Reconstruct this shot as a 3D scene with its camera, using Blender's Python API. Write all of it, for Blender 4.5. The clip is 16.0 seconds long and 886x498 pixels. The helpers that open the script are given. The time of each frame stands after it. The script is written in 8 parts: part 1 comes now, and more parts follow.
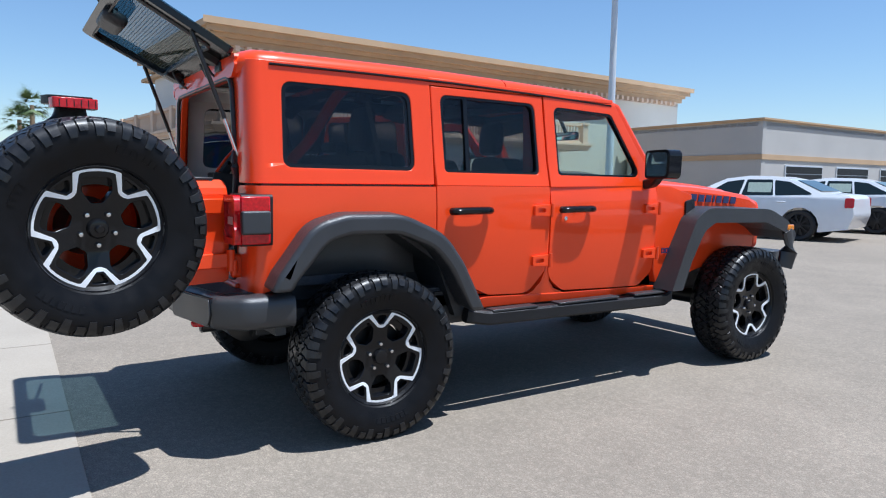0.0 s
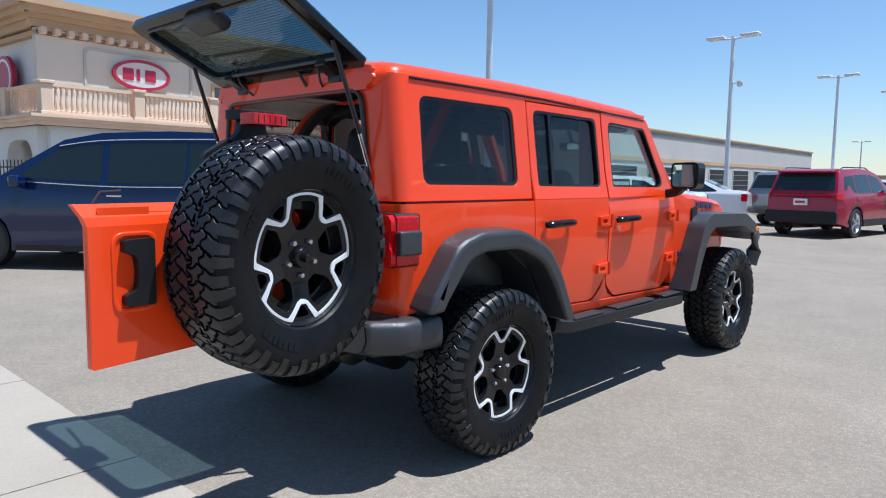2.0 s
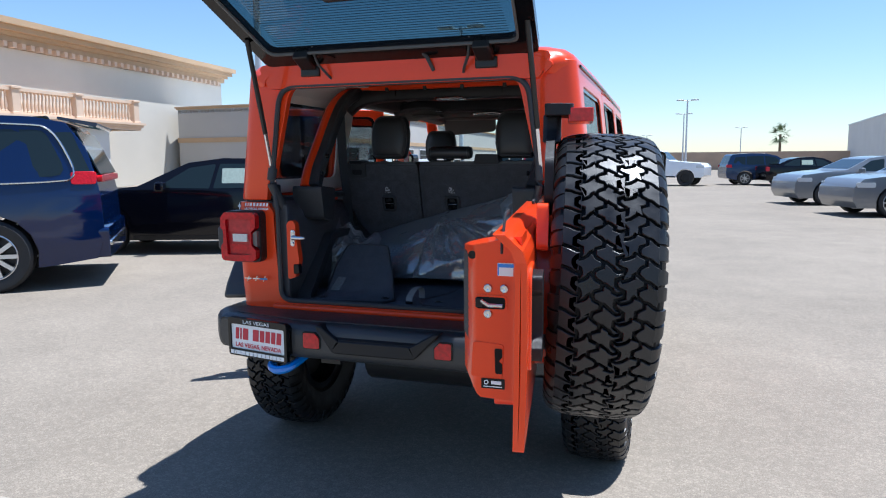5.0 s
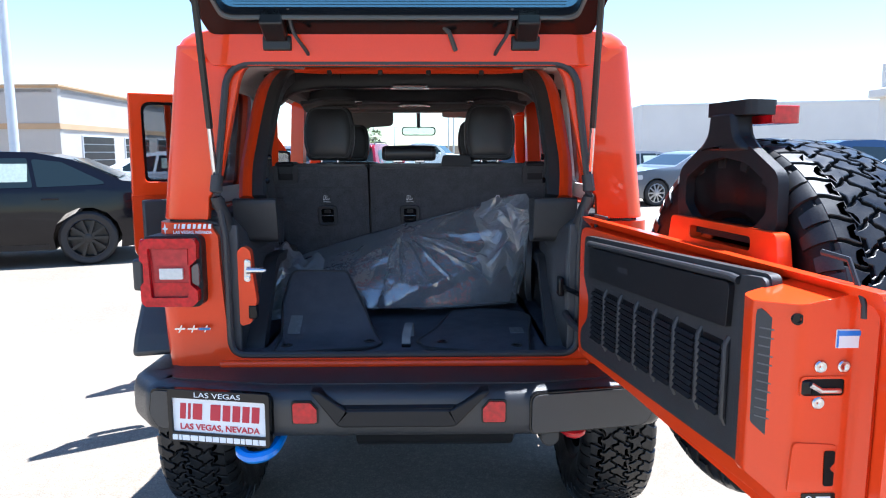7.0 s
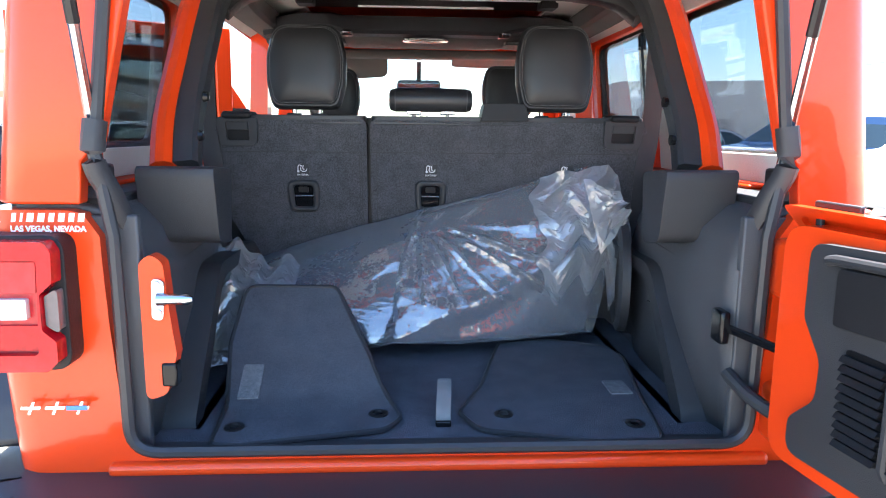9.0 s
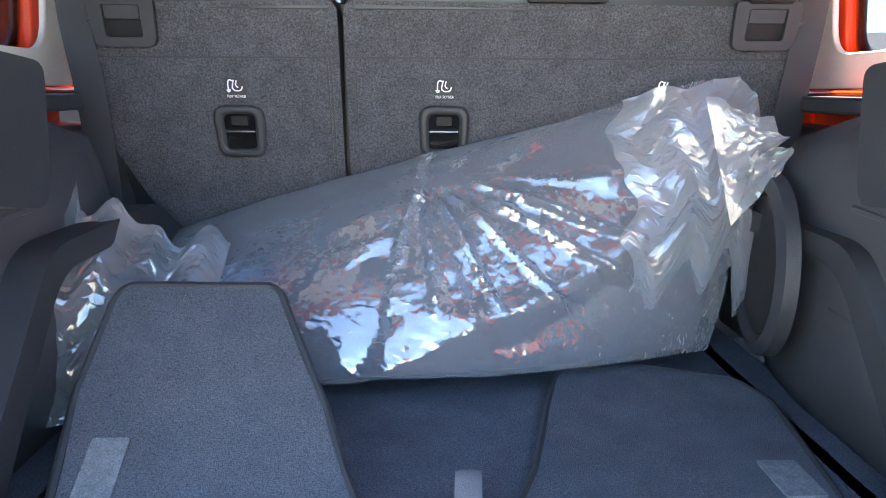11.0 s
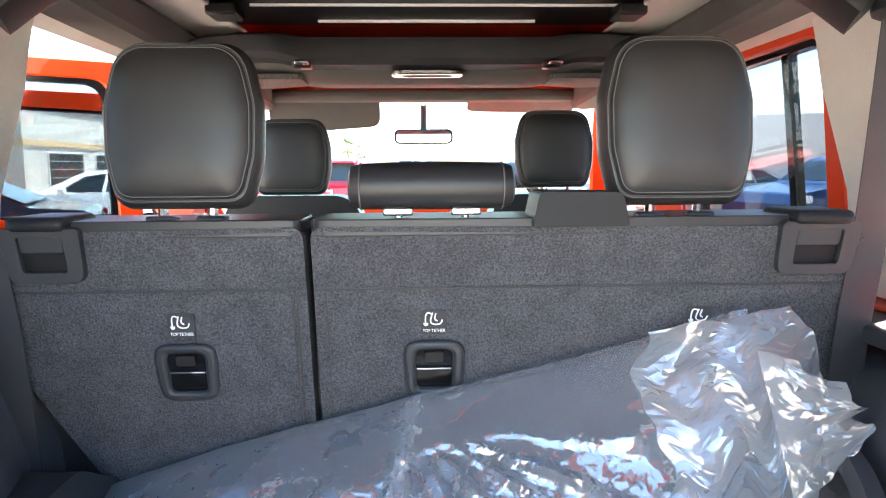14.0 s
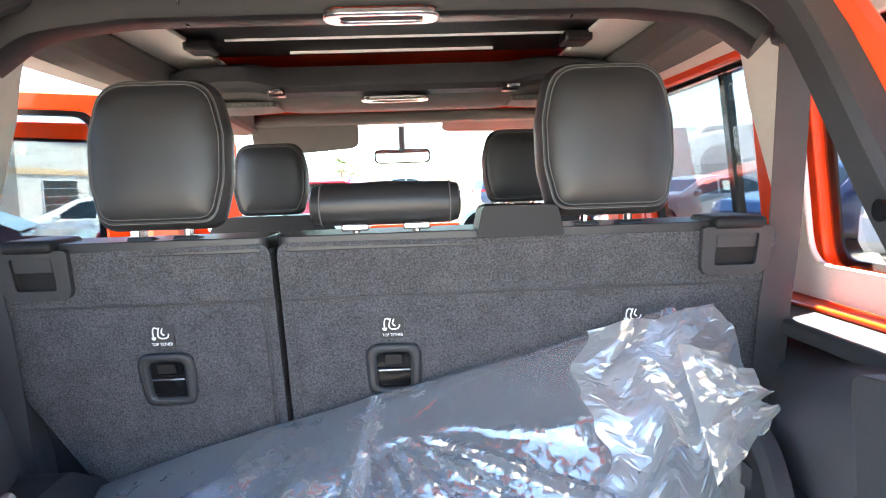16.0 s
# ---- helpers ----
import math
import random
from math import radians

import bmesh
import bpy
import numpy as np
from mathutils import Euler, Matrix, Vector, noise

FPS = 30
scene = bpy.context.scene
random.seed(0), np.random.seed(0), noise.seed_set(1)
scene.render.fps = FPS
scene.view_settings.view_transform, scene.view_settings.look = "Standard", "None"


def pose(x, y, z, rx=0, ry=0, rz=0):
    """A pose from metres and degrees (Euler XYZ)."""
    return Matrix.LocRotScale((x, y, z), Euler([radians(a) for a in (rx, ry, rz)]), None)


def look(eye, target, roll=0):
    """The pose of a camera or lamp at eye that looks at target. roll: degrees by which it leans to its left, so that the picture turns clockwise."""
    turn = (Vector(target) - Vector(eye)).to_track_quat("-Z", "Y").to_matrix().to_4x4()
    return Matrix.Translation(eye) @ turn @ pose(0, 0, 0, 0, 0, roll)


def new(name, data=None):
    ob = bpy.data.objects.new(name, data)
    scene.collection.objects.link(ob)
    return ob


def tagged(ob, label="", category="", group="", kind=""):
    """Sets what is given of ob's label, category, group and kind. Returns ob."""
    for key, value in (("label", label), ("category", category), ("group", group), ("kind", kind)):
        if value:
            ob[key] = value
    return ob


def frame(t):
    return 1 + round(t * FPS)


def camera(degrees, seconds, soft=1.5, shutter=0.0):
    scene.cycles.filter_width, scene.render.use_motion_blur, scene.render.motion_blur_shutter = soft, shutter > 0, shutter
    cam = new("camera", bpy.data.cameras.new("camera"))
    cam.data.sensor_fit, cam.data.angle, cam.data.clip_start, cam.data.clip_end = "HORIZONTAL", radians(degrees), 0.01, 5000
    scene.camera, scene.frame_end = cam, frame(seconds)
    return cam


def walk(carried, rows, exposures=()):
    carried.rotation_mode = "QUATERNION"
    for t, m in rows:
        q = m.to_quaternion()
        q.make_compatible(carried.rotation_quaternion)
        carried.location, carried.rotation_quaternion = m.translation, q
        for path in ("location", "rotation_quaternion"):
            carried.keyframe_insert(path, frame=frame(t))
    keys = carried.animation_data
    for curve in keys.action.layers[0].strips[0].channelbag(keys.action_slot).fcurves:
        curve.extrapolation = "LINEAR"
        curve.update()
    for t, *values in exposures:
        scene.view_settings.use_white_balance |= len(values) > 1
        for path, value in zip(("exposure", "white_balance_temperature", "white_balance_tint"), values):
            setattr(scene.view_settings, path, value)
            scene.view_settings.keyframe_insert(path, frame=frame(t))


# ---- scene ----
cam = camera(65.1, 16.0, 1.1)
PATH = [
    (0, (3.873, -1.565, 1.278), (2.199, -0.488, 1.082), 0.7),
    (0.5, (3.694, -1.86, 1.285), (2.092, -0.678, 1.095), 0.6),
    (1, (3.504, -2.188, 1.311), (1.983, -0.904, 1.125), 0.5),
    (1.5, (3.227, -2.408, 1.355), (1.761, -1.061, 1.159), 0.4),
    (2, (2.954, -2.665, 1.358), (1.603, -1.204, 1.156), 0.6),
    (2.5, (2.686, -2.904, 1.367), (1.421, -1.37, 1.147), 0.6),
    (3, (2.36, -3.027, 1.378), (1.206, -1.411, 1.145), 0.0),
    (3.5, (2.067, -3.196, 1.381), (1.037, -1.497, 1.151), -0.7),
    (4, (1.755, -3.355, 1.401), (0.845, -1.589, 1.169), -0.5),
    (4.2, (1.616, -3.369, 1.395), (0.758, -1.577, 1.166), -0.6),
    (6.3, (0.399, -3.143, 1.498), (0.172, -1.176, 1.216), 0.4),
    (6.5, (0.296, -3.074, 1.485), (0.128, -1.1, 1.208), 0.2),
    (7, (0.096, -2.886, 1.475), (0.125, -0.906, 1.197), -0.1),
    (7.5, (0.017, -2.622, 1.457), (0.102, -0.645, 1.166), 0.3),
    (8, (-0.023, -2.36, 1.443), (0.101, -0.387, 1.14), 0.7),
    (8.5, (-0.074, -2.072, 1.421), (0.086, -0.102, 1.113), 0.6),
    (9, (-0.082, -1.838, 1.392), (0.032, 0.129, 1.049), 0.6),
    (9.2, (-0.064, -1.732, 1.382), (0.025, 0.232, 1.018), 0.4),
    (11.3, (-0.038, -1.051, 1.27), (0.013, 0.896, 0.815), -0.0),
    (11.5, (-0.033, -1.029, 1.281), (0.011, 0.917, 0.823), -0.4),
    (12, (-0.027, -0.975, 1.328), (0.018, 0.961, 0.827), -0.3),
    (12.5, (-0.021, -0.915, 1.379), (0.03, 1.013, 0.852), -0.6),
    (13, (-0.024, -0.875, 1.434), (0.03, 1.064, 0.947), -0.5),
    (13.5, (-0.024, -0.851, 1.473), (0.04, 1.113, 1.1), -0.2),
    (14, (-0.025, -0.839, 1.495), (0.045, 1.146, 1.259), -0.4),
    (14.5, (-0.022, -0.834, 1.501), (0.042, 1.158, 1.341), -0.4),
    (15, (-0.022, -0.836, 1.499), (0.047, 1.157, 1.355), -0.4),
    (15.5, (-0.015, -0.874, 1.497), (0.049, 1.119, 1.342), -0.7),
    (16, (0.036, -0.944, 1.496), (0.118, 1.045, 1.308), -1.9),
]
EXPOSURES = [(0, 0.31, 5550, 9), (4.2, 0.39, 5550, 9), (6.3, 1.15, 5600, 10), (7.5, 1.8, 5650, 10), (9.2, 3.1, 6100, 10), (11.3, 3.72, 6600, 10), (13, 3.8, 6600, 10), (14.5, 3.88, 6600, 9), (16, 3.95, 6600, 9)]
walk(cam, [(t, look(e, a, r)) for t, e, a, r in PATH], EXPOSURES)

# ---- light ----
SUN = Vector((0.47, 0.37, 1.88)).normalized()
world = bpy.data.worlds.new("sky")
scene.world = world
world.use_nodes = True
wn = world.node_tree.nodes
sky = wn.new("ShaderNodeTexSky")
sky.sky_type = 'NISHITA'
sky.sun_disc = False
sky.sun_elevation = math.asin(SUN.z)
sky.sun_rotation = math.atan2(SUN.x, SUN.y)
sky.air_density, sky.dust_density, sky.ozone_density = 1.15, 0.1, 4.0
wn["Background"].inputs["Strength"].default_value = 0.1
world.node_tree.links.new(sky.outputs[0], wn["Background"].inputs["Color"])
sun = new("sun", bpy.data.lights.new("sun", 'SUN'))
sun.data.energy, sun.data.angle, sun.data.color = 5.9, radians(0.53), (1.0, 0.96, 0.90)
sun.matrix_world = look(SUN * 50, (0, 0, 0))


# ---- materials ----
def mat(name, color, rough=0.5, metal=0.0, var=0.0, scale=8.0, bump=0.0, bscale=60.0, fine=0.0, fscale=200.0,
        coat=0.0, spec=0.5, rvar=0.0):
    """Principled surface whose colour and roughness vary at two scales, with fine relief."""
    m = bpy.data.materials.new(name)
    m.use_nodes = True
    nt = m.node_tree
    N, L = nt.nodes, nt.links
    b = N["Principled BSDF"]
    b.inputs["Base Color"].default_value = (*color, 1)
    b.inputs["Roughness"].default_value = rough
    b.inputs["Metallic"].default_value = metal
    b.inputs["Specular IOR Level"].default_value = spec
    b.inputs["Coat Weight"].default_value = coat
    b.inputs["Coat Roughness"].default_value = 0.03
    tc = N.new("ShaderNodeTexCoord")

    def noise_tex(sc, detail=4):
        n = N.new("ShaderNodeTexNoise")
        n.inputs["Scale"].default_value = sc
        n.inputs["Detail"].default_value = detail
        L.new(tc.outputs["Object"], n.inputs["Vector"])
        return n
    if var or fine:
        n1, n2 = noise_tex(scale), noise_tex(fscale, 2)
        a = N.new("ShaderNodeMapRange")
        a.inputs["From Min"].default_value, a.inputs["From Max"].default_value = 0.3, 0.7
        a.inputs["To Min"].default_value, a.inputs["To Max"].default_value = 1 - var, 1 + var
        L.new(n1.outputs["Fac"], a.inputs["Value"])
        c = N.new("ShaderNodeMapRange")
        c.inputs["From Min"].default_value, c.inputs["From Max"].default_value = 0.3, 0.7
        c.inputs["To Min"].default_value, c.inputs["To Max"].default_value = 1 - fine, 1 + fine
        L.new(n2.outputs["Fac"], c.inputs["Value"])
        mu = N.new("ShaderNodeMath")
        mu.operation = 'MULTIPLY'
        L.new(a.outputs[0], mu.inputs[0])
        L.new(c.outputs[0], mu.inputs[1])
        v = N.new("ShaderNodeVectorMath")
        v.operation = 'SCALE'
        v.inputs[0].default_value = color
        L.new(mu.outputs[0], v.inputs["Scale"])
        L.new(v.outputs[0], b.inputs["Base Color"])
        if rvar:
            r = N.new("ShaderNodeMapRange")
            r.inputs["From Min"].default_value, r.inputs["From Max"].default_value = 0.3, 0.7
            r.inputs["To Min"].default_value, r.inputs["To Max"].default_value = max(0, rough - rvar), rough + rvar
            L.new(n1.outputs["Fac"], r.inputs["Value"])
            L.new(r.outputs[0], b.inputs["Roughness"])
    if bump:
        n3 = noise_tex(bscale, 3)
        bp = N.new("ShaderNodeBump")
        bp.inputs["Strength"].default_value = bump
        bp.inputs["Distance"].default_value = 0.004
        L.new(n3.outputs["Fac"], bp.inputs["Height"])
        L.new(bp.outputs[0], b.inputs["Normal"])
    return m


def glass_mat(name, tint, reflect=0.06, rough=0.0, power=0.6):
    """A tinted pane: see-through by its tint, with a mirror gloss that grows at grazing angles."""
    m = bpy.data.materials.new(name)
    m.use_nodes = True
    N, L = m.node_tree.nodes, m.node_tree.links
    N.remove(N["Principled BSDF"])
    t = N.new("ShaderNodeBsdfTransparent")
    t.inputs[0].default_value = (*tint, 1)
    g = N.new("ShaderNodeBsdfGlossy")
    g.inputs["Roughness"].default_value = rough
    f = N.new("ShaderNodeLayerWeight")
    f.inputs[0].default_value = 0.5
    q = N.new("ShaderNodeMath")
    q.operation = 'POWER'
    q.inputs[1].default_value = 4.0
    L.new(f.outputs["Facing"], q.inputs[0])
    k = N.new("ShaderNodeMath")
    k.operation = 'MULTIPLY_ADD'
    k.inputs[1].default_value, k.inputs[2].default_value = power, reflect
    k.use_clamp = True
    L.new(q.outputs[0], k.inputs[0])
    mx = N.new("ShaderNodeMixShader")
    L.new(k.outputs[0], mx.inputs[0])
    L.new(t.outputs[0], mx.inputs[1])
    L.new(g.outputs[0], mx.inputs[2])
    L.new(mx.outputs[0], N["Material Output"].inputs["Surface"])
    return m


def asphalt():
    """Worn asphalt: pale stones in dark binder, patches and faint stains."""
    m = mat("asphalt", (0.25, 0.212, 0.167), 0.9, 0, 0.10, 0.4, 0.4, 140, 0.26, 150, spec=0.25)
    N, L = m.node_tree.nodes, m.node_tree.links
    tc = next(n for n in N if n.bl_idname == "ShaderNodeTexCoord")
    b = N["Principled BSDF"]
    base = b.inputs["Base Color"].links[0].from_socket
    last = base
    for sc, lo, hi, a, z in ((48, 0.05, 0.55, 1.14, 0.88), (21, 0.35, 0.68, 0.93, 1.07), (2.6, 0.3, 0.72, 0.93, 1.06)):
        if sc == 48:
            t = N.new("ShaderNodeTexVoronoi")
            out = t.outputs["Distance"]
        else:
            t = N.new("ShaderNodeTexNoise")
            t.inputs["Detail"].default_value = 5
            out = t.outputs["Fac"]
        t.inputs["Scale"].default_value = sc
        L.new(tc.outputs["Object"], t.inputs["Vector"])
        r = N.new("ShaderNodeMapRange")
        r.inputs["From Min"].default_value, r.inputs["From Max"].default_value = lo, hi
        r.inputs["To Min"].default_value, r.inputs["To Max"].default_value = a, z
        L.new(out, r.inputs["Value"])
        v = N.new("ShaderNodeVectorMath")
        v.operation = 'SCALE'
        L.new(last, v.inputs[0])
        L.new(r.outputs[0], v.inputs["Scale"])
        last = v.outputs[0]
    L.new(last, b.inputs["Base Color"])
    return m


ORANGE = mat("orange_paint", (0.78, 0.056, 0.006), 0.3, 0.0, 0.02, 3, coat=0.5, fine=0.04, fscale=900, spec=0.2)
BLACKPL = mat("black_textured_plastic", (0.012, 0.012, 0.0135), 0.44, 0, 0.12, 6, 0.25, 900, 0.1, 700, spec=0.3, rvar=0.06)
GREYPL = mat("grey_flare_plastic", (0.032, 0.033, 0.036), 0.36, 0, 0.1, 5, 0.2, 1000, 0.08, 600, rvar=0.05, spec=0.5)
CARGOTRIM = mat("cargo_side_plastic", (0.066, 0.067, 0.072), 0.42, 0, 0.12, 7, 0.3, 700, 0.1, 500)
TRIM = mat("interior_black_trim", (0.03, 0.031, 0.034), 0.48, 0, 0.15, 7, 0.3, 700, 0.1, 500)
RUBBER = mat("tyre_rubber", (0.004, 0.004, 0.005), 0.46, 0, 0.25, 14, 0.25, 350, 0.2, 260, spec=0.2, rvar=0.15)
# paler copy of the tyre rubber: sun glare on the tread put into its colour
TREADRUBBER = mat("tread_rubber", (0.012, 0.012, 0.013), 0.38, 0, 0.3, 20, 0.08, 300, 0.25, 240, spec=0.4, rvar=0.12)
SEAL = mat("rubber_seal", (0.03, 0.03, 0.033), 0.45, 0, 0.1, 20)
GLOSSBLK = mat("gloss_black", (0.007, 0.007, 0.008), 0.14, 0, 0.05, 10, spec=0.3)
SATIN = mat("satin_black_metal", (0.015, 0.015, 0.016), 0.35, 0.2, 0.1, 12)
SILVER = mat("machined_aluminium", (0.86, 0.87, 0.88), 0.38, 0.35, 0.04, 40)
CHROME = mat("bright_steel", (0.6, 0.6, 0.62), 0.2, 1.0, 0.04, 30)
ASPHALT = asphalt()
CONCRETE = mat("concrete", (0.325, 0.282, 0.225), 0.85, 0, 0.08, 0.9, 0.2, 200, 0.06, 90)
STUCCO = mat("cream_stucco", (0.62, 0.565, 0.475), 0.9, 0, 0.04, 0.4, 0.3, 60, 0.03, 30)
STUCCO_W = mat("white_stucco", (0.66, 0.635, 0.59), 0.9, 0, 0.04, 0.4, 0.3, 60, 0.03, 30)
STUCCO_G = mat("grey_stucco", (0.47, 0.445, 0.41), 0.9, 0, 0.05, 0.3, 0.3, 60, 0.03, 30)
TAN = mat("tan_trim", (0.5, 0.34, 0.2), 0.85, 0, 0.06, 0.6, 0.2, 50)
PEACH = mat("peach_stone", (0.68, 0.5, 0.36), 0.85, 0, 0.06, 1.2, 0.2, 60)
GALV = mat("galvanised_steel", (0.62, 0.64, 0.66), 0.5, 0.2, 0.05, 4)
DARKGLASS = glass_mat("dark_privacy_glass", (0.43, 0.45, 0.47), 0.03)
CLEARGLASS = glass_mat("clear_glass", (0.9, 0.95, 0.93), 0.02)
HATCHGLASS = glass_mat("rear_hatch_glass", (0.34, 0.44, 0.47), 0.04)
CARGLASS = mat("car_glass", (0.012, 0.02, 0.021), 0.04, 0, 0.0)
BLDGLASS = mat("building_glass", (0.06, 0.13, 0.15), 0.06, 0, 0.2, 2)
REDLENS = mat("red_lens", (0.48, 0.005, 0.01), 0.16, 0, 0.3, 60, coat=0.25, spec=0.35)
CLEARLENS = mat("clear_lens", (0.6, 0.6, 0.58), 0.15, 0, 0.1, 90, coat=1.0)
CARPET = mat("charcoal_carpet", (0.074, 0.075, 0.082), 0.95, 0, 0.14, 26, 0.85, 420, 0.45, 360, spec=0.2)
MATCLOTH = mat("floor_mat_cloth", (0.09, 0.097, 0.113), 0.95, 0, 0.12, 16, 0.7, 600, 0.4, 520, spec=0.2)
LEATHER = mat("black_leather", (0.024, 0.024, 0.0255), 0.4, 0, 0.08, 9, 0.10, 1100, 0.06, 700)
LINER = mat("light_hardtop_liner", (0.74, 0.72, 0.67), 0.8, 0, 0.06, 5, 0.3, 220)
GREYLINER = mat("grey_headliner", (0.1, 0.097, 0.092), 0.85, 0, 0.08, 6, 0.4, 500)
FLOORCARPET = mat("navy_cargo_carpet", (0.1, 0.108, 0.128), 0.95, 0, 0.15, 12, 0.8, 500, 0.4, 420, spec=0.2)
THREAD = mat("pale_stitching", (0.11, 0.11, 0.11), 0.8)
BLUEPAINT = mat("bright_blue_paint", (0.01, 0.2, 0.7), 0.35, coat=0.6)
WHITEINK = mat("white_print", (0.82, 0.82, 0.82), 0.6)
REDINK = mat("red_print", (0.5, 0.02, 0.04), 0.5)
NAVYINK = mat("navy_decal", (0.02, 0.025, 0.09), 0.45)


LINERBLK = mat("black_roof_liner", (0.006, 0.006, 0.007), 0.45, 0, 0.1, 8, 0.2, 300, spec=0.15)


# ---- tools ----
def finish(ob, angle=35, bev=0.0, seg=2):
    me = ob.data
    for p in me.polygons:
        p.use_smooth = True
    me.set_sharp_from_angle(angle=radians(angle))
    if bev:
        b = ob.modifiers.new("edges", 'BEVEL')
        b.width, b.segments, b.limit_method, b.angle_limit = bev, seg, 'ANGLE', radians(40)
        b.harden_normals = False
        b.use_clamp_overlap = True
    return ob


def part(name, bm, material, parent=None, label="", bev=0.0, seg=2, angle=35, m=None):
    """Link a bmesh as one mesh object, under a thing or a part."""
    me = bpy.data.meshes.new(name)
    bmesh.ops.recalc_face_normals(bm, faces=bm.faces)
    if m is not None:
        bmesh.ops.transform(bm, matrix=m, verts=bm.verts)
    bm.to_mesh(me)
    bm.free()
    mats = material if isinstance(material, (list, tuple)) else [material]
    for k in mats:
        me.materials.append(k)
    ob = new(name, me)
    if parent is not None:
        ob.parent = parent
    if label:
        tagged(ob, label)
    return finish(ob, angle, bev, seg)


def thing(name, label, category, group="", m=None, kind=""):
    ob = new(name)
    ob.empty_display_size = 0.2
    if m is not None:
        ob.matrix_basis = m
    return tagged(ob, label, category, group, kind)


def box(x0, x1, y0, y1, z0, z1, bm=None, m=None):
    bm = bm or bmesh.new()
    r = bmesh.ops.create_cube(bm, size=1)
    mm = Matrix.Translation(((x0 + x1) / 2, (y0 + y1) / 2, (z0 + z1) / 2)) @ Matrix.Diagonal((x1 - x0, y1 - y0, z1 - z0, 1))
    if m is not None:
        mm = m @ mm
    bmesh.ops.transform(bm, matrix=mm, verts=r["verts"])
    return bm


def rounded(pts, n=5):
    """A closed outline with filleted corners from (u, v, radius)."""
    out = []
    k = len(pts)
    for i in range(k):
        p = Vector(pts[i][:2])
        r = pts[i][2] if len(pts[i]) > 2 else 0
        if r <= 0:
            out.append((p.x, p.y))
            continue
        a, b = Vector(pts[i - 1][:2]) - p, Vector(pts[(i + 1) % k][:2]) - p
        la, lb = a.length, b.length
        a, b = a.normalized(), b.normalized()
        half = a.angle(b) / 2
        d = min(r / math.tan(half), la * 0.49, lb * 0.49)
        s, e = p + a * d, p + b * d
        for j in range(n + 1):
            t = j / n
            q = (1 - t) ** 2 * s + 2 * t * (1 - t) * p + t * t * e
            out.append((q.x, q.y))
    return out


def rect(u0, u1, v0, v1, r=0.0, n=5):
    return rounded([(u0, v0, r), (u1, v0, r), (u1, v1, r), (u0, v1, r)], n)


def plate(outer, holes, place, thick, ucuts=(), vcuts=(), bm=None):
    """A sheet with holes drawn in (u, v), bent by place(u, v, depth), of real thickness."""
    flat = bmesh.new()
    edges = []
    for loop in (outer, *holes):
        vs = [flat.verts.new((u, v, 0)) for u, v in loop]
        edges += [flat.edges.new((vs[i], vs[(i + 1) % len(vs)])) for i in range(len(vs))]
    bmesh.ops.triangle_fill(flat, use_beauty=True, use_dissolve=False, edges=edges)
    for u in ucuts:
        bmesh.ops.bisect_plane(flat, geom=flat.verts[:] + flat.edges[:] + flat.faces[:], plane_co=(u, 0, 0), plane_no=(1, 0, 0))
    for v in vcuts:
        bmesh.ops.bisect_plane(flat, geom=flat.verts[:] + flat.edges[:] + flat.faces[:], plane_co=(0, v, 0), plane_no=(0, 1, 0))
    bm = bm or bmesh.new()
    flat.verts.index_update()
    top = [bm.verts.new(place(v.co.x, v.co.y, 0.0)) for v in flat.verts]
    low = [bm.verts.new(place(v.co.x, v.co.y, thick)) for v in flat.verts]
    for f in flat.faces:
        i = [v.index for v in f.verts]
        bm.faces.new([top[j] for j in i])
        bm.faces.new([low[j] for j in reversed(i)])
    for e in flat.edges:
        if len(e.link_faces) == 1:
            a, b = e.verts[0].index, e.verts[1].index
            bm.faces.new((top[a], top[b], low[b], low[a]))
    flat.free()
    return bm


def extrude(outline, a, b, axis="x", holes=(), bm=None):
    """An outline drawn across an axis, extruded from a to b along it. x: (y, z); y: (x, z); z: (x, y)."""
    def place(u, v, d):
        return {"x": (a + d, u, v), "y": (u, a + d, v), "z": (u, v, a + d)}[axis]
    return plate(outline, holes, place, b - a, bm=bm)


def lathe(profile, n=48, axis="x", bm=None, closed=False):
    """Profile of (along, radius) turned about an axis."""
    bm = bm or bmesh.new()
    rings = []
    for h, r in profile:
        ring = []
        for i in range(n):
            a = 2 * math.pi * i / n
            c, s = r * math.cos(a), r * math.sin(a)
            ring.append(bm.verts.new({"x": (h, c, s), "y": (c, h, s), "z": (c, s, h)}[axis]))
        rings.append(ring)
    pairs = list(zip(rings, rings[1:])) + ([(rings[-1], rings[0])] if closed else [])
    for p, q in pairs:
        for i in range(n):
            j = (i + 1) % n
            bm.faces.new((p[i], p[j], q[j], q[i]))
    if not closed:
        for ring in (rings[0], rings[-1]):
            if profile[rings.index(ring)][1] > 1e-4:
                bm.faces.new(ring)
    return bm


def smooth_path(pts, n=6):
    """Catmull-Rom through points."""
    P = [Vector(p) for p in pts]
    out = []
    for i in range(len(P) - 1):
        a, b, c, d = P[max(i - 1, 0)], P[i], P[i + 1], P[min(i + 2, len(P) - 1)]
        for j in range(n):
            t = j / n
            out.append(0.5 * ((2 * b) + (c - a) * t + (2 * a - 5 * b + 4 * c - d) * t * t + (3 * b - 3 * c + d - a) * t ** 3))
    out.append(P[-1])
    return out


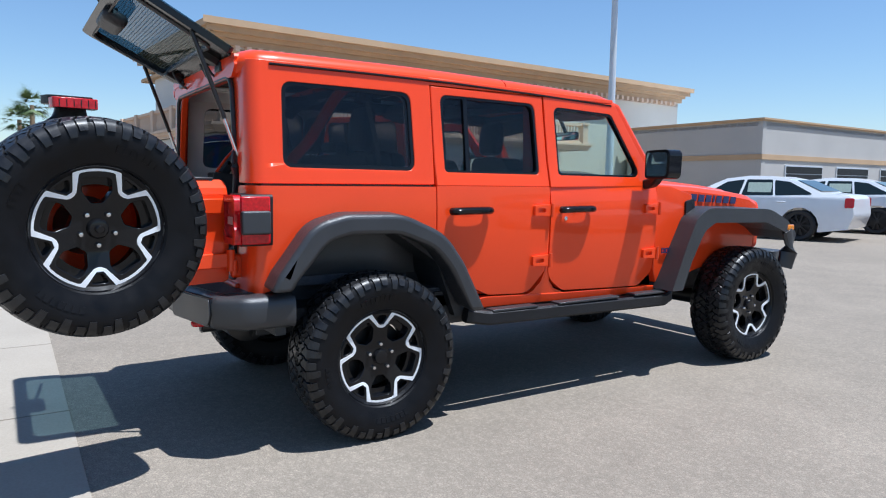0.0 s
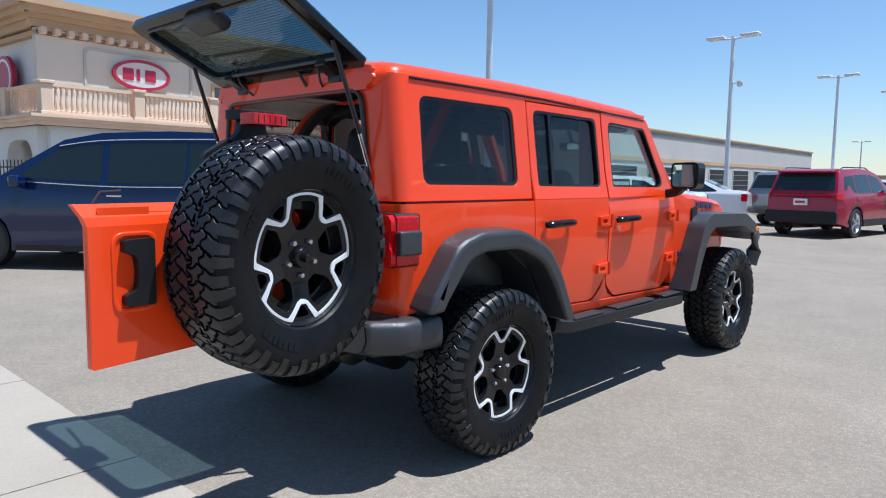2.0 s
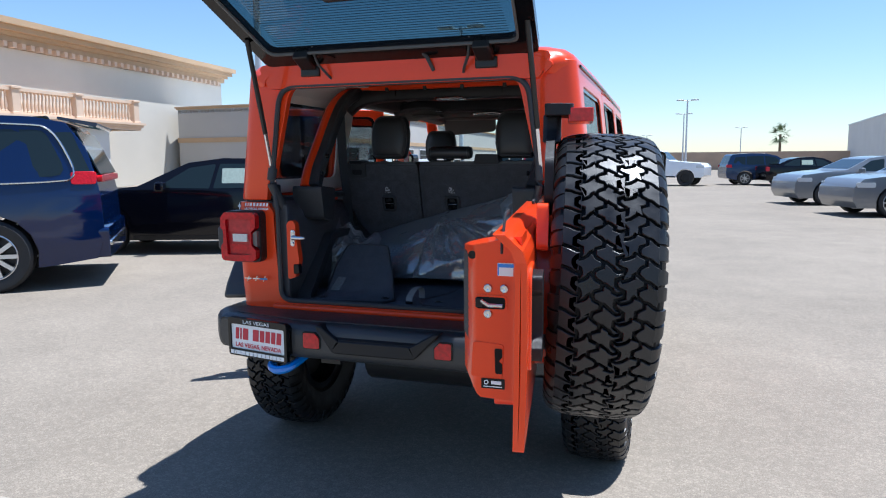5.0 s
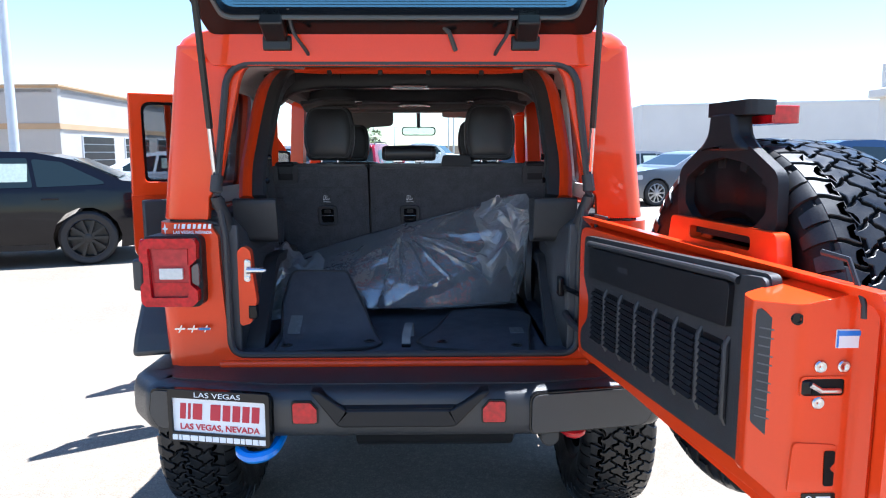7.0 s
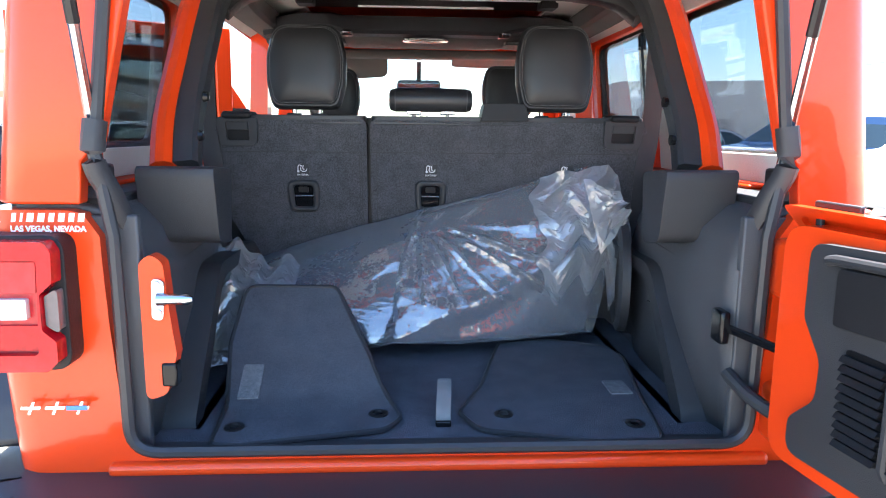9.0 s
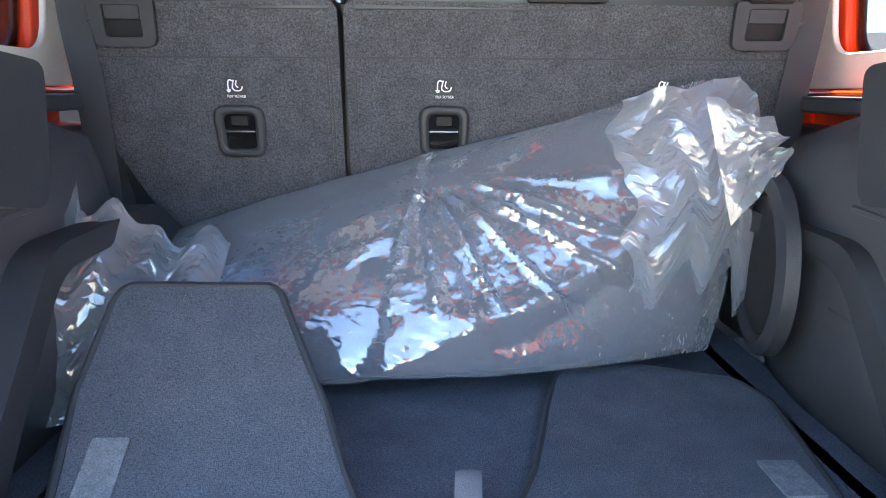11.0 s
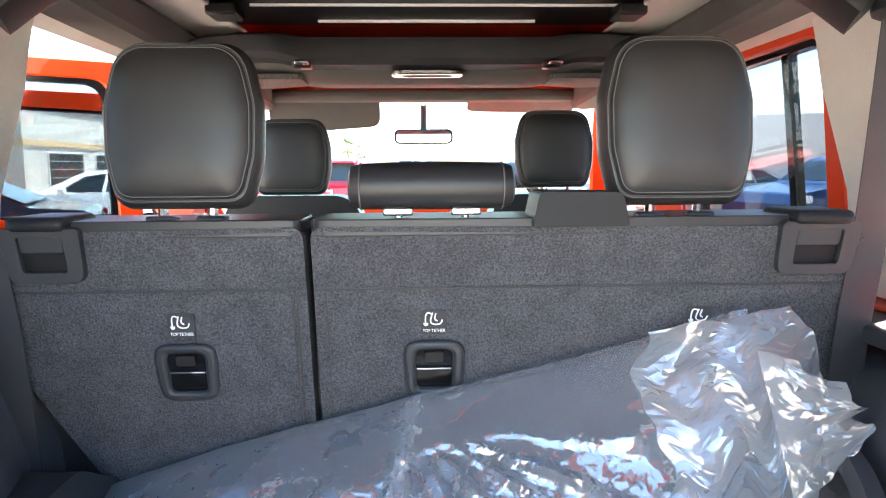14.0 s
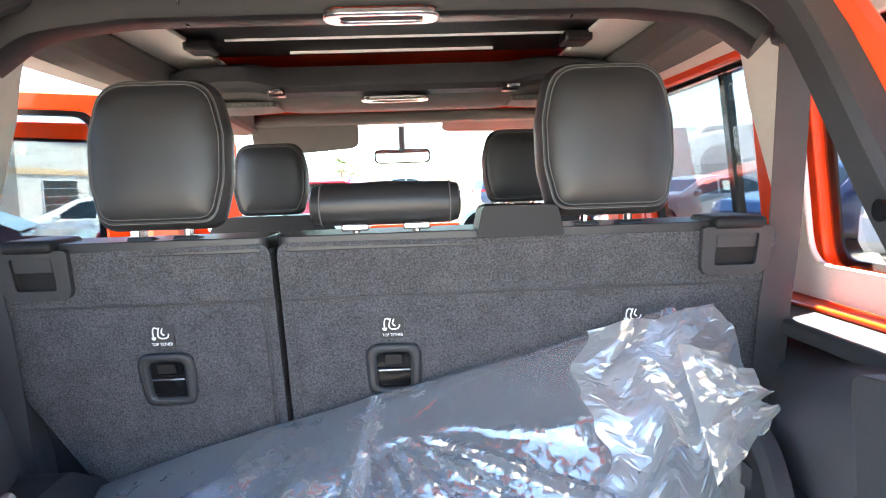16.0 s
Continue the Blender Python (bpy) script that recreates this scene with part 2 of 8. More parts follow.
def tube(pts, radius, n=8, bm=None, flat=1.0, up=(0, 0, 1), closed=False, square=False):
    """A bar along points; flat squeezes it across; square gives a rounded box section."""
    bm = bm or bmesh.new()
    P = [Vector(p) for p in pts]
    rings = []
    K = len(P)
    for i, p in enumerate(P):
        t = (P[(i + 1) % K] - P[i - 1]) if closed else (P[min(i + 1, K - 1)] - P[max(i - 1, 0)])
        t.normalize()
        s = t.cross(Vector(up))
        if s.length < 1e-4:
            s = t.cross(Vector((1, 0, 0)))
        s.normalize()
        w = s.cross(t)
        r = radius[i] if isinstance(radius, (list, tuple)) else radius
        ring = []
        for j in range(n):
            a = 2 * math.pi * (j + 0.5) / n
            c, q = math.cos(a), math.sin(a)
            if square:
                c, q = math.copysign(abs(c) ** 0.45, c), math.copysign(abs(q) ** 0.45, q)
            ring.append(bm.verts.new(p + s * (r * c) + w * (r * flat * q)))
        rings.append(ring)
    pairs = list(zip(rings, rings[1:])) + ([(rings[-1], rings[0])] if closed else [])
    for p, q in pairs:
        for j in range(n):
            k = (j + 1) % n
            bm.faces.new((p[j], p[k], q[k], q[j]))
    if not closed:
        bm.faces.new(rings[0])
        bm.faces.new(rings[-1])
    return bm


def text_bm(body, size, m, depth=0.002, shear=0.0, width=None, bold=0.0):
    """Lettering in the built-in font as a mesh; drawn in its own x, y plane, then laid by m, centred."""
    cu = bpy.data.curves.new("lettering", 'FONT')
    cu.body, cu.size, cu.extrude, cu.shear, cu.offset = body, size, depth / 2, shear, bold
    cu.align_x, cu.align_y = 'CENTER', 'CENTER'
    cu.resolution_u = 3
    ob = bpy.data.objects.new("lettering", cu)
    scene.collection.objects.link(ob)
    bpy.context.view_layer.update()
    me = bpy.data.meshes.new_from_object(ob.evaluated_get(bpy.context.evaluated_depsgraph_get()))
    bpy.data.objects.remove(ob)
    bpy.data.curves.remove(cu)
    bm = bmesh.new()
    bm.from_mesh(me)
    bpy.data.meshes.remove(me)
    if width:
        xs = [v.co.x for v in bm.verts]
        k = width / (max(xs) - min(xs))
        bmesh.ops.scale(bm, vec=(k, 1, 1), verts=bm.verts)
    bmesh.ops.transform(bm, matrix=m, verts=bm.verts)
    return bm


def mirror_x(bm):
    bmesh.ops.scale(bm, vec=(-1, 1, 1), verts=bm.verts)
    bmesh.ops.reverse_faces(bm, faces=bm.faces)
    return bm


# ---- ground ----
bm = box(-400, 400, -400, 900, -0.5, 0.0)
ground = part("ground", bm, ASPHALT)
tagged(ground, "worn grey asphalt car park surface", "ground", kind="structure")
apron = thing("pavement", "pale concrete apron slabs laid flush beside the asphalt", "pavement", kind="structure")
for i in range(-6, 5):
    x0 = -0.32 + i * 1.78
    def slab(u, v, d, k=-0.012):
        return (u, v + k * u, 0.006 - d)
    o = plate(rect(x0 + 0.006, x0 + 1.774, -3.6, -1.285, 0.01, 2), (), slab, 0.3)
    part("slab", o, CONCRETE, apron)


# ---- buildings ----
def wall_between(name, p, q, z0, z1, t, material, parent, label="", holes=(), bev=0.0):
    """An upright wall from p to q (plan), with openings (along, along, low, high), thickness t to the right of p->q."""
    p, q = Vector(p), Vector(q)
    d = (q - p).normalized()
    n = Vector((d.y, -d.x))
    length = (q - p).length

    def place(u, v, k):
        w = p + d * u + n * k
        return (w.x, w.y, v)
    hl = [rect(a, b, c, e) for a, b, c, e in holes]
    return part(name, plate([(0, z0), (length, z0), (length, z1), (0, z1)], hl, place, t), material, parent, label, bev)


def cornice(name, p, q, z, steps, material, parent, back=0.35):
    """A moulded band along a wall top: steps of (out, rise), growing outwards to the left of p->q."""
    p, q = Vector(p), Vector(q)
    d = (q - p).normalized()
    n = Vector((-d.y, d.x))
    prof = [(-back, z)]
    zz = z
    for out, rise in steps:
        prof += [(out, zz), (out, zz + rise)]
        zz += rise
    prof.append((-back, zz))
    bm = bmesh.new()
    rings = []
    for e, ext in ((p, -1), (q, 1)):
        rings.append([bm.verts.new((*(e + n * o + d * ext * max(o, 0)), h)) for o, h in prof])
    k = len(prof)
    for i in range(k):
        bm.faces.new((rings[0][i], rings[0][(i + 1) % k], rings[1][(i + 1) % k], rings[1][i]))
    bm.faces.new(rings[0])
    bm.faces.new(rings[1])
    return part(name, bm, material, parent, angle=30)


B0, B1 = Vector((-29.0, 7.3)), Vector((-31.6, 42.3))      # long sign wall, near and far end
BD = (B1 - B0).normalized()
BN = Vector((BD.y, -BD.x))                                 # towards the car park
BLEN = (B1 - B0).length
show = thing("dealership_building", "two-storey cream stucco dealership with a tan cornice and balcony", "building")


def bpt(along, out):
    w = B0 + BD * along + BN * out
    return (w.x, w.y)


wins = [(8.2, 10.4, 4.45, 5.8), (12.7, 15.0, 4.45, 5.8)]
wall_between("wall", bpt(BLEN, 0), bpt(0, 0), 0, 7.4, 0.35, STUCCO, show,
             holes=[(BLEN - b, BLEN - a, c, d) for a, b, c, d in wins])
wall_between("end_wall", bpt(BLEN, -0.4), bpt(BLEN, -14), 0, 7.4, 0.3, STUCCO, show)
wall_between("front_wall", bpt(0.3, -0.35), bpt(0.3, -12), 0, 7.4, 0.3, STUCCO_W, show)
bm = plate([(0, 0), (BLEN, 0), (BLEN, -14), (0, -14)], (), lambda u, v, d: (*bpt(u, v), 7.25 - d), 0.2)
part("roof", bm, TAN, show)
STEPS = ((0.12, 0.3), (0.3, 0.2), (0.55, 0.26), (0.75, 0.3))
cornice("cornice", bpt(BLEN + 0.2, 0), bpt(-0.2, 0), 7.35, STEPS, TAN, show)
cornice("cornice", bpt(BLEN, -13), bpt(BLEN, -0.2), 7.35, STEPS, TAN, show)
cornice("cornice", bpt(0, 0), bpt(0, -12), 7.35, STEPS, TAN, show)
dm = None
for i in range(int(BLEN / 0.55)):
    if dm is None:
        o = part("dentil", box(-0.16, 0.16, -0.11, 0.11, 7.08, 7.34), PEACH, show)
        dm = o.data
    else:
        o = new("dentil", dm)
        o.parent = show
    o.matrix_basis = pose(*bpt(i * 0.55 + 0.2, 0.16), 0, 0, 0, math.degrees(math.atan2(BN.y, BN.x)))
for a, b, c, d in wins:
    w = part("window", plate(rect(a - 0.16, b + 0.16, c - 0.1, d + 0.16), [rect(a, b, c, d)],
                             lambda u, v, k: (*bpt(u, 0.08 - k), v), 0.14), TAN, show)
    part("pane", plate(rect(a, b, c, d), (), lambda u, v, k: (*bpt(u, -0.12 - k), v), 0.03), BLDGLASS, w)
    part("mullion", plate(rect((a + b) / 2 - 0.04, (a + b) / 2 + 0.04, c, d), (), lambda u, v, k: (*bpt(u, -0.06 - k), v), 0.05), TAN, w)
# balcony round the sign wall
BAL = 2.2
bm = plate([(-0.9, -BAL), (22.5, -BAL), (22.5, 0), (0.3, 0), (0.3, 16), (-0.9, 16)], (), lambda u, v, d: (*bpt(u, -v), 3.66 - d), 0.4)
part("balcony_slab", bm, PEACH, show)
cornice("balcony_edge", bpt(-0.9, BAL), bpt(-0.9, -16), 3.26, ((0.06, 0.16), (0.16, 0.14), (0.26, 0.12)), PEACH, show)
cornice("balcony_edge", bpt(22.6, BAL), bpt(-1.0, BAL), 3.26, ((0.06, 0.16), (0.16, 0.14), (0.26, 0.12)), PEACH, show)


def baluster(h):
    return lathe([(0, 0.09), (0.05, 0.09), (0.07, 0.05), (h * 0.3, 0.085), (h * 0.55, 0.05), (h - 0.08, 0.045), (h - 0.05, 0.08), (h, 0.08)], 8, "z")


pts = [(a, BAL - 0.12) for a in (-0.6, 3.1, 6.7, 10.3, 14.0, 17.9, 22.3)]
first = None
for a, o in pts:
    x, y = bpt(a, o)
    bm = box(-0.22, 0.22, -0.22, 0.22, 3.66, 4.85)
    box(-0.28, 0.28, -0.28, 0.28, 4.85, 4.97, bm)
    box(-0.26, 0.26, -0.26, 0.26, 3.66, 3.8, bm)
    part("balcony_post", bm, PEACH, show, bev=0.02, m=pose(x, y, 0, 0, 0, math.degrees(math.atan2(BD.y, BD.x))))
me = None
for (a, o), (b, _) in zip(pts, pts[1:]):
    for z0, z1, h in ((4.76, 4.9, 0.13), (3.7, 3.8, 0.11)):
        part("balcony_rail", plate(rect(a + 0.2, b - 0.2, z0, z1), (), lambda u, v, k, h=h: (*bpt(u, o + h - k), v), 2 * h), PEACH, show)
    for i in range(15):
        s = a + 0.3 + (b - a - 0.6) * (i + 0.5) / 15
        x, y = bpt(s, o)
        if me is None:
            ob = part("baluster", baluster(0.96), PEACH, show)
            me = ob.data
        else:
            ob = new("baluster", me)
            ob.parent = show
        ob.location = (x, y, 3.8)
# balustrade along the entrance side
side_pts = [(-0.6, 2.1 - 3.6 * i) for i in range(6)]
for a, o in side_pts[1:]:
    x, y = bpt(a, o)
    part("balcony_post", box(-0.22, 0.22, -0.22, 0.22, 3.66, 4.93), PEACH, show, bev=0.02, m=pose(x, y, 0, 0, 0, math.degrees(math.atan2(BD.y, BD.x))))
for (a, o), (_, o2) in zip(side_pts, side_pts[1:]):
    for z0, z1 in ((4.76, 4.9), (3.7, 3.8)):
        part("balcony_rail", plate(rect(o2 + 0.2, o - 0.2, z0, z1), (), lambda u, v, k: (*bpt(-0.48 - k, u), v), 0.24), PEACH, show)
    for i in range(12):
        ob = new("baluster", me)
        ob.parent = show
        ob.location = (*bpt(-0.6, o2 + 0.3 + (o - o2 - 0.6) * (i + 0.5) / 12), 3.8)
for i in range(4):
    a = 1.6 - i * 3.6
    o = [(a, 0), (a - 3.6, 0), (a - 3.6, 3.26), (a, 3.26)]
    ar = rounded([(a - 0.5, 0.02), (a - 3.1, 0.02), (a - 3.1, 2.75, 1.0), (a - 0.5, 2.75, 1.0)], 8)
    part("arcade_bay", plate(o, [ar], lambda u, v, k: (*bpt(-0.75 + k, u), v), 0.4), STUCCO_W, show)
# ground floor piers with arches, under the balcony
for i in range(5):
    a = -0.4 + i * 4.15
    out = rounded([(a, 0), (a + 4.15, 0), (a + 4.15, 3.26), (a, 3.26)], 2)
    ar = rounded([(a + 0.55, 0.02), (a + 3.6, 0.02), (a + 3.6, 2.75, 1.0), (a + 0.55, 2.75, 1.0)], 8)
    part("arcade_bay", plate(out, [ar], lambda u, v, k: (*bpt(u, BAL - 0.25 - k), v), 0.4), STUCCO_W, show)
part("shop_glazing", plate(rect(0.4, 22, 0.1, 2.9), (), lambda u, v, k: (*bpt(u, 0.12 - k), v), 0.08), BLDGLASS, show)
# moulded sign panel and the oval sign
pan = rounded([(1.85, 5.05, 0.25), (7.0, 5.05, 0.25), (7.0, 6.85, 0.35), (1.85, 6.85, 0.35)], 6)
pan_in = rounded([(1.97, 5.17, 0.22), (6.88, 5.17, 0.22), (6.88, 6.73, 0.32), (1.97, 6.73, 0.32)], 6)
part("sign_moulding", plate(pan, [pan_in], lambda u, v, k: (*bpt(u, 0.05 - k), v), 0.08), STUCCO_G, show)


def oval(cu, cv, a, b, n=40):
    return [(cu + a * math.cos(2 * math.pi * i / n), cv + b * math.sin(2 * math.pi * i / n)) for i in range(n)]


SIGNRED = mat("sign_red", (0.42, 0.012, 0.05), 0.4)
sg = thing("oval_sign", "white oval sign with a dark red rim on stucco", "sign")
part("sign_face", plate(oval(4.4, 5.9, 1.3, 0.62), (), lambda u, v, k: (*bpt(u, 0.14 - k), v), 0.12), STUCCO_W, sg)
part("sign_rim", plate(oval(4.4, 5.9, 1.36, 0.68), [oval(4.4, 5.9, 1.22, 0.55)], lambda u, v, k: (*bpt(u, 0.19 - k), v), 0.15), SIGNRED, sg)
for u0 in (3.5, 4.14, 4.55):
    w = 0.5 if u0 != 4.14 else 0.16
    part("sign_mark", plate(rect(u0, u0 + w, 5.64, 6.16, 0.05), (), lambda u, v, k: (*bpt(u, 0.17 - k), v), 0.04), SIGNRED, sg)
# entrance front with its round sign, projecting towards the apron
rd = thing("round_sign", "dark red round sign on the entrance wall", "sign")
DN = Vector((-BD.x, -BD.y))


def fpt(along, out):
    w = B0 + Vector((-BN.x, -BN.y)) * along + DN * out
    return (w.x, w.y)


part("sign_disc", plate(oval(3.0, 5.5, 0.95, 0.95), (), lambda u, v, k: (*fpt(u, 0.2 - k), v), 0.18), SIGNRED, rd)
part("sign_ring", plate(oval(3.0, 5.5, 0.8, 0.8), [oval(3.0, 5.5, 0.7, 0.7)], lambda u, v, k: (*fpt(u, 0.23 - k), v), 0.05), WHITEINK, rd)
ware = thing("warehouse_building", "long low grey stucco service building with a tan band", "building")
W0, W1, W2 = Vector((-30.5, 35.9)), Vector((-20.0, 35.4)), Vector((-22.5, 92))
for p, q in ((W0, W1), (W1, W2)):
    wall_between("wall", q, p, 0, 4.9, 0.3, STUCCO_G, ware)
    cornice("cap", q, p, 4.9, ((0.08, 0.08), (0.14, 0.1)), TAN, ware)
    cornice("band", q, p, 2.72, ((0.06, 0.3),), TAN, ware)
d = (W2 - W1).normalized()
n = Vector((d.y, -d.x))
for i in range(6):
    a = 2.5 + i * 6.2

    def gp(u, v, k):
        w = W1 + d * u + n * (0.07 - k)
        return (w.x, w.y, v)
    dr = part("garage_door", plate(rect(a, a + 4.4, 0.02, 2.45), (), gp, 0.1), GALV, ware, "dark roller door")
    for j in range(5):
        part("door_slat", plate(rect(a + 0.1, a + 4.3, 0.12 + j * 0.46, 0.53 + j * 0.46), (), lambda u, v, k: gp(u, v, k - 0.03), 0.03), BLACKPL, dr)
part("roof", plate([(W0.x, W0.y), (W1.x, W1.y), (W2.x, W2.y), (W2.x - 20, W2.y)], (), lambda u, v, k: (u, v, 4.85 - k), 0.2), GALV, ware)

shed = thing("service_building", "large plain white metal-clad building with a door", "building")
S0, S1, S2 = Vector((21.5, 95)), Vector((18.6, 59)), Vector((60, 45))
for p, q in ((S0, S1), (S1, S2)):
    wall_between("wall", q, p, 0, 5.4, 0.3, STUCCO_W, shed)
    cornice("cap", q, p, 5.4, ((0.06, 0.14),), GALV, shed)
d2 = (S2 - S1).normalized()
n2 = Vector((d2.y, -d2.x))
for a in (5.4, 14.5, 24):
    def sp(u, v, k):
        w = S1 + d2 * u + n2 * (0.06 - k)
        return (w.x, w.y, v)
    part("garage_door", plate(rect(a, a + 4.2, 0.02, 2.4), (), sp, 0.1), STUCCO_G, shed)
cw = thing("column_building", "white stucco portico column with a moulded cap", "building")
bm = box(23.6, 30, 29, 34, 0, 6.0)
part("pier", bm, STUCCO_W, cw, bev=0.05)
part("pier_cap", box(23.2, 30.4, 28.6, 34.4, 4.2, 4.7), STUCCO_W, cw, bev=0.08)
wall_between("wall_far", (-40, 100), (60, 88), 0, 2.3, 0.3, mat("tan_block_wall", (0.45, 0.33, 0.24), 0.9, 0, 0.1, 0.5), None)
tagged(bpy.data.objects["wall_far"], "long low tan block boundary wall", "wall", kind="structure")


# ---- lamp posts ----
def lamp_post(x, y, h, heads=2, turn=0):
    p = thing("street_lamp", "grey steel car-park lamp post with flat twin heads", "lamp post", "car park lamps", pose(x, y, 0, 0, 0, turn))
    part("base", lathe([(0, 0.32), (0.7, 0.32), (0.72, 0.3), (0.72, 0.05)], 20, "z"), CONCRETE, p)
    part("pole", lathe([(0.7, 0.095), (h, 0.062)], 14, "z"), GALV, p)
    for s in ((-1, 1) if heads == 2 else (1,)):
        part("arm", tube([(0, 0, h - 0.1), (s * 0.5, 0, h - 0.06)], 0.035), GALV, p)
        part("head", box(min(s * 0.3, s * 0.95), max(s * 0.3, s * 0.95), -0.2, 0.2, h - 0.07, h + 0.04), GALV, p, bev=0.03)
    return p


for x, y, h, t in ((-7.9, 10.65, 7.0, 20), (-7.1, 23.9, 6.7, 0), (-6.66, 36.8, 6.7, 0), (-5.43, 45.1, 6.7, 0), (-16.1, 87.0, 6.0, 0), (-12.6, 107.0, 6.0, 0), (-10.0, 118.0, 6.0, 0), (-7.0, 128.0, 6.0, 0),
                   (-4.0, 138.0, 6.0, 0), (2.1, 63.9, 6.7, 0), (2.06, 83.9, 6.7, 0), (11.8, 126.0, 6.7, 0)):
    lamp_post(x, y, h, 2, t)
cc = thing("security_camera", "small white dome camera on the lamp post", "camera", m=pose(-7.1, 23.9, 5.0))
part("bracket", tube([(0, 0, 0), (0.3, 0, 0)], 0.03), GALV, cc)
part("dome", lathe([(-0.16, 0.02), (-0.12, 0.1), (0, 0.12), (0.05, 0.11)], 12, "z", None), STUCCO_W, cc, m=pose(0.32, 0, 0))


# ---- the orange car: body ----
car = thing("off_road_car", "orange four-door off-road car, tailgate, rear glass and far-side doors open", "car")
YB, RC = -0.615, 0.075                   # rear face, corner radius
WB = 0.822                               # half width at the waist


def inset(z):
    return 0.02 + 0.118 * (z - 1.25) if z > 1.25 else 0.18 * (z - 1.05) ** 2


S1L = 0.355 - (YB + RC)                  # side run from the rear door to the corner
ARC = RC * math.pi / 2
RUN = 2 * (WB - RC)
ULEN = 2 * S1L + 2 * ARC + RUN


def around(u, v, d):
    """u runs from the right rear door round the back to the left rear door."""
    w = inset(v)
    if u <= S1L:
        p, n = (WB, 0.355 - u), (1, 0)
    elif u <= S1L + ARC:
        a = (u - S1L) / RC
        n = (math.cos(a), -math.sin(a))
        p = (WB - RC + RC * n[0], YB + RC + RC * n[1])
    elif u <= S1L + ARC + RUN:
        p, n = (WB - RC - (u - S1L - ARC), YB), (0, -1)
    elif u <= S1L + 2 * ARC + RUN:
        a = (u - S1L - ARC - RUN) / RC
        n = (-math.sin(a), -math.cos(a))
        p = (-(WB - RC) + RC * n[0], YB + RC + RC * n[1])
    else:
        p, n = (-WB, YB + RC + (u - S1L - 2 * ARC - RUN)), (-1, 0)
    k = 0.25 if n[0] == 0 else abs(n[0]) * 0.75 + 0.25
    # the tumblehome draws the corners in as well
    sx = 1 - (w / WB) * (1 if abs(n[0]) < 0.99 else 0)
    x = p[0] * sx if abs(n[0]) < 0.99 else p[0] - n[0] * w
    return (x - n[0] * d, p[1] - n[1] * (d + (0.02 * max(0, v - 1.25))), v)


def uy(y):
    return 0.355 - y


def ux(x):
    return S1L + ARC + (WB - RC) - x


arccuts = [S1L + ARC * i / 6 for i in range(7)] + [S1L + ARC + RUN + ARC * i / 6 for i in range(7)]
# hardtop shell: quarter sides and rear pillars
qwin = [rounded([(uy(0.243), 1.325, 0.05), (uy(-0.455), 1.33, 0.05), (uy(-0.445), 1.725, 0.055), (uy(0.235), 1.722, 0.055)], 6)]
qwin.append([(ULEN - u, v) for u, v in reversed(qwin[0])])
outer = [(0, 1.256), (ux(0.655), 1.256)] + [(ux(0.655), 1.33)] + \
    rounded([(ux(0.625), 1.36, 0), (ux(0.565), 1.765, 0.09), (ux(-0.565), 1.765, 0.09), (ux(-0.625), 1.36, 0)], 7) + \
    [(ux(-0.655), 1.33), (ux(-0.655), 1.256), (ULEN, 1.256), (ULEN, 1.815), (0, 1.815)]
part("hardtop_shell", plate(outer, qwin, around, 0.035, arccuts, (1.35, 1.45, 1.55, 1.65, 1.75)), ORANGE, car, "orange hardtop shell with dark quarter windows", bev=0.004)
# tub: lower quarters and tail panel
arch = [(uy(0.335), 0.95), (uy(0.30), 0.965), (uy(0.07), 1.05), (uy(-0.30), 1.03), (uy(-0.49), 0.775)]
outer = [(0, 1.246), (0, 0.95)] + arch + [(uy(-0.55), 0.76), (ux(0.7), 0.69), (ux(-0.7), 0.69), (ULEN - uy(-0.55), 0.76)] + \
    [(ULEN - u, v) for u, v in reversed(arch)] + [(ULEN, 0.95), (ULEN, 1.246), (ux(-0.665), 1.246), (ux(-0.64), 1.24)] + \
    rounded([(ux(-0.612), 1.2, 0), (ux(-0.59), 0.788, 0.06), (ux(0.59), 0.788, 0.06), (ux(0.612), 1.2, 0)], 7) + [(ux(0.64), 1.24), (ux(0.665), 1.246)]
part("tub", plate(outer, (), around, 0.04, arccuts, (0.85, 0.95, 1.05, 1.15)), ORANGE, car, bev=0.005)
for s in (1, -1):
    g = plate(rounded([(0.25, 1.318, 0.05), (-0.462, 1.323, 0.05), (-0.452, 1.732, 0.055), (0.242, 1.729, 0.055)], 6), (),
              lambda u, v, d: (s * (WB - inset(v) - 0.012 - d), u, v), 0.004)
    part("quarter_glass", g, DARKGLASS, car, "dark tinted quarter window").visible_shadow = False
    fr = plate(rounded([(0.243, 1.325, 0.05), (-0.455, 1.33, 0.05), (-0.445, 1.725, 0.055), (0.235, 1.722, 0.055)], 6),
               [rounded([(0.225, 1.343, 0.04), (-0.437, 1.348, 0.04), (-0.427, 1.707, 0.045), (0.217, 1.704, 0.045)], 6)],
               lambda u, v, d: (s * (WB - inset(v) - 0.006 - d), u, v), 0.006)
    part("window_seal", fr, GLOSSBLK, car)


def side(s):
    return lambda u, v, d: (s * (WB - inset(v) - d), u, v)


def roof_drop(y):
    return 0.045 * max(0.0, min(1.0, (y - 0.2) / 1.5)) ** 1.4


